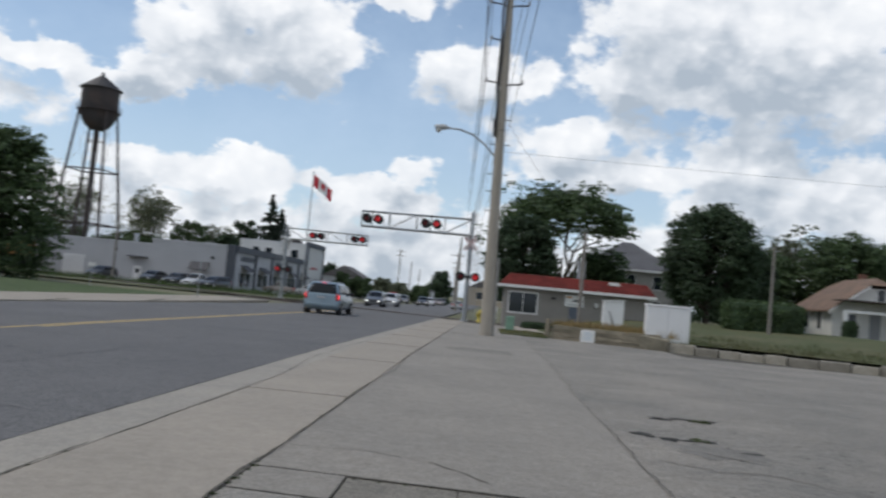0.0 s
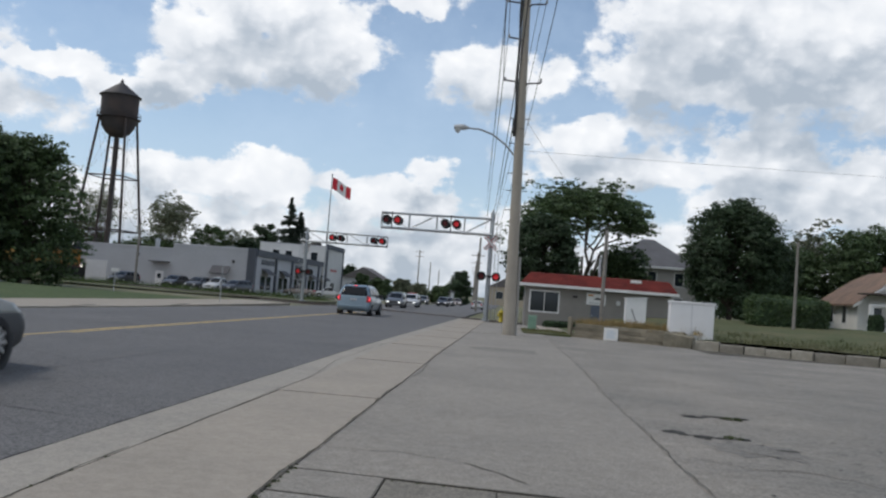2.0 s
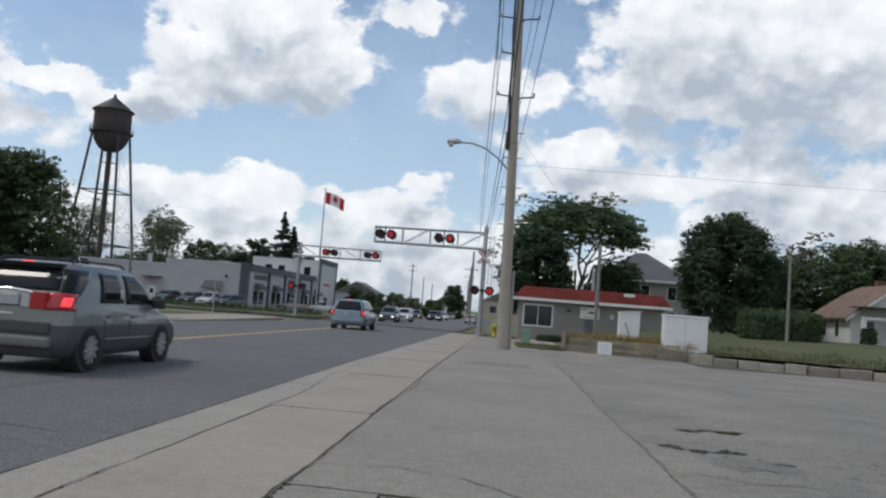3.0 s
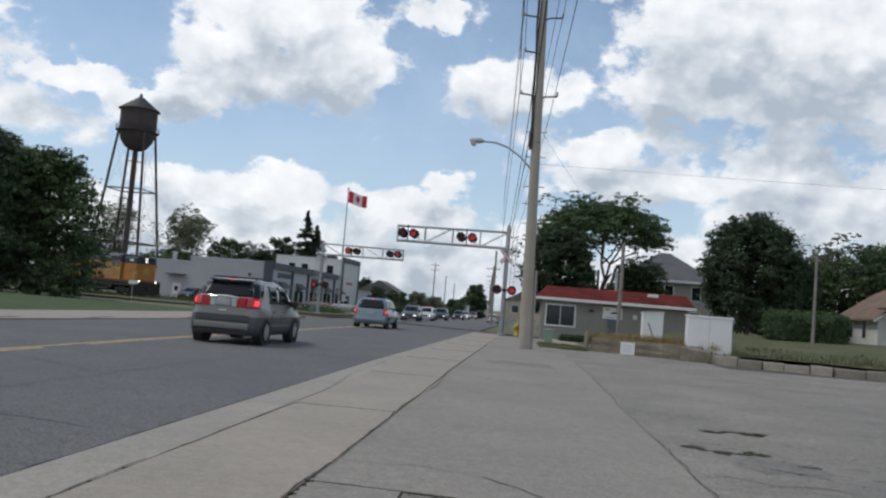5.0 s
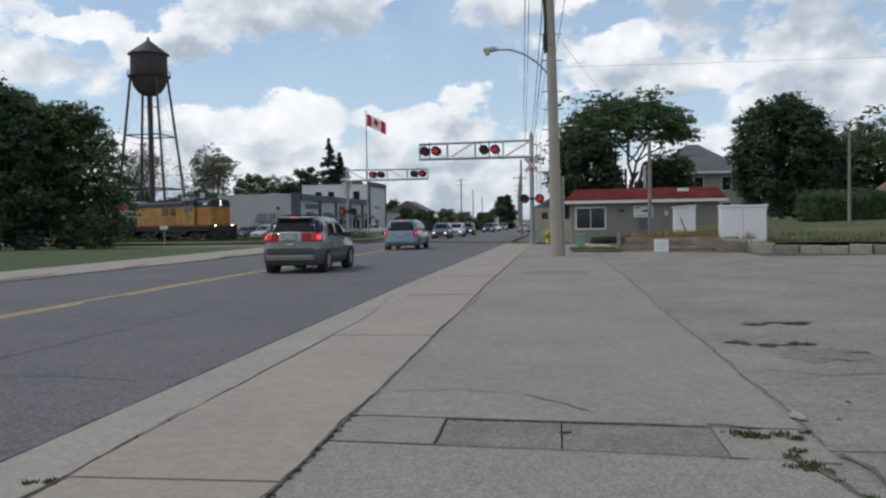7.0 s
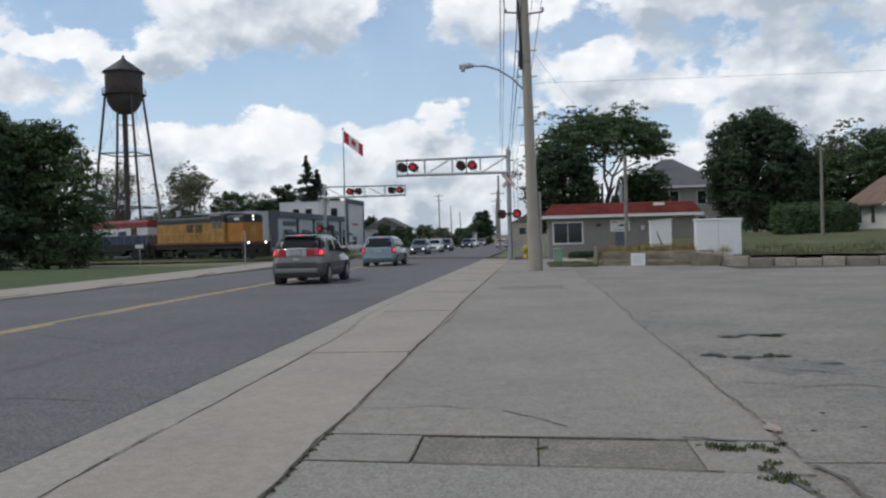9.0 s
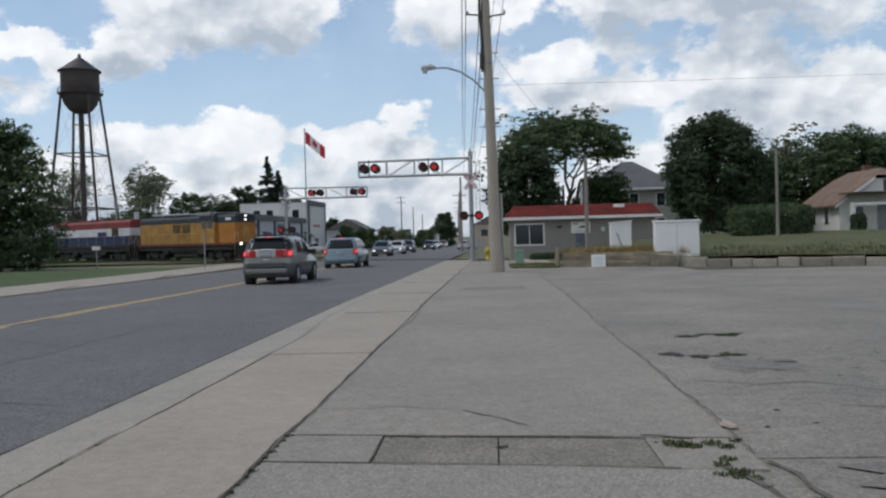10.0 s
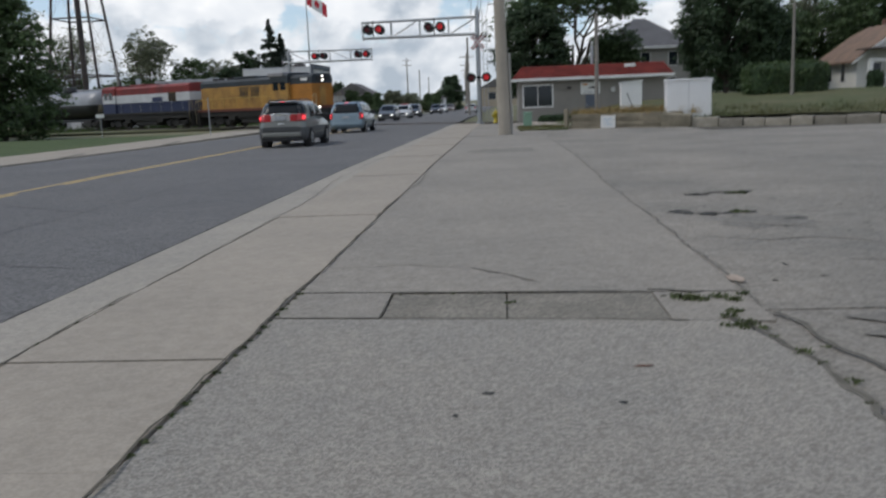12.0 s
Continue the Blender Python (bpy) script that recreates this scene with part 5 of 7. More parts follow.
def shop():
    ob = thing("shop", (0.72, 56.6, 0.12), "low grey shop with a red shingled mansard roof", "building")
    WALL = mat("grey_stucco", (0.255, 0.24, 0.222), 0.9, 0, 0.1, 1.0, 0.3, 25)
    ROOF = mat("red_shingle", (0.17, 0.034, 0.028), 0.9, 0, 0.3, 1.5, 0.4, 15, (0.11, 0.026, 0.023), random_ob=0.1, spec=0.2)
    W, D, H = 10.0, 8.0, 2.38
    bm = bmesh.new()
    box(bm, 0.3, W - 0.3, 0, 0.25, -0.5, H), box(bm, 0.3, W - 0.3, D - 0.25, D, -0.5, H), box(bm, 0.3, 0.55, 0.25, D - 0.25, -0.5, H), box(bm, W - 0.55, W - 0.3, 0.25, D - 0.25, -0.5, H)
    part("wall", bm, WALL, ob)
    bm = bmesh.new()
    lo = [(-0.15, -0.55), (W + 0.15, -0.55), (W + 0.15, D + 0.5), (-0.15, D + 0.5)]
    hi = [(0.55, 0.35), (W - 0.35, 0.35), (W - 0.35, D - 0.4), (0.55, D - 0.4)]
    a = [bm.verts.new((x, y, H + 0.1)) for x, y in lo]
    b = [bm.verts.new((x, y, H + 0.88)) for x, y in hi]
    bm.faces.new(a[::-1]), bm.faces.new(b)
    for i in range(4):
        bm.faces.new((a[i], a[(i + 1) % 4], b[(i + 1) % 4], b[i]))
    rf = part("roof", bm, ROOF, ob, "red shingled mansard roof")
    n = 6
    for i in range(n):
        f0, f1 = i / n, (i + 1) / n
        for k in range(12):
            g0, g1 = k / 12 + 0.002, (k + 1) / 12 - 0.002
            L = lambda f, g: ((-0.15 + 0.7 * f) + g * (W + 0.3 - 1.2 * f), -0.55 + 0.9 * f, H + 0.1 + 0.78 * f)
            bm = bmesh.new()
            q = [L(f0, g0), L(f0, g1), L(f1, g1), L(f1, g0)]
            vs = [bm.verts.new((x, y - 0.03 * (1 if j < 2 else 0.3), z + (0.012 if j < 2 else 0.004))) for j, (x, y, z) in enumerate(q)]
            vb = [bm.verts.new((x, y, z - 0.006)) for x, y, z in q]
            bm.faces.new(vs), bm.faces.new((vb[0], vb[1], vs[1], vs[0]))
            part("shingle", bm, ROOF, rf)
    bm = bmesh.new()
    box(bm, -0.18, W + 0.18, -0.6, -0.52, H - 0.06, H + 0.12), box(bm, -0.2, -0.13, -0.52, D + 0.5, H - 0.06, H + 0.12), box(bm, W + 0.13, W + 0.2, -0.52, D + 0.5, H - 0.06, H + 0.12)
    part("fascia", bm, WHITE, ob)
    part("soffit", boxed(-0.12, W + 0.12, -0.5, D + 0.4, H + 0.02, H + 0.09), mat("soffit_grey", (0.5, 0.5, 0.49), 0.8, 0, 0.1, 1), ob)
    window(ob, 0.55, 2.55, 0.62, 2.1, 0.0, WHITE, 2, w=0.09)
    sg = part("sign_board", boxed(4.3, 5.55, -0.06, -0.002, 1.38, 2.13, bevel=0.01), WHITE, ob, "white sign board with a dark fish-like shape")
    bm = bmesh.new()
    vs = [bm.verts.new((4.75 + 0.62 * (i / 9), -0.066, 1.72 + 0.14 * math.sin(math.pi * i / 9))) for i in range(10)]
    bm.faces.new(vs)
    part("emblem", bm, BLACK, sg)
    part("text_bar", boxed(4.45, 5.3, -0.064, -0.0605, 1.48, 1.53), mat("faded_text", (0.35, 0.37, 0.4), 0.8, 0, 0.1, 4), sg)
    part("text_bar", boxed(4.4, 4.75, -0.064, -0.0605, 1.95, 2.05), mat("orange_text", (0.6, 0.25, 0.05), 0.8, 0, 0.1, 4), sg)
    d = part("door", boxed(4.62, 5.2, -0.04, -0.002, -0.3, 1.34, bevel=0.01), mat("blue_grey_door", (0.10, 0.12, 0.16), 0.5, 0, 0.1, 2), ob, "dark blue-grey door")
    part("handle", boxed(4.68, 4.72, -0.1, -0.04, 0.6, 0.75), GALV, d)
    part("meter", boxed(6.25, 6.5, -0.15, 0, 1.45, 1.75, bevel=0.03), mat("meter_grey", (0.55, 0.55, 0.54), 0.5, 0, 0.1, 3), ob)
    part("wall_lamp", boxed(3.4, 3.7, -0.18, 0, 1.75, 1.9, bevel=0.03), DARKMETAL, ob)
    for x, w, h in ((9.45, 0.5, 0.7), (10.1, 0.3, 0.6)):
        part("condenser", boxed(x, x + w, -0.7, -0.2, 0.1, 0.1 + h, bevel=0.03), mat("condenser_grey", (0.13, 0.13, 0.13), 0.7, 0.2, 0.2, 3), ob)
    bm = bmesh.new()
    box(bm, 7.05, 7.75, -0.4, -0.3, H + 0.62, H + 0.82)
    part("roof_sign", bm, WHITE, ob)
    for x in (5.35, 5.7):
        bm = bmesh.new()
        tube(bm, (x, 3, H + 0.8), (x, 3, H + 2.2), 0.11, 0.11, 10)
        part("vent_pipe", bm, GALV, ob)


def gable_house():
    """The small white house with a brown clipped-gable roof and a porch."""
    x0, y0, z0 = 25.6, 65.0, lawn_right(28, 66) - 0.1
    ob = thing("white_house", (x0, y0, z0), "small white clapboard house with a brown roof and porch", "house")
    SIDING = mat("white_clapboard", (0.74, 0.735, 0.71), 0.7, 0, 0.1, 0.8, 0.1, 10)
    ROOF = mat("brown_shingle", (0.23, 0.15, 0.105), 0.9, 0, 0.25, 1.2, 0.3, 14, (0.15, 0.105, 0.08))
    W, D, H, R = 6.9, 7.6, 2.35, 4.75
    c = W / 2
    bm = bmesh.new()
    prof = [(0, -0.3), (W, -0.3), (W, H - 0.2), (c + 0.9, R - 0.86), (c - 0.9, R - 0.86), (0, H - 0.2)]
    a = [bm.verts.new((x, 0, z)) for x, z in prof]
    b = [bm.verts.new((x, D, z)) for x, z in prof]
    bm.faces.new(a), bm.faces.new(b[::-1])
    for i in range(6):
        bm.faces.new((a[i], b[i], b[(i + 1) % 6], a[(i + 1) % 6]))
    part("wall", bm, SIDING, ob)
    n = 16
    for i in range(n):
        part("board", boxed(-0.02, W + 0.02, -0.028, -0.004, H * i / n, H * (i + 0.92) / n), SIDING, ob)
    bm = bmesh.new()
    e = 0.45
    t = [(-e, H - 0.32), (c, R)]
    for s in (0, 1):
        X = lambda x: x if s == 0 else W - x
        p = [(X(-e), -0.35, H - 0.34), (X(c - 0.95), -0.35, R - 0.62), (X(c), 0.9, R), (X(c), D - 0.7, R), (X(c - 0.95), D + 0.3, R - 0.62), (X(-e), D + 0.3, H - 0.34)]
        vs = [bm.verts.new(q) for q in p]
        bm.faces.new(vs)
        vb = [bm.verts.new((x, y, z - 0.14)) for x, y, z in p]
        bm.faces.new(vb[::-1])
        for i in range(6):
            bm.faces.new((vs[i], vs[(i + 1) % 6], vb[(i + 1) % 6], vb[i]))
    for yy, yb in ((-0.35, 0.9), (D + 0.3, D - 0.7)):
        bm.faces.new([bm.verts.new(q) for q in ((c - 0.95, yy, R - 0.62), (c + 0.95, yy, R - 0.62), (c, yb, R))])
    bmesh.ops.recalc_face_normals(bm, faces=bm.faces)
    part("roof", bm, ROOF, ob, "brown shingled clipped-gable roof")
    for s in (0, 1):
        X = lambda x: x if s == 0 else W - x
        bm = bmesh.new()
        q = [(X(-e), H - 0.40), (X(c - 0.95), R - 0.68), (X(c - 0.95), R - 0.9), (X(-e), H - 0.62)]
        f = [bm.verts.new((x, -0.38, z)) for x, z in q]
        g = [bm.verts.new((x, -0.33, z)) for x, z in q]
        bm.faces.new(f), bm.faces.new(g[::-1])
        for i in range(4):
            bm.faces.new((f[i], f[(i + 1) % 4], g[(i + 1) % 4], g[i]))
        part("bargeboard", bm, WHITE, ob)
    window(ob, c - 0.35, c + 0.35, H + 0.55, H + 1.55, 0, WHITE, 1)
    window(ob, 0.75, 1.75, 0.75, 1.9, -0.03, WHITE, 1)
    window(ob, 4.9, 5.8, 0.75, 1.9, -0.03, WHITE, 1)
    d = part("door", boxed(2.7, 3.5, -0.09, -0.03, 0, 2.0, bevel=0.01), mat("grey_screen_door", (0.28, 0.29, 0.3), 0.6, 0, 0.1, 2), ob, "grey screen door")
    for y in (2.0, 4.6):
        part("side_window", boxed(-0.05, 0.02, y, y + 0.75, 0.6, 1.9), GLASS_DARK, ob)
        for a in (y - 0.08, y + 0.75):
            part("side_trim", boxed(-0.07, 0.0, a, a + 0.08, 0.52, 1.98), WHITE, ob)
    pr = part("porch_roof", bmesh_wedge(-0.1, W + 0.2, -2.3, -0.05, 2.05, 2.75), mat("dark_brown_shingle", (0.10, 0.08, 0.07), 0.9, 0, 0.25, 2, 0.3, 14), ob, "dark shingled porch roof")
    part("porch_beam", boxed(-0.05, W + 0.15, -2.25, -2.1, 1.9, 2.08), WHITE, ob)
    part("porch_floor", boxed(0, W + 0.1, -2.2, -0.05, -0.35, 0.0), mat("porch_boards", (0.35, 0.34, 0.32), 0.8, 0, 0.2, 2), ob)
    for x in (0.1, W - 0.1):
        part("porch_post", boxed(x - 0.14, x + 0.14, -2.25, -1.97, 0, 1.92, bevel=0.02), WHITE, ob)
    part("chimney", boxed(c + 0.6, c + 1.15, 5.2, 5.75, R - 0.6, R + 0.5), mat("chimney_brick", (0.2, 0.1, 0.07), 0.9, 0, 0.3, 5), ob)


def bmesh_wedge(x0, x1, y0, y1, z0, z1):
    """A lean-to roof slab: low at y0, high at y1."""
    bm = bmesh.new()
    vs = box(bm, x0, x1, y0, y1, 0, 0.1)
    for v in vs:
        v.co.z += z0 if v.co.y == y0 else z1
    return bm


def grey_house():
    ob = thing("grey_house", (10.2, 92, 0.5), "two-storey grey house with a dark hipped roof", "house")
    WALL = mat("grey_siding", (0.33, 0.32, 0.30), 0.85, 0, 0.1, 0.8, 0.15, 10)
    W, D, H = 9.4, 8.5, 5.6
    part("wall", boxed(0, W, 0, D, -0.5, H), WALL, ob)
    bm = bmesh.new()
    a = [bm.verts.new(p) for p in ((-0.5, -0.5, H), (W + 0.5, -0.5, H), (W + 0.5, D + 0.5, H), (-0.5, D + 0.5, H))]
    r = [bm.verts.new(p) for p in ((W / 2 - 0.6, D / 2, H + 3.2), (W / 2 + 0.6, D / 2, H + 3.2))]
    bm.faces.new(a[::-1])
    for q in ((a[0], a[1], r[1], r[0]), (a[1], a[2], r[1]), (a[2], a[3], r[0], r[1]), (a[3], a[0], r[0])):
        bm.faces.new(q)
    part("roof", bm, mat("slate_grey_shingle", (0.12, 0.12, 0.13), 0.9, 0, 0.2, 1, 0.3, 12), ob, "dark grey hipped roof")
    part("fascia", boxed(-0.5, W + 0.5, -0.55, -0.5, H - 0.2, H + 0.02), WHITE, ob)
    for z in (0.9, 3.6):
        for x in (1.4, 4.2, 7.0):
            window(ob, x, x + 1.0, z, z + 1.5, 0, WHITE, 1)


def works():
    """The long grey works building and its taller white block."""
    ob = thing("works_building", (-64, 112, zg(112)), "long low pale grey works building with a dark trim", "building")
    GREY = mat("pale_grey_wall", (0.44, 0.45, 0.475), 0.85, 0, 0.08, 0.3, 0.1, 6)
    TRIM = mat("dark_slate_trim", (0.075, 0.085, 0.105), 0.7, 0, 0.15, 1)
    W = 29.5
    part("wall", boxed(0, 18.2, 0, 30, -0.3, 5.15), GREY, ob)
    part("tall_wall", boxed(18.2, W, -0.3, 41, -0.3, 5.85), GREY, ob)
    part("parapet", boxed(-0.05, 18.18, -0.06, 0.1, 5.15, 5.3), mat("parapet_metal", (0.55, 0.56, 0.58), 0.5, 0.2, 0.1, 1), ob)
    part("parapet", boxed(18.15, W + .05, -0.36, -0.2, 5.85, 6.0), mat("parapet_metal", (0.55, 0.56, 0.58)), ob)
    part("corner_trim", boxed(W - 0.9, W + 0.12, -0.5, 0.5, -0.3, 6.1), TRIM, ob)
    part("fascia", boxed(W + 0.01, W + 0.25, 0.5, 41, 5.1, 6.0), TRIM, ob, "dark fascia band")
    sd = part("roller_door", boxed(6.0, 9.0, -0.06, -0.002, -0.2, 2.9), mat("roller_door_white", (0.68, 0.69, 0.7), 0.6, 0, 0.06, 2), ob, "pale roller door")
    for k in range(9):
        part("slat", boxed(6.05, 8.95, -0.09, -0.062, -0.1 + k * 0.33, 0.19 + k * 0.33), mat("roller_door_white", (0.68, 0.69, 0.7)), sd)
    for x in (15.6, 24.2):
        y = -0.3 if x > 18.2 else 0.0
        part("door", boxed(x + 0.3, x + 1.4, y - 0.08, y - 0.002, -0.2, 2.1), mat("white_door", (0.72, 0.72, 0.72), 0.6, 0, 0.06, 2), ob)
        part("door_window", boxed(x + 0.6, x + 1.1, y - 0.1, y - 0.082, 1.1, 1.7), GLASS_DARK, ob)
        bm = bmesh_wedge(x - 0.4, x + 2.1, y - 1.2, y - 0.01, 2.3, 3.3)
        part("awning", bm, mat("dark_awning", (0.09, 0.09, 0.1), 0.8, 0, 0.2, 2), ob, "dark sloping awning")
    for x in (13.2, 26.5, 4.0):
        part("wall_light", boxed(x, x + 0.35, -0.5, -0.3, 3.9, 4.3, bevel=0.04), DARKMETAL, ob)
    # the side along the street: bays, dark posts, sign lettering as bars, awnings
    for k in range(5):
        y = 2 + k * 9.2
        if k:
            part("bay_post", boxed(W + 0.005, W + 0.3, y - 1.4, y - 0.9, -0.3, 5.1), TRIM, ob)
        for j in range(2):
            part("bay_window", boxed(W + 0.005, W + 0.06, y + 1.2 + 2.9 * j, y + 3.2 + 2.9 * j, 0.6, 2.4), GLASS_DARK, ob)
        bm = bmesh.new()
        vs = box(bm, W + 0.01, W + 1.2, y + 1.4, y + 5.0, 2.6, 2.72)
        for v in vs:
            v.co.z += 0.8 if v.co.x < W + 0.5 else 0
        part("awning", bm, mat("dark_awning", (0.09, 0.09, 0.1)), ob)
    for k in range(2):
        for j in range(7):
            part("text_bar", boxed(W + 0.005, W + 0.05, 3.0 + k * 18.5 + j * 0.95, 3.7 + k * 18.5 + j * 0.95, 4.0, 4.7), TRIM, ob)
    # roof plant
    for x, y, w, h in ((12, 8, 0.5, 0.9), (21, 12, 1.4, 0.7), (16, 14, 0.4, 0.8)):
        part("roof_vent", boxed(x, x + w, y, y + w, 5.1, 5.85 + h), GALV, ob)
    bl = thing("white_block", (-47.5, 154, zg(154)), "taller white block with small windows and dark trim", "building")
    WB = mat("off_white_wall", (0.60, 0.60, 0.59), 0.85, 0, 0.08, 0.3)
    part("wall", boxed(0.8, 13.4, 0, 15, -0.3, 9.1), WB, bl)
    part("coping", boxed(0.7, 13.3, -0.08, 0.2, 9.1, 9.25), mat("parapet_metal", (0.55, 0.56, 0.58)), bl)
    part("dark_parapet", boxed(13.2, 13.7, -0.12, 15.2, 8.75, 9.65), TRIM, bl, "dark band along the eaves")
    part("side_panel", boxed(13.402, 13.5, 0.5, 14.6, -0.3, 8.75), WB, bl)
    part("corner_trim", boxed(13.2, 13.65, -0.1, 0.5, -0.3, 8.75), TRIM, bl)
    part("corner_trim", boxed(13.2, 13.65, 14.6, 15.2, -0.3, 8.75), TRIM, bl)
    for x in (3.2, 5.6, 10.4):
        window(bl, x, x + 1.4, 6.4, 8.0, 0, WHITE, 1)
    part("side_window", boxed(13.5, 13.54, 4.5, 8.0, 0.8, 2.6), GLASS_DARK, bl)
    for j in range(4):
        part("text_bar", boxed(13.5, 13.54, 4.0 + j * 1.5, 5.0 + j * 1.5, 4.7, 5.15), mat("red_text", (0.4, 0.06, 0.06), 0.7, 0, 0.1, 3), bl)
    bm = bmesh.new()
    lathe(bm, [(1.1, 0), (1.2, 0.5), (0.9, 0.8), (0.0, 0.85)], 16, 0, (10.5, 3, 9.1))
    part("roof_fan", bm, DARKMETAL, bl)
    tagged(part("works_yard", stripped(-66, -16, 101, 111.9, 0.06, 0.2), CONCRETE_LOT), "pale concrete parking yard", "pavement", kind="structure")
    for x, y, w, d, h, col, lab in ((-37, 185, 9, 12, 4.4, (0.42, 0.43, 0.45), "low grey building down the street"), (-19, 205, 5, 7, 3.0, (0.7, 0.7, 0.69), "small white house down the street"),
                                    (-8.5, 330, 16, 10, 7, (0.42, 0.36, 0.28), "tan brick building at the street's end"), (6, 150, 9, 9, 4, (0.4, 0.4, 0.4), "grey house down the street")):
        b = thing("street_building", (x, y, zg(y)), lab, "building", "buildings down the street")
        part("wall", boxed(0, w, 0, d, -0.2, h), mat("street_wall" + lab[:9], col, 0.85, 0, 0.12, 0.5), b)
        bm = bmesh.new()
        a = [(-0.3, -0.3), (w + 0.3, -0.3), (w + 0.3, d + 0.3), (-0.3, d + 0.3)]
        vs = [bm.verts.new((p, q, h)) for p, q in a]
        r = [bm.verts.new((w / 2, -0.3, h + w * 0.28)), bm.verts.new((w / 2, d + 0.3, h + w * 0.28))]
        bm.faces.new(vs[::-1])
        for q in ((vs[0], vs[1], r[0]), (vs[1], vs[2], r[1], r[0]), (vs[2], vs[3], r[1]), (vs[3], vs[0], r[0], r[1])):
            bm.faces.new(q)
        part("roof", bm, mat("street_roof", (0.14, 0.13, 0.13), 0.9, 0, 0.2, 1), b)
        for k in range(2):
            window(b, w * (0.18 + 0.45 * k), w * (0.36 + 0.45 * k), h * 0.35, h * 0.75, 0, WHITE, 1)


# ---- the railway ----
TA, TB = 69.75, -0.68                                    # the track's line: y = TA + TB * (x + 10)
TU = Vector((1, TB, 0)).normalized()
TRACK_ANGLE = math.degrees(math.atan2(TB, 1))
RAIL_Z = -0.26


def on_track(s, z=RAIL_Z):
    """The pose of something s metres along the track from the road's middle."""
    return pose(-10 + TU.x * s, TA + TU.y * s, z, 0, 0, TRACK_ANGLE)


def railway():
    bed = tagged(new("track"), "railway track of steel rails on dark ballast", "railway", kind="structure")
    BAL = mat("dark_ballast", (0.13, 0.12, 0.11), 1.0, 0, 0.4, 2, 0.9, 12, speckle=0.4)
    for a, b in ((-110, -7.6), (8.4, 70)):
        bm = bmesh.new()
        p = [(-2.2, -0.32), (2.2, -0.32), (1.5, -0.16), (-1.5, -0.16)]
        va, vb = [bm.verts.new((a, y, z)) for y, z in p], [bm.verts.new((b, y, z)) for y, z in p]
        bm.faces.new(va), bm.faces.new(vb[::-1])
        for i in range(4):
            bm.faces.new((va[i], vb[i], vb[(i + 1) % 4], va[(i + 1) % 4]))
        o = part("ballast", bm, BAL, bed)
        o.matrix_basis = on_track(0)
    for s in (-0.72, 0.72):
        bm = bmesh.new()
        box(bm, -110, 70, s - 0.035, s + 0.035, -0.03, 0.02), box(bm, -110, 70, s - 0.012, s + 0.012, -0.12, -0.03), box(bm, -110, 70, s - 0.07, s + 0.07, -0.15, -0.12)
        o = part("rail", bm, mat("rail_steel", (0.22, 0.19, 0.17), 0.4, 0.8, 0.2, 3), bed)
        o.matrix_basis = on_track(0)
    me = None
    for i in range(95):
        s = -62 + i * 0.57
        if s > -8.3:
            break
        if me is None:
            o = part("sleeper", boxed(-0.12, 0.12, -1.3, 1.3, -0.3, -0.15), WOODPOLE, bed)
            me = o.data
        else:
            o = new("sleeper", me)
            o.parent = bed
        o.matrix_basis = on_track(s)
    for (x, y, h, sign) in ((-30.3, 63.0, 1.55, True), (-18.6, 53.5, 2.3, False)):
        ob = thing("marker_post", (x, y, zg(y) - 0.1), "thin grey marker post with a small white plate" if sign else "thin grey steel post beside the pavement", "post")
        bm = bmesh.new()
        tube(bm, (0, 0, 0), (0, 0, h + 0.2), 0.035, 0.035, 8)
        part("pole", bm, GALV, ob)
        if sign:
            part("plate", boxed(-0.32, 0.32, -0.05, -0.036, h - 0.02, h + 0.26), WHITE, ob)


def bogie(parent, x0):
    BOG = mat("greasy_black_steel", (0.028, 0.026, 0.025), 0.8, 0.2, 0.3, 2)
    bm = bmesh.new()
    for s in (-1, 1):
        box(bm, x0 - 1.75, x0 + 1.75, s * 1.05 - 0.1, s * 1.05 + 0.1, 0.45, 0.85, 0.05)
        for dx in (-1.25, 1.25):
            box(bm, x0 + dx - 0.25, x0 + dx + 0.25, s * 1.08 - 0.14, s * 1.08 + 0.14, 0.28, 0.72, 0.03)
        box(bm, x0 - 0.5, x0 + 0.5, s * 1.1 - 0.12, s * 1.1 + 0.12, 0.3, 1.0, 0.03)
    box(bm, x0 - 0.4, x0 + 0.4, -1.0, 1.0, 0.5, 1.1)
    bg = part("bogie", bm, BOG, parent)
    for dx in (-1.25, 1.25):
        bm = bmesh.new()
        for s in (-1, 1):
            tube(bm, (0, s * 0.68, 0), (0, s * 0.82, 0), 0.5, 0.5, 24)
            tube(bm, (0, s * 0.62, 0), (0, s * 0.68, 0), 0.52, 0.52, 24)
            tube(bm, (0.3, s * 0.8, 0), (0.3, s * 0.84, 0), 0.08, 0.08, 8), tube(bm, (-0.3, s * 0.8, 0), (-0.3, s * 0.84, 0), 0.08, 0.08, 8)
        tube(bm, (0, -0.7, 0), (0, 0.7, 0), 0.09, 0.09, 8)
        ws = part("wheelset", bm, mat("wheel_steel", (0.10, 0.09, 0.085), 0.6, 0.5, 0.2, 3), bg)
        ws.location = (x0 + dx, 0, 0.52)


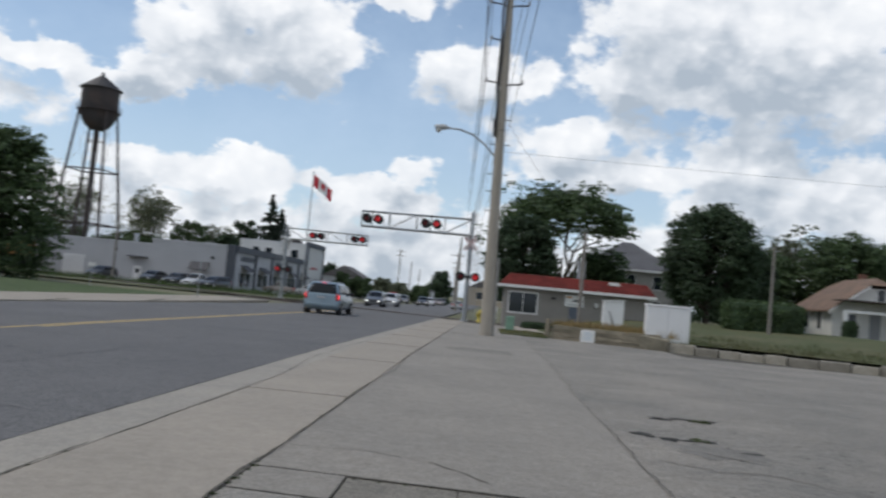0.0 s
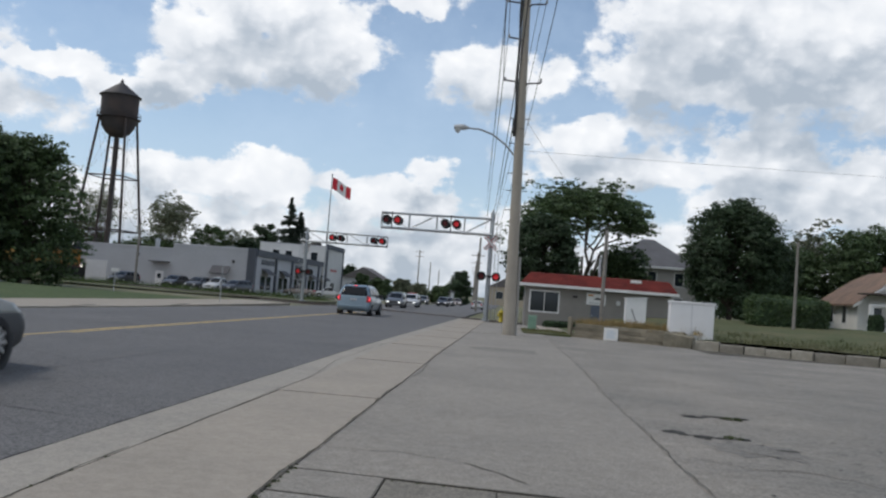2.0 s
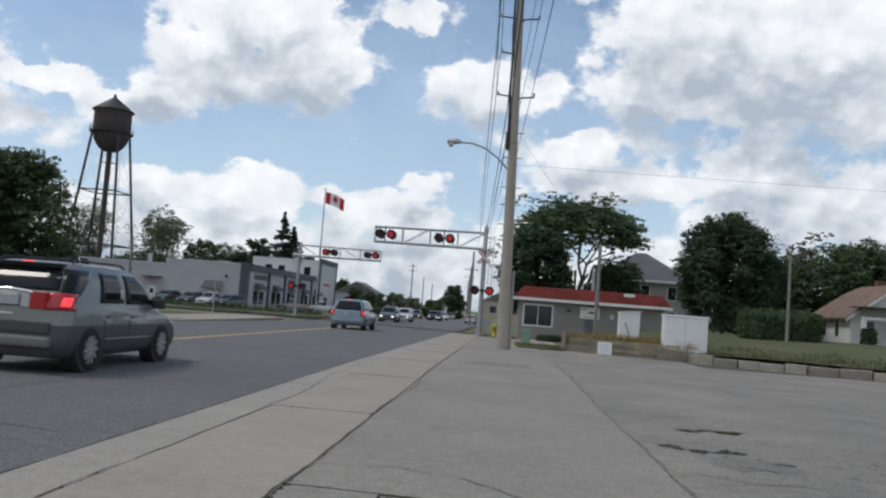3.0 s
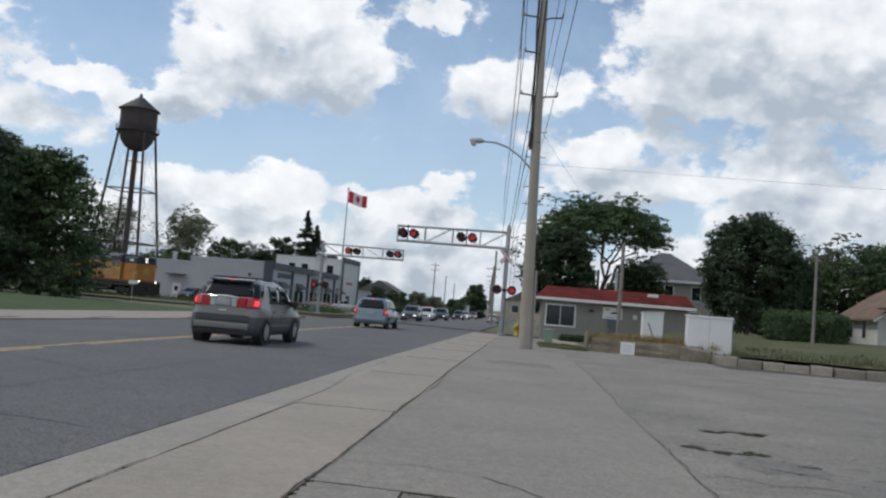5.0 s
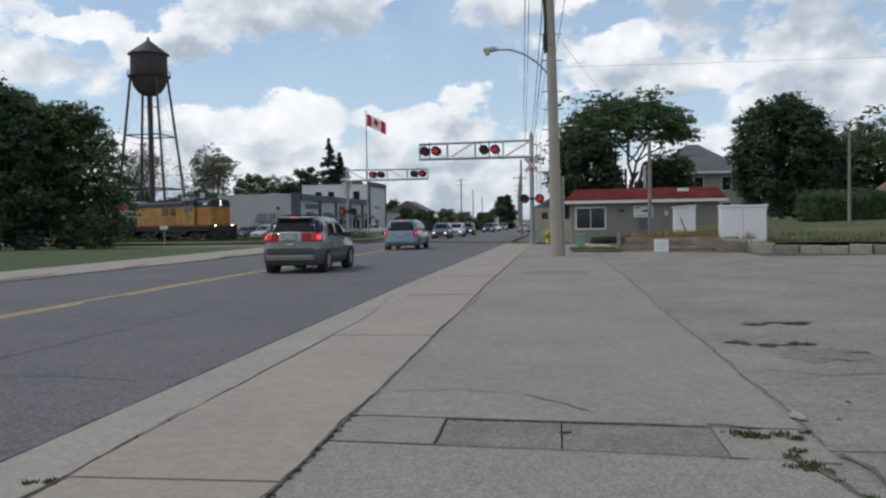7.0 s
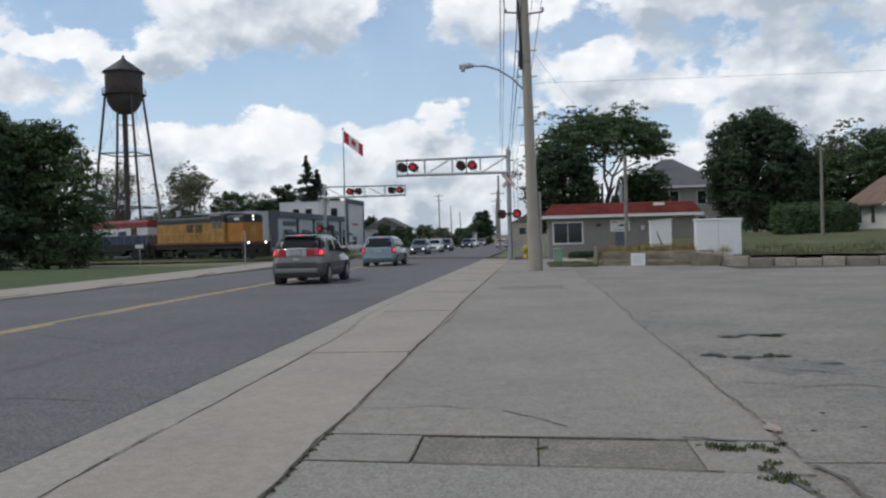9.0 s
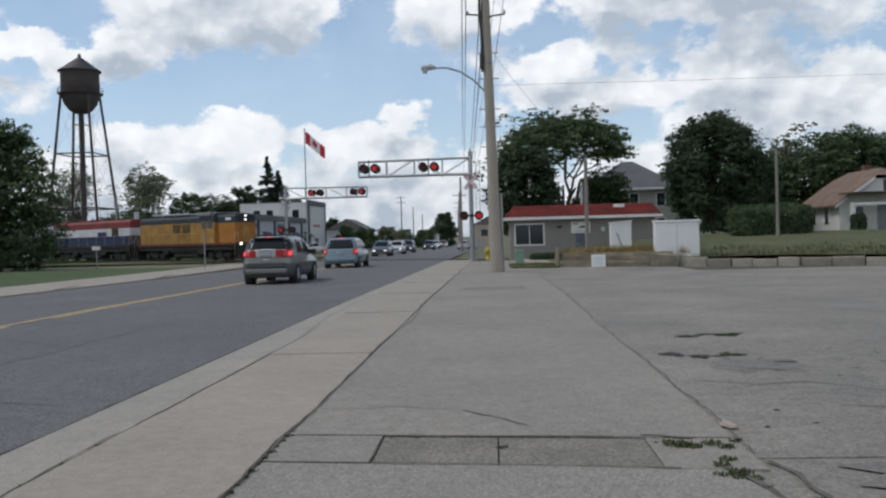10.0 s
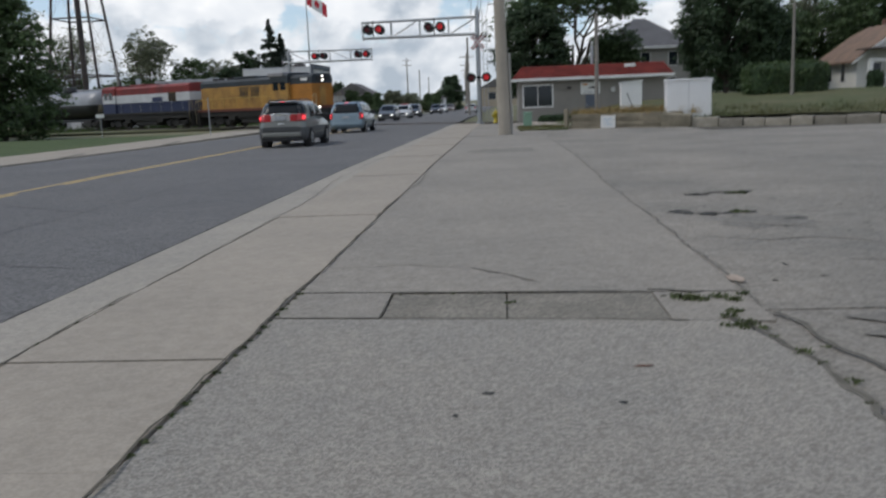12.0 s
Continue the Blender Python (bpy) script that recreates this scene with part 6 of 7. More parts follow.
def locomotive(label, scheme):
    """A four-axle diesel locomotive, 17.2 m over the couplers; its nose is at x = 0 and it runs along +x."""
    ob = thing("locomotive", (0, 0, 0), label, "locomotive", "train")
    BOG = mat("greasy_black_steel", (0.028, 0.026, 0.025))
    Y1 = mat("worn_yellow_paint", (0.46, 0.26, 0.065), 0.75, 0, 0.5, 0.9, 0.1, 8, (0.27, 0.15, 0.05))
    G1 = mat("dark_blue_grey_roof", (0.035, 0.045, 0.055), 0.7, 0, 0.3, 1)
    R1 = mat("engine_red", (0.25, 0.028, 0.026), 0.65, 0, 0.3, 0.8, color2=(0.15, 0.026, 0.026))
    W1 = mat("engine_white", (0.62, 0.64, 0.67), 0.6, 0, 0.2, 0.8)
    B1 = mat("engine_blue", (0.02, 0.032, 0.095), 0.6, 0, 0.25, 0.8)
    L = 17.2
    yellow = scheme == "yellow"
    # frame, deck, skirt line
    part("frame", boxed(-L + 0.5, -0.5, -1.4, 1.4, 1.05, 1.5, bevel=0.03), BOG, ob)
    part("sill_stripe", boxed(-L + 0.5, -0.5, -1.5, 1.5, 1.5, 1.72), mat("sill_red", (0.15, 0.045, 0.032), 0.7, 0, 0.3, 2) if yellow else BOG, ob)
    part("fuel_tank", boxed(-10.6, -6.6, -1.25, 1.25, 0.35, 1.05, bevel=0.15), BOG, ob)
    for s in (-1, 1):
        bm = bmesh.new()
        tube(bm, (-10.9, s * 1.15, 0.95), (-6.3, s * 1.15, 0.95), 0.2, 0.2, 12)
        part("air_reservoir", bm, BOG, ob)
        for xa in (-5.9, -L + 5.5):
            part("side_box", boxed(xa - 0.5, xa + 0.4, s * 1.2 - 0.2, s * 1.2 + 0.2, 0.7, 1.1, bevel=0.03), BOG, ob)
    bogie(ob, -3.4), bogie(ob, -L + 3.4)

    def hood(x0, x1, hw, z0, z1, name, bands):
        """A long body with rounded roof shoulders, in horizontal colour bands."""
        for (a, b, m) in bands:
            bm = bmesh.new()
            top = b >= z1 - 0.01
            if top:
                p = [(-hw, a), (hw, a), (hw, b - 0.28), (hw * 0.82, b - 0.06), (hw * 0.4, b), (-hw * 0.4, b), (-hw * 0.82, b - 0.06), (-hw, b - 0.28)]
            else:
                p = [(-hw, a), (hw, a), (hw, b), (-hw, b)]
            va, vb = [bm.verts.new((x0, y, z)) for y, z in p], [bm.verts.new((x1, y, z)) for y, z in p]
            bm.faces.new(va[::-1]), bm.faces.new(vb)
            for i in range(len(p)):
                bm.faces.new((va[i], va[(i + 1) % len(p)], vb[(i + 1) % len(p)], vb[i]))
            bmesh.ops.recalc_face_normals(bm, faces=bm.faces)
            part(name, bm, m, ob)

    if yellow:
        bl, bc, bs = [(1.72, 3.72, Y1), (3.72, 4.42, G1)], [(1.72, 3.72, Y1), (3.72, 4.62, G1)], [(1.72, 3.6, mat("orange_yellow", (0.43, 0.18, 0.03), 0.6, 0, 0.25, 0.9)), (3.6, 4.42, G1)]
        hw, cw = 1.22, 1.5
        hood(-L + 0.9, -5.9, hw, 1.72, 4.42, "long_hood", bl)
        hood(-5.9, -3.7, cw, 1.72, 4.62, "cab", bc)
        hood(-3.7, -0.95, hw, 1.72, 4.42, "short_hood", bs)
        cab = (-5.9, -3.7)
        part("roof_hatch", boxed(-6.1, -4.2, -1.55, 1.55, 4.3, 4.66, bevel=0.08), mat("bare_grey_metal", (0.30, 0.29, 0.30), 0.5, 0.3, 0.15, 2), ob, "pale grey cab roof panel")
    else:
        bl = [(1.72, 2.75, B1), (2.75, 3.55, W1), (3.55, 4.45, R1)]
        hw, cw = 1.35, 1.5
        hood(-L + 3.6, -0.7, hw, 1.72, 4.45, "long_hood", bl)
        hood(-L + 1.2, -L + 3.6, cw, 1.72, 4.55, "cab", [(1.72, 2.75, B1), (2.75, 3.55, W1), (3.55, 4.55, R1)])
        cab = (-L + 1.2, -L + 3.6)
        part("stripe_block", boxed(-7.0, -5.2, -hw - 0.012, hw + 0.012, 2.7, 3.2), B1, ob, "dark blue block in the white stripe")
    for s in (-1, 1):
        for k in range(2):
            x0 = cab[0] + 0.3 + 0.95 * k
            part("cab_window", boxed(x0, x0 + 0.7, s * cw - 0.02, s * cw + 0.02, 3.15, 3.85), GLASS_DARK, ob)
        # hood doors and grilles
        xa = -L + (1.2 if yellow else 4.0)
        k = 0
        while xa + 0.8 * k < (-6.4 if yellow else -1.6):
            x0 = xa + 0.8 * k
            bm = boxed(x0 + 0.03, x0 + 0.77, s * hw - 0.015, s * hw + 0.022, 1.85, 3.45 if yellow else 2.68, bevel=0.008)
            part("hood_door", bm, Y1 if yellow else B1, ob)
            k += 1
        for x0 in ((-10.6, -9.0) if yellow else (-4.2,)):
            g = part("grille", boxed(x0, x0 + 1.3, s * hw - 0.01, s * hw + 0.03, 2.65, 3.6), mat("dirty_grille", (0.17, 0.12, 0.05) if yellow else (0.1, 0.1, 0.12), 0.8, 0.2, 0.3, 3), ob)
            for j in range(8):
                part("slat", boxed(x0 + 0.03, x0 + 1.27, s * (hw + 0.03) - 0.008, s * (hw + 0.03) + 0.008, 2.69 + j * 0.11, 2.74 + j * 0.11), DARKMETAL, g)
        # handrails
        bm = bmesh.new()
        tube(bm, (-L + 0.9, s * 1.46, 2.7), (cab[0] if yellow else -0.8, s * 1.46, 2.7), 0.02, 0.02, 6)
        xx = -L + 1.0
        while xx < (cab[0] if yellow else -0.9):
            tube(bm, (xx, s * 1.46, 1.7), (xx, s * 1.46, 2.7), 0.018, 0.018, 6)
            xx += 1.8
        part("handrail", bm, mat("handrail_yellow", (0.6, 0.42, 0.1), 0.6, 0, 0.2, 3) if yellow else GALV, ob)
        for xe in (-0.45, -L + 0.45):
            bm = bmesh.new()
            for j in range(4):
                box(bm, xe - 0.28, xe + 0.28, s * 1.42 - 0.16, s * 1.42 + 0.12, 0.3 + 0.36 * j, 0.34 + 0.36 * j)
            for d in (-0.28, 0.28):
                box(bm, xe + d - 0.02, xe + d + 0.02, s * 1.42 - 0.16, s * 1.42 + 0.12, 0.3, 1.7)
            part("steps", bm, BOG, ob)
            bm = bmesh.new()
            for d in (-0.26, 0.26):
                polytube(bm, [(xe + d, s * 1.5, 0.5), (xe + d, s * 1.5, 2.3), (xe + d * 0.4, s * 1.4, 2.75)], 0.022, 6)
            part("grab_iron", bm, mat("grab_iron_pale", (0.6, 0.5, 0.3), 0.6, 0, 0.2, 3), ob)
        bm = bmesh.new()
        for j in range(3):
            tube(bm, (-6.9 - j * 1.5, s * 0.5, 4.4), (-6.9 - j * 1.5, s * 0.5, 4.58), 0.16, 0.16, 10)
        if s > 0:
            part("exhaust_stack", bm, DARKMETAL, ob)
        else:
            bm.free()
    for x0 in (-L + 2.2, -L + 4.3):
        bm = bmesh.new()
        tube(bm, (x0, 0, 4.4), (x0, 0, 4.6), 0.6, 0.6, 20)
        part("radiator_fan", bm, DARKMETAL, ob)
    part("dynamic_brake_hump", boxed(-11.5, -8.6, -1.0, 1.0, 4.38, 4.6, bevel=0.08), G1 if yellow else R1, ob)
    # pilot, couplers
    for xe, d in ((-0.42, 1), (-L + 0.42, -1)):
        part("pilot", boxed(xe - 0.1, xe + 0.1, -1.45, 1.45, 0.2, 1.5, bevel=0.02), BOG, ob)
        bm = bmesh.new()
        box(bm, min(xe, xe + d * 0.55), max(xe, xe + d * 0.55), -0.16, 0.16, 0.75, 1.0, 0.04)
        part("coupler", bm, DARKMETAL, ob)
    if yellow:
        HEAD = mat("headlight_glow", (1.0, 0.97, 0.88), 0.3, 0, 0, emit=3.5)
        part("number_board", boxed(-0.99, -0.9, -0.75, 0.75, 3.85, 4.2, bevel=0.02), BLACK, ob, "dark panel with number bars")
        for s in (-1, 1):
            part("number_bar", boxed(-2.3, -1.5, s * hw - 0.01, s * hw + 0.02, 3.85, 4.08), WHITE, ob)
            bm = bmesh.new()
            tube(bm, (-0.9, 0.0, 4.05 + 0.17 * s), (-0.84, 0.0, 4.05 + 0.17 * s), 0.075, 0.075, 14)
            part("headlight", bm, HEAD, ob, "glowing white headlight")
            bm = bmesh.new()
            tube(bm, (-0.36, s * 1.05, 1.62), (-0.28, s * 1.05, 1.62), 0.085, 0.085, 14)
            part("ditch_light", bm, HEAD, ob, "glowing white ditch light")
        part("nose_door", boxed(-0.97, -0.93, -0.35, 0.35, 1.75, 3.4, bevel=0.01), Y1, ob)
    return ob


def tank_car():
    ob = thing("tank_car", (0, 0, 0), "grey cylindrical railway tank car with black underframe", "tank car", "train")
    T = mat("tank_grey", (0.30, 0.31, 0.33), 0.45, 0.2, 0.2, 0.6)
    K = mat("tank_black", (0.03, 0.03, 0.033), 0.5, 0.1, 0.2, 0.8)
    L = 16.0
    bm = bmesh.new()
    n = 28
    rings = []
    for x, r in ((-L + 0.7, 0.05), (-L + 0.75, 0.7), (-L + 1.0, 1.2), (-L + 1.4, 1.5), (-L + 1.9, 1.55), (-1.9, 1.55), (-1.4, 1.5), (-1.0, 1.2), (-0.75, 0.7), (-0.7, 0.05)):
        rings.append([bm.verts.new((x, r * math.cos(6.2832 * i / n), 2.75 + r * math.sin(6.2832 * i / n))) for i in range(n)])
    for a, b in zip(rings, rings[1:]):
        for i in range(n):
            f = bm.faces.new((a[i], a[(i + 1) % n], b[(i + 1) % n], b[i]))
            f.smooth = True
            f.material_index = 0 if math.sin(6.2832 * (i + 0.5) / n) > 0.05 else 1
    bmesh.ops.recalc_face_normals(bm, faces=bm.faces)
    part("tank", bm, [T, K], ob)
    bm = bmesh.new()
    lathe(bm, [(0.75, 4.2), (0.75, 4.7), (0.6, 4.85), (0.0, 4.88)], 18, 0, (-L / 2, 0, 0))
    part("dome", bm, K, ob)
    bm = bmesh.new()
    box(bm, -L / 2 - 1.4, -L / 2 + 1.4, -0.9, 0.9, 4.26, 4.3)
    for s in (-1, 1):
        tube(bm, (-L / 2 - 1.4, s * 0.9, 5.0), (-L / 2 + 1.4, s * 0.9, 5.0), 0.025, 0.025, 6)
        for d in (-1.4, 0, 1.4):
            tube(bm, (-L / 2 + d, s * 0.9, 4.28), (-L / 2 + d, s * 0.9, 5.0), 0.025, 0.025, 6)
    part("top_platform", bm, DARKMETAL, ob)
    part("underframe", boxed(-L + 0.3, -0.3, -0.7, 0.7, 0.9, 1.2), K, ob)
    for xe in (-0.3, -L + 0.3):
        part("end_platform", boxed(xe - 0.5, xe + 0.5, -1.4, 1.4, 1.1, 1.22), K, ob)
        bm = bmesh.new()
        for s in (-1, 1):
            polytube(bm, [(xe, s * 1.38, 0.5), (xe, s * 1.38, 2.3)], 0.025, 6)
        tube(bm, (xe, -1.38, 2.3), (xe, 1.38, 2.3), 0.025, 0.025, 6)
        part("end_rail", bm, DARKMETAL, ob)
        part("coupler", boxed(xe - 0.35, xe + 0.35, -0.15, 0.15, 0.75, 1.0, bevel=0.03), DARKMETAL, ob)
    bogie(ob, -2.6), bogie(ob, -L + 2.6)
    return ob


# ---- road vehicles ----
def car(label, paint, L, W, H, belt, nose, cowl, rear_lean, roof_front, clad=None, kind="van", tail=True, brake=True, front=False, bed=0.0, wheel_r=0.35, name="car", group="cars", tall_lights=False, detail=True, shape="", bumper=None):
    """A motor car that heads along +y, its tail at y = 0. belt: window line's height; nose: bonnet's length; cowl: foot of the windscreen;
    rear_lean: how far the back window leans; roof_front: where the roof starts to fall; bed: a pickup's open bed."""
    ob = thing(name, (0, 0, 0), label, "car" if not bed else "pickup truck", group)
    hw = W / 2
    z0 = 0.24
    sh = belt
    y0, y1 = (0.1 if not bed else bed), cowl
    t0, t1 = y0 + rear_lean, roof_front
    wb, wt = hw * 0.93, hw * 0.76
    ln = y1 - y0
    # plan outlines, level by level: height, half width, tail, nose, corner radius
    levels = [(z0, hw * 0.90, 0.14, L - 0.22, 0.22), (z0 + 0.10, hw * 0.97, 0.03, L - 0.06, 0.28), (0.52, hw, 0.0, L, 0.34), (0.64, hw, 0.02, L - 0.02, 0.36), (sh - 0.32, hw * 0.995, 0.03, L - 0.09, 0.38),
              (sh - 0.19, hw * 0.985, 0.04, L - 0.26, 0.40), (sh - 0.10, hw * 0.975, 0.05, L - 0.75, 0.40), (sh - 0.02, hw * 0.95, 0.06, cowl + 0.10, 0.34), (sh + 0.03, wb, y0, cowl - 0.06, 0.26)]
    for k, bow in ((0.35, 0.03), (0.7, 0.035), (1.0, 0.0)):
        levels.append((sh + 0.03 + (H - 0.13 - sh) * k, wb + (wt - wb) * k + bow, y0 + (t0 - y0) * k - bow, cowl - 0.06 + (t1 - cowl + 0.06) * k + bow, 0.24))
    levels += [(H - 0.05, wt * 0.94, t0 + 0.06, t1 - 0.12, 0.24), (H - 0.015, wt * 0.80, t0 + 0.2, t1 - 0.34, 0.22), (H, wt * 0.55, t0 + 0.42, t1 - 0.6, 0.2)]

    def level(z):
        for a, b in zip(levels, levels[1:]):
            if z <= b[0]:
                k = max(0.0, (z - a[0]) / (b[0] - a[0]))
                return [p + (q - p) * k for p, q in zip(a[1:], b[1:])]
        return list(levels[-1][1:])

    def skin(sv, z, off=0.0):
        """A point of the body: sv metres from the tail's middle round the right (+) or left (-) flank."""
        w, ya, yb, rc = level(z)
        s, m = (1 if sv >= 0 else -1), abs(sv)
        if m <= w - rc:
            return Vector((s * m, ya - off, z))
        m -= w - rc
        if m <= rc * math.pi / 2:
            a = m / rc
            return Vector((s * (w - rc + (rc + off) * math.sin(a)), ya + rc - (rc + off) * math.cos(a), z))
        return Vector((s * (w + off), ya + rc + m - rc * math.pi / 2, z))

    def flank(y, z):
        """The way round the tail to the place y metres along the flank."""
        w, ya, yb, rc = level(z)
        return w - rc + rc * math.pi / 2 + y - ya - rc

    bm = bmesh.new()
    rings = []
    for z, w, ya, yb, rc in levels:
        ring = []
        for cx, cy, a0 in ((w - rc, ya + rc, -90), (w - rc, yb - rc, 0), (-w + rc, yb - rc, 90), (-w + rc, ya + rc, 180)):
            for k in range(6):
                a = radians(a0 + 18 * k)
                ring.append(bm.verts.new((cx + rc * math.cos(a), cy + rc * math.sin(a), z)))
        rings.append(ring)
    n = len(rings[0])
    for q, (a, b) in enumerate(zip(rings, rings[1:])):
        for i in range(n):
            fc = bm.faces.new((a[i], a[(i + 1) % n], b[(i + 1) % n], b[i]))
            fc.smooth = True
            # cladding faces, carried higher to take in the road's dark reflection
            fc.material_index = 1 if clad and q < 4 else 0
    bm.faces.new(rings[0][::-1]), bm.faces.new(rings[-1])
    body = part("body", bm, [paint, clad or paint], ob)

    def patch(fn, name, m, f, label="", nu=10, nv=6, off=0.009):
        """A pane or lens that follows the body: fn(u, v, off) gives its points."""
        bm = bmesh.new()
        g = [[bm.verts.new(fn(i / nu, k / nv, off)) for i in range(nu + 1)] for k in range(nv + 1)]
        for k in range(nv):
            for i in range(nu):
                bm.faces.new((g[k][i], g[k][i + 1], g[k + 1][i + 1], g[k + 1][i])).smooth = True
        rim = [g[0][i] for i in range(nu + 1)] + [g[k][nu] for k in range(1, nv + 1)] + [g[nv][i] for i in range(nu - 1, -1, -1)] + [g[k][0] for k in range(nv - 1, 0, -1)]
        uv = [(i / nu, 0) for i in range(nu + 1)] + [(1, k / nv) for k in range(1, nv + 1)] + [(i / nu, 1) for i in range(nu - 1, -1, -1)] + [(0, k / nv) for k in range(nv - 1, 0, -1)]
        low = [bm.verts.new(fn(u, v, -0.02)) for u, v in uv]
        for i in range(len(rim)):
            k = (i + 1) % len(rim)
            bm.faces.new((low[i], low[k], rim[k], rim[i]))
        bmesh.ops.recalc_face_normals(bm, faces=bm.faces)
        return part(name, bm, m, f, label)

    G = mat("car_glass", (0.012, 0.014, 0.017), 0.05, 0, 0.0, spec=0.2)
    za, zb = sh + 0.035, H - 0.115
    zt = za + (0.17 if shape == "suv" else 0.02)
    Z = lambda v: za + (zb - za) * v

    def tail_pane(u, v, off):
        z = zt + (zb - zt) * v
        w, ya, yb, rc = level(z)
        return skin((2 * u - 1) * (w - rc * 0.55), z, off)

    def front_pane(u, v, off):
        w, ya, yb, rc = level(Z(v))
        x = (2 * u - 1) * (w - 0.06)
        over = max(0.0, abs(x) - (w - rc))
        return Vector((x, yb - rc + math.sqrt(max(0.0, rc * rc - over * over)) + off, Z(v)))

    patch(tail_pane, "rear_window", G, body)
    patch(front_pane, "windscreen", G, body)

    def side_pane(s, a, b, lean_a=0.0, lean_b=0.0, z1=0.0, z2=1.0):
        def fn(u, v, off):
            v = z1 + (z2 - z1) * v
            w, ya, yb, rc = level(Z(v))
            ba, bb = level(Z(0))[1:3]
            k = lambda q: ba + (bb - ba) * q
            y = (k(a) + lean_a * v) * (1 - u) + min(k(b) + lean_b * v, yb - 0.12) * u
            return skin(s * flank(y, Z(v)), Z(v), off)
        return patch(fn, "side_window", G, body, nu=6)

    for s in (-1, 1):
        if shape == "suv":
            # the quarter glass wraps into the back window
            def wrap(u, v, off, s=s):
                z = zt - 0.06 + (zb - zt + 0.06) * v
                w, ya, yb, rc = level(z)
                m0 = w - rc * 0.5
                m1 = flank(0.60 + 0.55 * v, z)
                return skin(s * (m0 + (m1 - m0) * u), z, off)
            patch(wrap, "quarter_window", G, body)
            side_pane(s, 0.33, 0.58, 0.10, 0.02, 0.02, 0.95), side_pane(s, 0.605, 0.95, 0.02, -0.52, 0.0, 0.95)
        elif shape == "van":
            side_pane(s, 0.07, 0.30, 0.28, 0.03, 0.05, 0.92), side_pane(s, 0.325, 0.58, 0.03, 0.0, 0.03, 0.94), side_pane(s, 0.60, 0.93, 0.0, -0.75, 0.0, 0.94)
        else:
            for a, b in (((0.10, 0.33), (0.36, 0.61), (0.64, 0.93)) if not bed else ((0.12, 0.5), (0.54, 0.9))):
                side_pane(s, a, b, 0.2 if a < 0.2 and not bed else 0.0, -0.5 if b > 0.8 else 0.0, 0.05, 0.92)
    DK = mat("dark_trim_arch_shade", (0.03, 0.03, 0.032), 0.6, 0, 0.2, 4)
    RL = mat("tail_lens_red", (0.42, 0.015, 0.02), 0.2, 0, 0.05, 5, coat=0.5)
    RG = mat("brake_light_glow", (1.0, 0.045, 0.055), 0.3, 0, 0, emit=1.3)
    for s in (-1, 1):
        # seams, handles, mirrors
        if detail:
            for y in ((0.36 * ln + y0, 0.62 * ln + y0) if not bed else (bed + 0.2,)):
                part("door_seam", boxed(min(s * hw * 0.985, s * (hw * 1.003)), max(s * hw * 0.985, s * (hw * 1.003)), y, y + 0.007, z0 + 0.24, sh - 0.24), mat("seam_shadow", (0.07, 0.07, 0.07), 0.7, 0, 0, 2), body)
                part("door_handle", boxed(min(s * hw * 0.98, s * (hw + 0.025)), max(s * hw * 0.98, s * (hw + 0.025)), y + 0.08, y + 0.28, sh - 0.2, sh - 0.16), paint, body)
        part("mirror", boxed(s * (hw * 0.93) - 0.02 if s > 0 else s * (hw + 0.16), s * (hw + 0.16) if s > 0 else s * hw * 0.93 + 0.02, y1 - 0.35, y1 - 0.2, sh - 0.03, sh + 0.15, bevel=0.03), DK, ob)
        # lamps
        if tail:
            zl, zh, ra, rb = (sh - 0.26 + 0.17 * (shape == "suv"), sh + 0.02 + 0.16 * (shape == "suv"), 0.62 * hw, hw + 0.16) if not tall_lights else (sh - 0.30, sh + 0.06, 0.78 * hw, hw + 0.10)

            def lens(u, v, off, a=ra, b=rb, lo=zl, hi=zh, s=s):
                return skin(s * (a + (b - a) * u), lo + (hi - lo) * v, off)

            lm = patch(lens, "tail_light", RL, ob, "red tail light", off=0.016)
            if brake:
                patch(lambda u, v, off, s=s: lens(0.45 + 0.3 * u, 0.25 + 0.5 * v, off), "bulb", RG, lm, "glowing brake light", 4, 3, off=0.022)
        if front:
            lm = part("headlight", boxed(s * hw * 0.66 - 0.17, s * hw * 0.66 + 0.17, L - 0.22, L + 0.012, sh - 0.52, sh - 0.34, bevel=0.03), mat("lamp_glass_clear", (0.5, 0.5, 0.5), 0.1, 0, 0), ob)
            if front == "lit":
                part("bulb", boxed(s * hw * 0.66 - 0.1, s * hw * 0.66 + 0.1, L + 0.01, L + 0.025, sh - 0.48, sh - 0.38), mat("car_headlight_glow", (1.0, 0.98, 0.92), 0.3, 0, 0, emit=1.6), lm, "glowing headlight")
    if front:
        part("grille", boxed(-hw * 0.42, hw * 0.42, L - 0.1, L + 0.008, sh - 0.56, sh - 0.34), DK, ob)
    # bumpers, plate
    part("rear_bumper", boxed(-hw * 0.8, hw * 0.8, -0.05, 0.16, 0.40, 0.58, bevel=0.05), bumper or clad or paint, ob)
    part("front_bumper", boxed(-hw * 0.74, hw * 0.74, L - 0.15, L + 0.05, 0.3, 0.52, bevel=0.05), clad or paint, ob)
    if tail:
        part("number_plate", boxed(-0.2, 0.2, -0.004, 0.2, sh - 0.24 + 0.20 * (shape == "suv"), sh - 0.11 + 0.22 * (shape == "suv")), mat("plate_white", (0.38, 0.4, 0.43), 0.5, 0, 0.1, 6), ob, "pale number plate without figures")
        if brake and not bed:
            part("high_brake_light", boxed(-0.1, 0.1, t0 - 0.05, t0 + 0.0, H - 0.055, H - 0.025, bevel=0.006), RG, ob, "glowing high brake light")
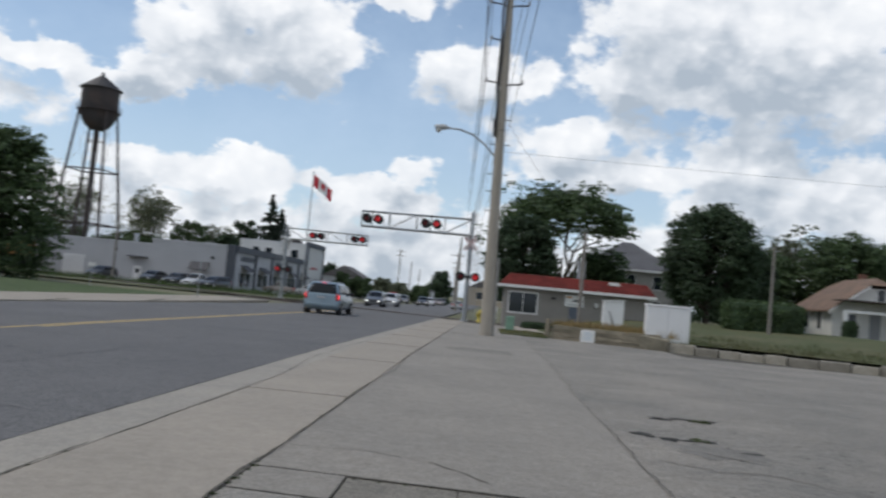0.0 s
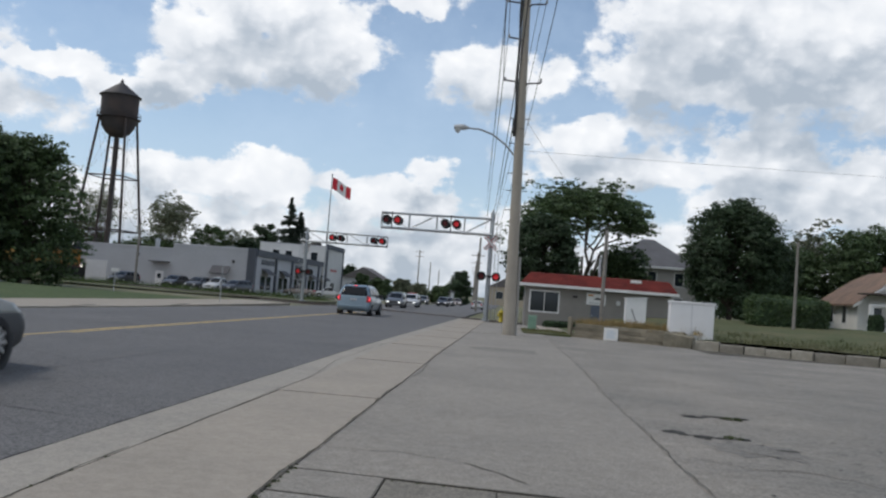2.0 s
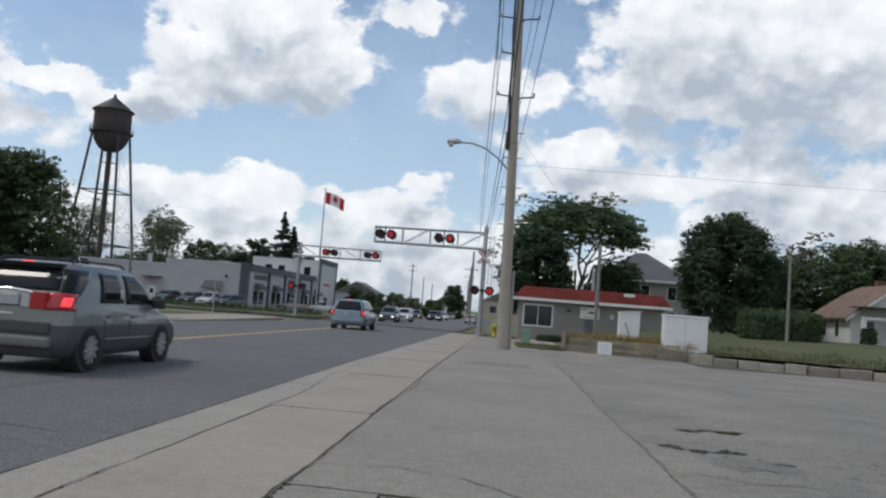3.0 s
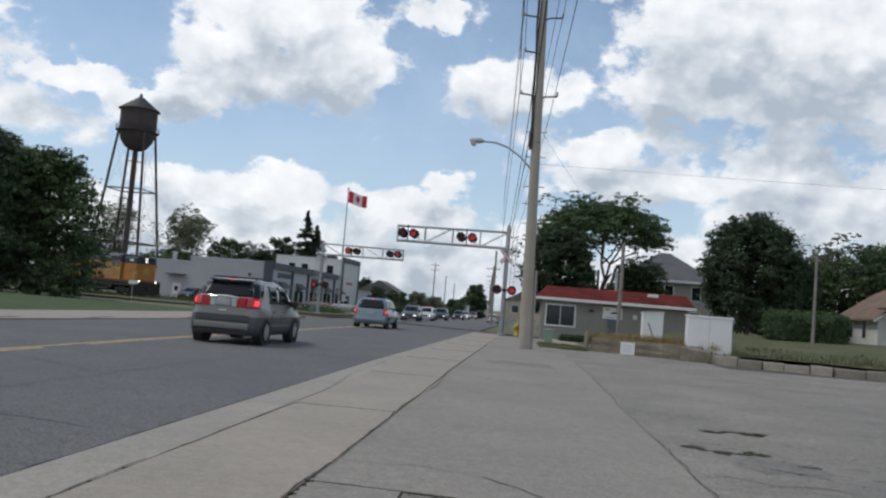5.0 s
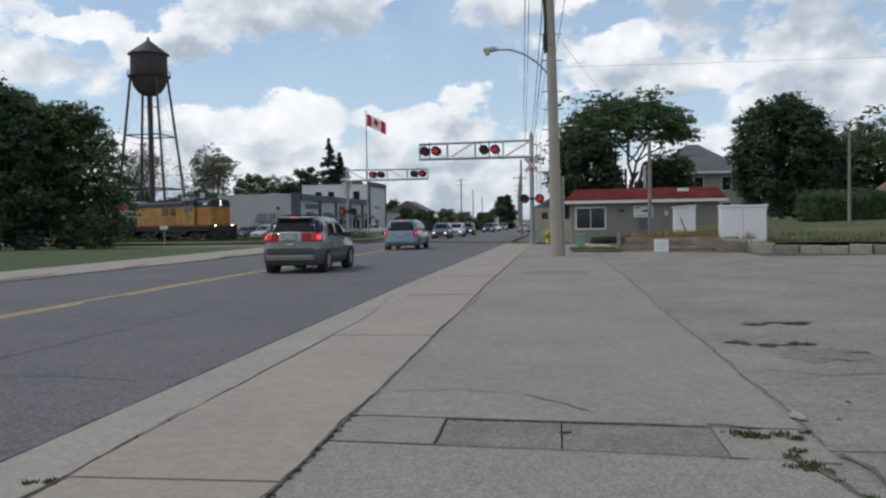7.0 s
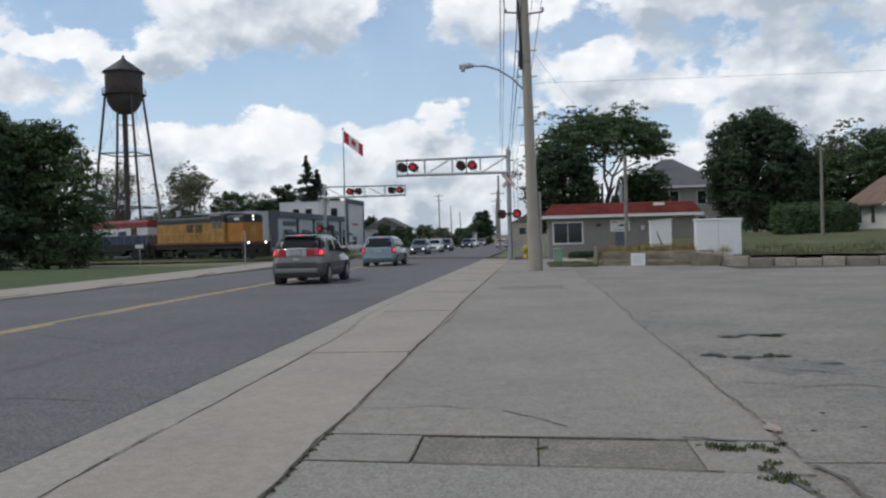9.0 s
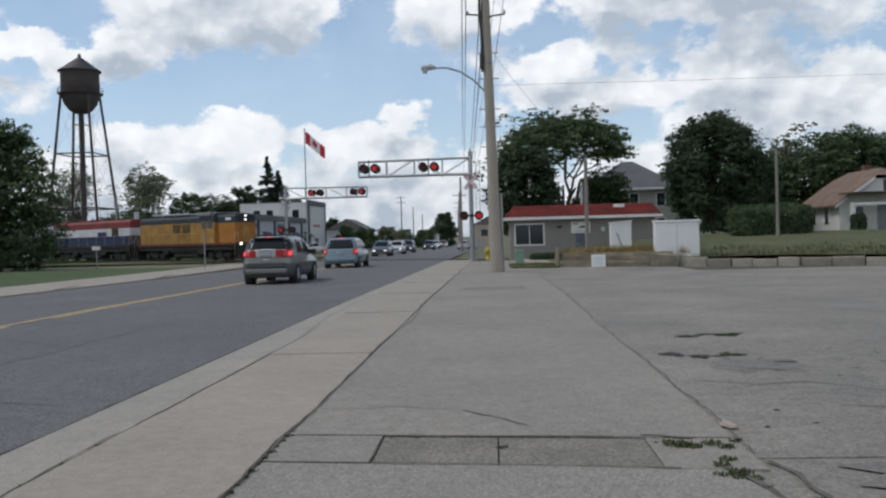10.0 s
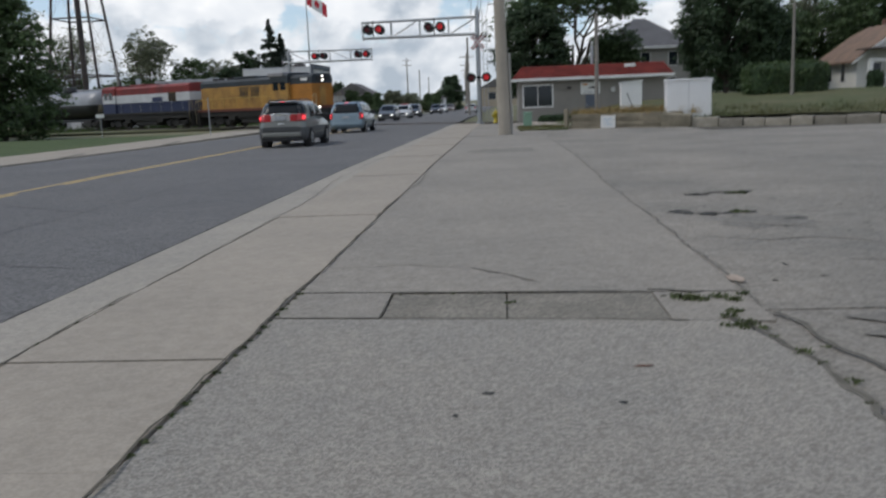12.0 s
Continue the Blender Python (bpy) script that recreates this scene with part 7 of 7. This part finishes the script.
    if detail and not bed:
        for s in (-1, 1):
            bm = bmesh.new()
            polytube(bm, [(s * wt * 0.86, t0 + 0.2, H - 0.02), (s * wt * 0.86, t0 + 0.35, H + 0.035), (s * wt * 0.86, t1 - 0.4, H + 0.035), (s * wt * 0.86, t1 - 0.25, H - 0.03)], 0.018, 6)
            part("roof_rail", bm, DK, ob)
    if bed:
        part("bed_floor", boxed(-hw * 0.78, hw * 0.78, 0.1, bed - 0.05, sh - 0.02, sh + 0.004), DK, ob)
    wheels = []
    for y in (0.92, L - 0.95):
        for s in (-1, 1):
            # uncut body: a dark disc paints the wheel arch's shaded hollow
            bm = bmesh.new()
            tube(bm, (s * (hw - 0.25), y, wheel_r), (s * (hw + 0.004), y, wheel_r + 0.02), wheel_r + 0.075, wheel_r + 0.075, 26)
            part("wheel_arch", bm, DK, body)
            w = new("wheel")
            w.parent = ob
            w.matrix_basis = pose(s * (hw - 0.075), y, wheel_r)
            bm = bmesh.new()
            o = 0.115
            prof = [(wheel_r * 0.66, -o), (wheel_r * 0.9, -o), (wheel_r, -o * 0.75), (wheel_r, o * 0.75), (wheel_r * 0.9, o), (wheel_r * 0.66, o)]
            rings = [[bm.verts.new((zx, r * math.cos(6.2832 * i / 26), r * math.sin(6.2832 * i / 26))) for i in range(26)] for r, zx in prof]
            for a, b in zip(rings, rings[1:]):
                for i in range(26):
                    bm.faces.new((a[i], a[(i + 1) % 26], b[(i + 1) % 26], b[i])).smooth = True
            bmesh.ops.recalc_face_normals(bm, faces=bm.faces)
            part("tyre", bm, RUBBER, w)
            bm = bmesh.new()
            tube(bm, (s * 0.02, 0, 0), (s * 0.09, 0, 0), wheel_r * 0.67, wheel_r * 0.67, 20, 1)
            for i in range(10):
                a = 6.2832 * i / 10
                vs = box(bm, s * 0.09 - 0.012, s * 0.09 + 0.022, -0.025, 0.025, 0.02, wheel_r * 0.64)
                bmesh.ops.rotate(bm, verts=vs, cent=(0, 0, 0), matrix=Matrix.Rotation(a, 3, "X"))
            tube(bm, (s * 0.08, 0, 0), (s * 0.12, 0, 0), 0.06, 0.05, 12)
            part("rim", bm, [ALUM, mat("rim_shade", (0.16, 0.16, 0.165), 0.5, 0.5, 0.1, 4)], w)
            wheels.append(w)
    return ob, wheels


def vehicles():
    SILVER = mat("silver_beige_paint", (0.185, 0.19, 0.178), 0.35, 0.35, 0.04, 1.0, coat=0.6)
    # grey cladding, its colour darkened for the road reflected in the lower body
    CLAD = mat("cladding_and_reflection", (0.062, 0.065, 0.068), 0.5, 0, 0.1, 2)
    BLUE = mat("steel_blue_paint", (0.185, 0.25, 0.30), 0.32, 0.4, 0.04, 1.0, coat=0.6)
    DARK = mat("charcoal_paint", (0.035, 0.037, 0.042), 0.3, 0.2, 0.04, 1.0, coat=0.6)
    PALE = mat("white_car_paint", (0.5, 0.51, 0.52), 0.35, 0.0, 0.04, 1.0, coat=0.6)
    GREYC = mat("grey_car_paint", (0.13, 0.135, 0.14), 0.32, 0.4, 0.04, 1.0, coat=0.6)
    TAN = mat("tan_car_paint", (0.30, 0.25, 0.22), 0.35, 0.3, 0.04, 1.0, coat=0.6)
    suv, suv_wheels = car("silver SUV with grey lower cladding, brake lights on", SILVER, 4.74, 1.87, 1.75, 1.07, 1.0, 3.72, 0.42, 2.85, CLAD, name="suv", wheel_r=0.36, shape="suv", bumper=SILVER)
    van, van_wheels = car("steel blue minivan with brake lights on", BLUE, 5.05, 1.98, 1.76, 1.08, 0.9, 4.1, 0.42, 3.0, None, name="minivan", wheel_r=0.33, shape="van", tall_lights=True)
    third, third_wheels = car("dark SUV waiting with headlights on", DARK, 4.7, 1.85, 1.72, 1.08, 1.0, 3.65, 0.4, 2.8, None, front="lit", brake=False, name="oncoming_car", group="waiting cars")
    for y, x, p, lab, r in ((93, -12.1, GREYC, "grey SUV waiting beyond the crossing, headlights on", 180), (106, -12.0, PALE, "white car waiting in line, headlights on", 180),
                            (150, -11.5, DARK, "dark car waiting in line, headlights on", 180), (172, -12, PALE, "white car waiting in line, headlights on", 180), (200, -12, TAN, "tan car far down the street", 180),
                            (140, -15.4, DARK, "dark car parked along the street", 180), (160, -16, GREYC, "grey car parked along the street", 180), (128, -16.5, TAN, "tan car parked along the street", 180)):
        o, _ = car(lab, p, 4.6, 1.82, 1.66, 1.05, 1.0, 3.5, 0.4, 2.7, None, front="lit", brake=False, name="oncoming_car", group="waiting cars", detail=False)
        o.matrix_basis = pose(x, y, zg(y), 0, 0, r)
        if y == 106:
            part("roof_beacon", boxed(-0.5, 0.5, 1.2, 1.5, 1.67, 1.78, bevel=0.03), mat("tail_lens_red", (0.42, 0.015, 0.02)), o, "red light bar on the roof")
    o, _ = car("white car driving away beyond the crossing", PALE, 4.6, 1.8, 1.45, 0.95, 1.1, 3.4, 0.7, 2.5, None, brake=False, detail=False)
    o.matrix_basis = pose(-5.3, 140, zg(140))
    o, _ = car("grey car driving away down the street", GREYC, 4.6, 1.8, 1.5, 0.95, 1.1, 3.4, 0.7, 2.5, None, brake=False, detail=False)
    o.matrix_basis = pose(-6.5, 175, zg(175))
    for x, y, p, lab, turn, bed in ((-48.8, 107.5, DARK, "black hatchback parked by the works", 170, 0), (-42.2, 107.3, DARK, "dark car parked by the works", 175, 0), (-39.0, 107.4, DARK, "black SUV parked by the works", 172, 0), (-36.0, 106.5, PALE, "white pickup truck parked by the works", 168, 1.5),
                                    (-33.0, 105.5, DARK, "black car parked by the works", 160, 0), (-28.8, 125, TAN, "tan pickup truck parked along the works", 100, 1.6), (-25, 128, PALE, "white pickup truck parked along the works", 100, 1.6)):
        o, _ = car(lab, p, 4.8, 1.85, 1.62 if not bed else 1.75, 1.02, 1.0, 3.6, 0.5, 2.7 if not bed else 2.75, None, brake=False, front=True, bed=bed, detail=False, name="pickup_truck" if bed else "parked_car", group="parked cars")
        o.matrix_basis = pose(x, y, zg(y) + 0.07, 0, 0, turn)
    RB = mat("tail_lens_red", (0.42, 0.015, 0.02))
    CHROME = mat("chrome", (0.75, 0.75, 0.75), 0.15, 1.0, 0.02, 2)
    CLEAR = mat("lamp_glass_clear", (0.5, 0.5, 0.5), 0.1, 0, 0)
    for s in (-1, 1):
        part("tail_band", boxed(min(s * 0.36, s * 0.60), max(s * 0.36, s * 0.60), 0.025, 0.2, 0.985, 1.245, bevel=0.01), RB, suv, "red reflector band")
        part("reverse_light", boxed(min(s * 0.22, s * 0.355), max(s * 0.22, s * 0.355), 0.02, 0.2, 1.0, 1.22, bevel=0.012), CLEAR, suv, "clear reversing light")
    bm = bmesh.new()
    polytube(bm, [(0.4 * k / 5, 0.03 + 0.012 * (k / 5) ** 2, 1.265 - 0.035 * (k / 5) ** 2) for k in range(-5, 6)], 0.028, 8)
    part("chrome_trim", bm, CHROME, suv, "chrome brow over the plate")
    part("gate_handle", boxed(-0.11, 0.11, 0.015, 0.08, 0.86, 0.91, bevel=0.012), CHROME, suv, "chrome tailgate handle")
    part("bumper_band", boxed(-0.72, 0.72, -0.012, 0.06, 0.62, 0.79, bevel=0.02), CLAD, suv, "dark bumper band")
    part("under_valance", boxed(-0.78, 0.78, 0.0, 0.2, 0.26, 0.39, bevel=0.03), BLACK, suv)
    part("rear_wiper", boxed(-0.02, 0.35, 0.12, 0.15, 1.30, 1.32), BLACK, suv)
    for y in (1.15, 2.05):
        part("crossbar", boxed(-0.62, 0.62, y - 0.035, y + 0.035, 1.785, 1.81, bevel=0.01), BLACK, suv, "black roof crossbar")
    part("rear_spoiler", boxed(-0.58, 0.58, 0.40, 0.70, 1.675, 1.71, bevel=0.014), BLACK, suv)
    for s in (-1, 1):
        part("sill_strip", boxed(min(s * 0.915, s * 0.945), max(s * 0.915, s * 0.945), 1.45, 3.25, 0.50, 0.53, bevel=0.008), SILVER, suv)
    return (suv, suv_wheels), (van, van_wheels), (third, third_wheels)


ground_sheet()
paving()
lawns()
planting()
crossing_signal(-1.62, 60, -1, 7.9, 7.7, 7.0, 5.85, (-8.75, -4.55), 2.92, (1, 1, 1), -1, "tall crossing mast, its lattice arm of red lights over the road")
crossing_signal(-20.3, 82, 1, 8.0, 6.95, 6.6, 5.55, (-17.3, -13.2), 2.55, (0, 1, 0), -1, "crossing mast across the tracks with a lattice arm of red lights", -1)
utility_pole()
wires()
wood_pole(4.5, 42, 5.2, 0.11, label="short weathered wooden pole behind the timber planter")
wood_pole(16.87, 52, 6.2, 0.10, base=lawn_right(16.87, 52))
wood_pole(-45, 99, 7.2, 0.16)
wood_pole(-26.4, 240, 13.3, 0.2, 2)
wood_pole(-24.5, 255, 10.5, 0.18)
wood_pole(-23.5, 275, 9.0, 0.18)
for i in range(6):
    wood_pole(-4.4 - 2.0 * i, 112 + 44 * i, 9.2 + 0.3 * i, 0.16, 1 if i else 0)
flagpole()
FLAG, STRIPS, STRIP_W = flag()
water_tower()
low_wall()
shop()
gable_house()
grey_house()
works()
railway()
ENGINE = locomotive("worn yellow diesel locomotive with a dark roof, headlights on", "yellow")
ENGINE2 = locomotive("red, white and blue diesel locomotive coupled behind", "stripes")
TANK = tank_car()
CARS = [TANK] + [copy_thing(TANK, pose(0, 0, 0)) for _ in range(3)]
SUV, VAN, THIRD = vehicles()


def motions():
    """All that moves: the train, the SUV that pulls up, the minivan, a car that joins the queue, and the flag."""
    # seconds, metres of the engine's nose along the track
    nose = [(0.0, -57.2), (1.5, -53.0), (3.0, -48.0), (5.0, -38.9), (6.0, -34.3), (6.5, -32.2), (7.0, -29.9), (9.0, -20.25), (10.5, -12.9), (12.0, -5.6)]
    back = 0.0
    for ob, ln in [(ENGINE, 17.3), (ENGINE2, 17.3)] + [(c, 16.1) for c in CARS]:
        walk(ob, [(t, on_track(s - back)) for t, s in nose])
        back += ln
        for w in [o for o in ob.children_recursive if o.name.startswith("wheelset")]:
            at = w.location.copy()
            ts, ss = [t for t, _ in nose], [s for _, s in nose]
            walk(w, [(k * 0.15, Matrix.Translation(at) @ Matrix.Rotation((float(np.interp(k * 0.15, ts, ss)) - ss[0]) / 0.5, 4, "Y")) for k in range(81)])

    def drive(pair, rows, r, turn=0):
        ob, wheels = pair
        walk(ob, [(t, pose(x, y, zg(y), 0, 0, turn)) for t, y, x in rows])
        # the wheels roll with the way that the car has gone
        ts, ys = [row[0] for row in rows], [row[1] for row in rows]
        for w in wheels:
            at = w.location.copy()
            spin = []
            for k in range(181):
                t = k / 15
                gone = abs(float(np.interp(t, ts, ys)) - ys[0])
                spin.append((t, Matrix.Translation(at) @ Matrix.Rotation(-gone / r, 4, "X")))
            walk(w, spin)

    drive(SUV, [(0.0, -9.0, -7.6), (1.0, 0.0, -7.6), (1.5, 3.7, -7.6), (2.0, 6.7, -7.62), (2.5, 9.5, -7.58), (3.0, 12.35, -7.6), (3.5, 15.3, -7.7), (4.0, 18.0, -7.83), (4.5, 20.0, -7.9), (5.0, 21.6, -7.95), (5.5, 22.8, -8.0), (6.0, 23.7, -8.0),
                (6.5, 24.3, -8.02), (7.0, 25.0, -8.03), (8.0, 26.8, -8.08), (9.0, 28.8, -8.2), (10.0, 30.2, -8.26), (10.5, 30.75, -8.3), (11.0, 31.2, -8.32), (12.0, 31.9, -8.35)], 0.36)
    drive(VAN, [(0.0, 45.2, -8.95), (0.5, 46.6, -8.95), (1.0, 47.6, -8.97), (1.5, 48.2, -9.0), (2.5, 48.6, -9.0), (5.0, 48.8, -9.0), (12.0, 48.8, -9.0)], 0.33)
    drive(THIRD, [(0.0, 215, -12.0), (1.5, 180, -12.0), (3.0, 150, -12.0), (4.0, 134, -12.0), (5.0, 124, -12.0), (6.0, 119.5, -12.0), (7.0, 118.5, -12.0), (12.0, 118.0, -12.0)], 0.35, 180)
    # the flag's strips: each follows the one before it
    rows = [[] for _ in STRIPS]
    for k in range(25):
        t = 0.5 * k
        lift = 0.5 + 0.5 * math.sin(0.55 * t - 0.9)
        x = y = z = 0.0
        for i in range(len(STRIPS)):
            yaw = math.radians(20 + 26 * math.sin(2.2 * t - 0.9 * i))
            droop = math.radians(12 + 40 * (1 - lift) + 7 * math.sin(1.7 * t - 0.7 * i))
            rows[i].append((t, pose(x, y, z, 0, 0.0, math.degrees(yaw))))
            x += STRIP_W * math.cos(yaw)
            y += STRIP_W * math.sin(yaw)
            z -= STRIP_W * math.sin(droop)
    for ob, r in zip(STRIPS, rows):
        walk(ob, r)


motions()
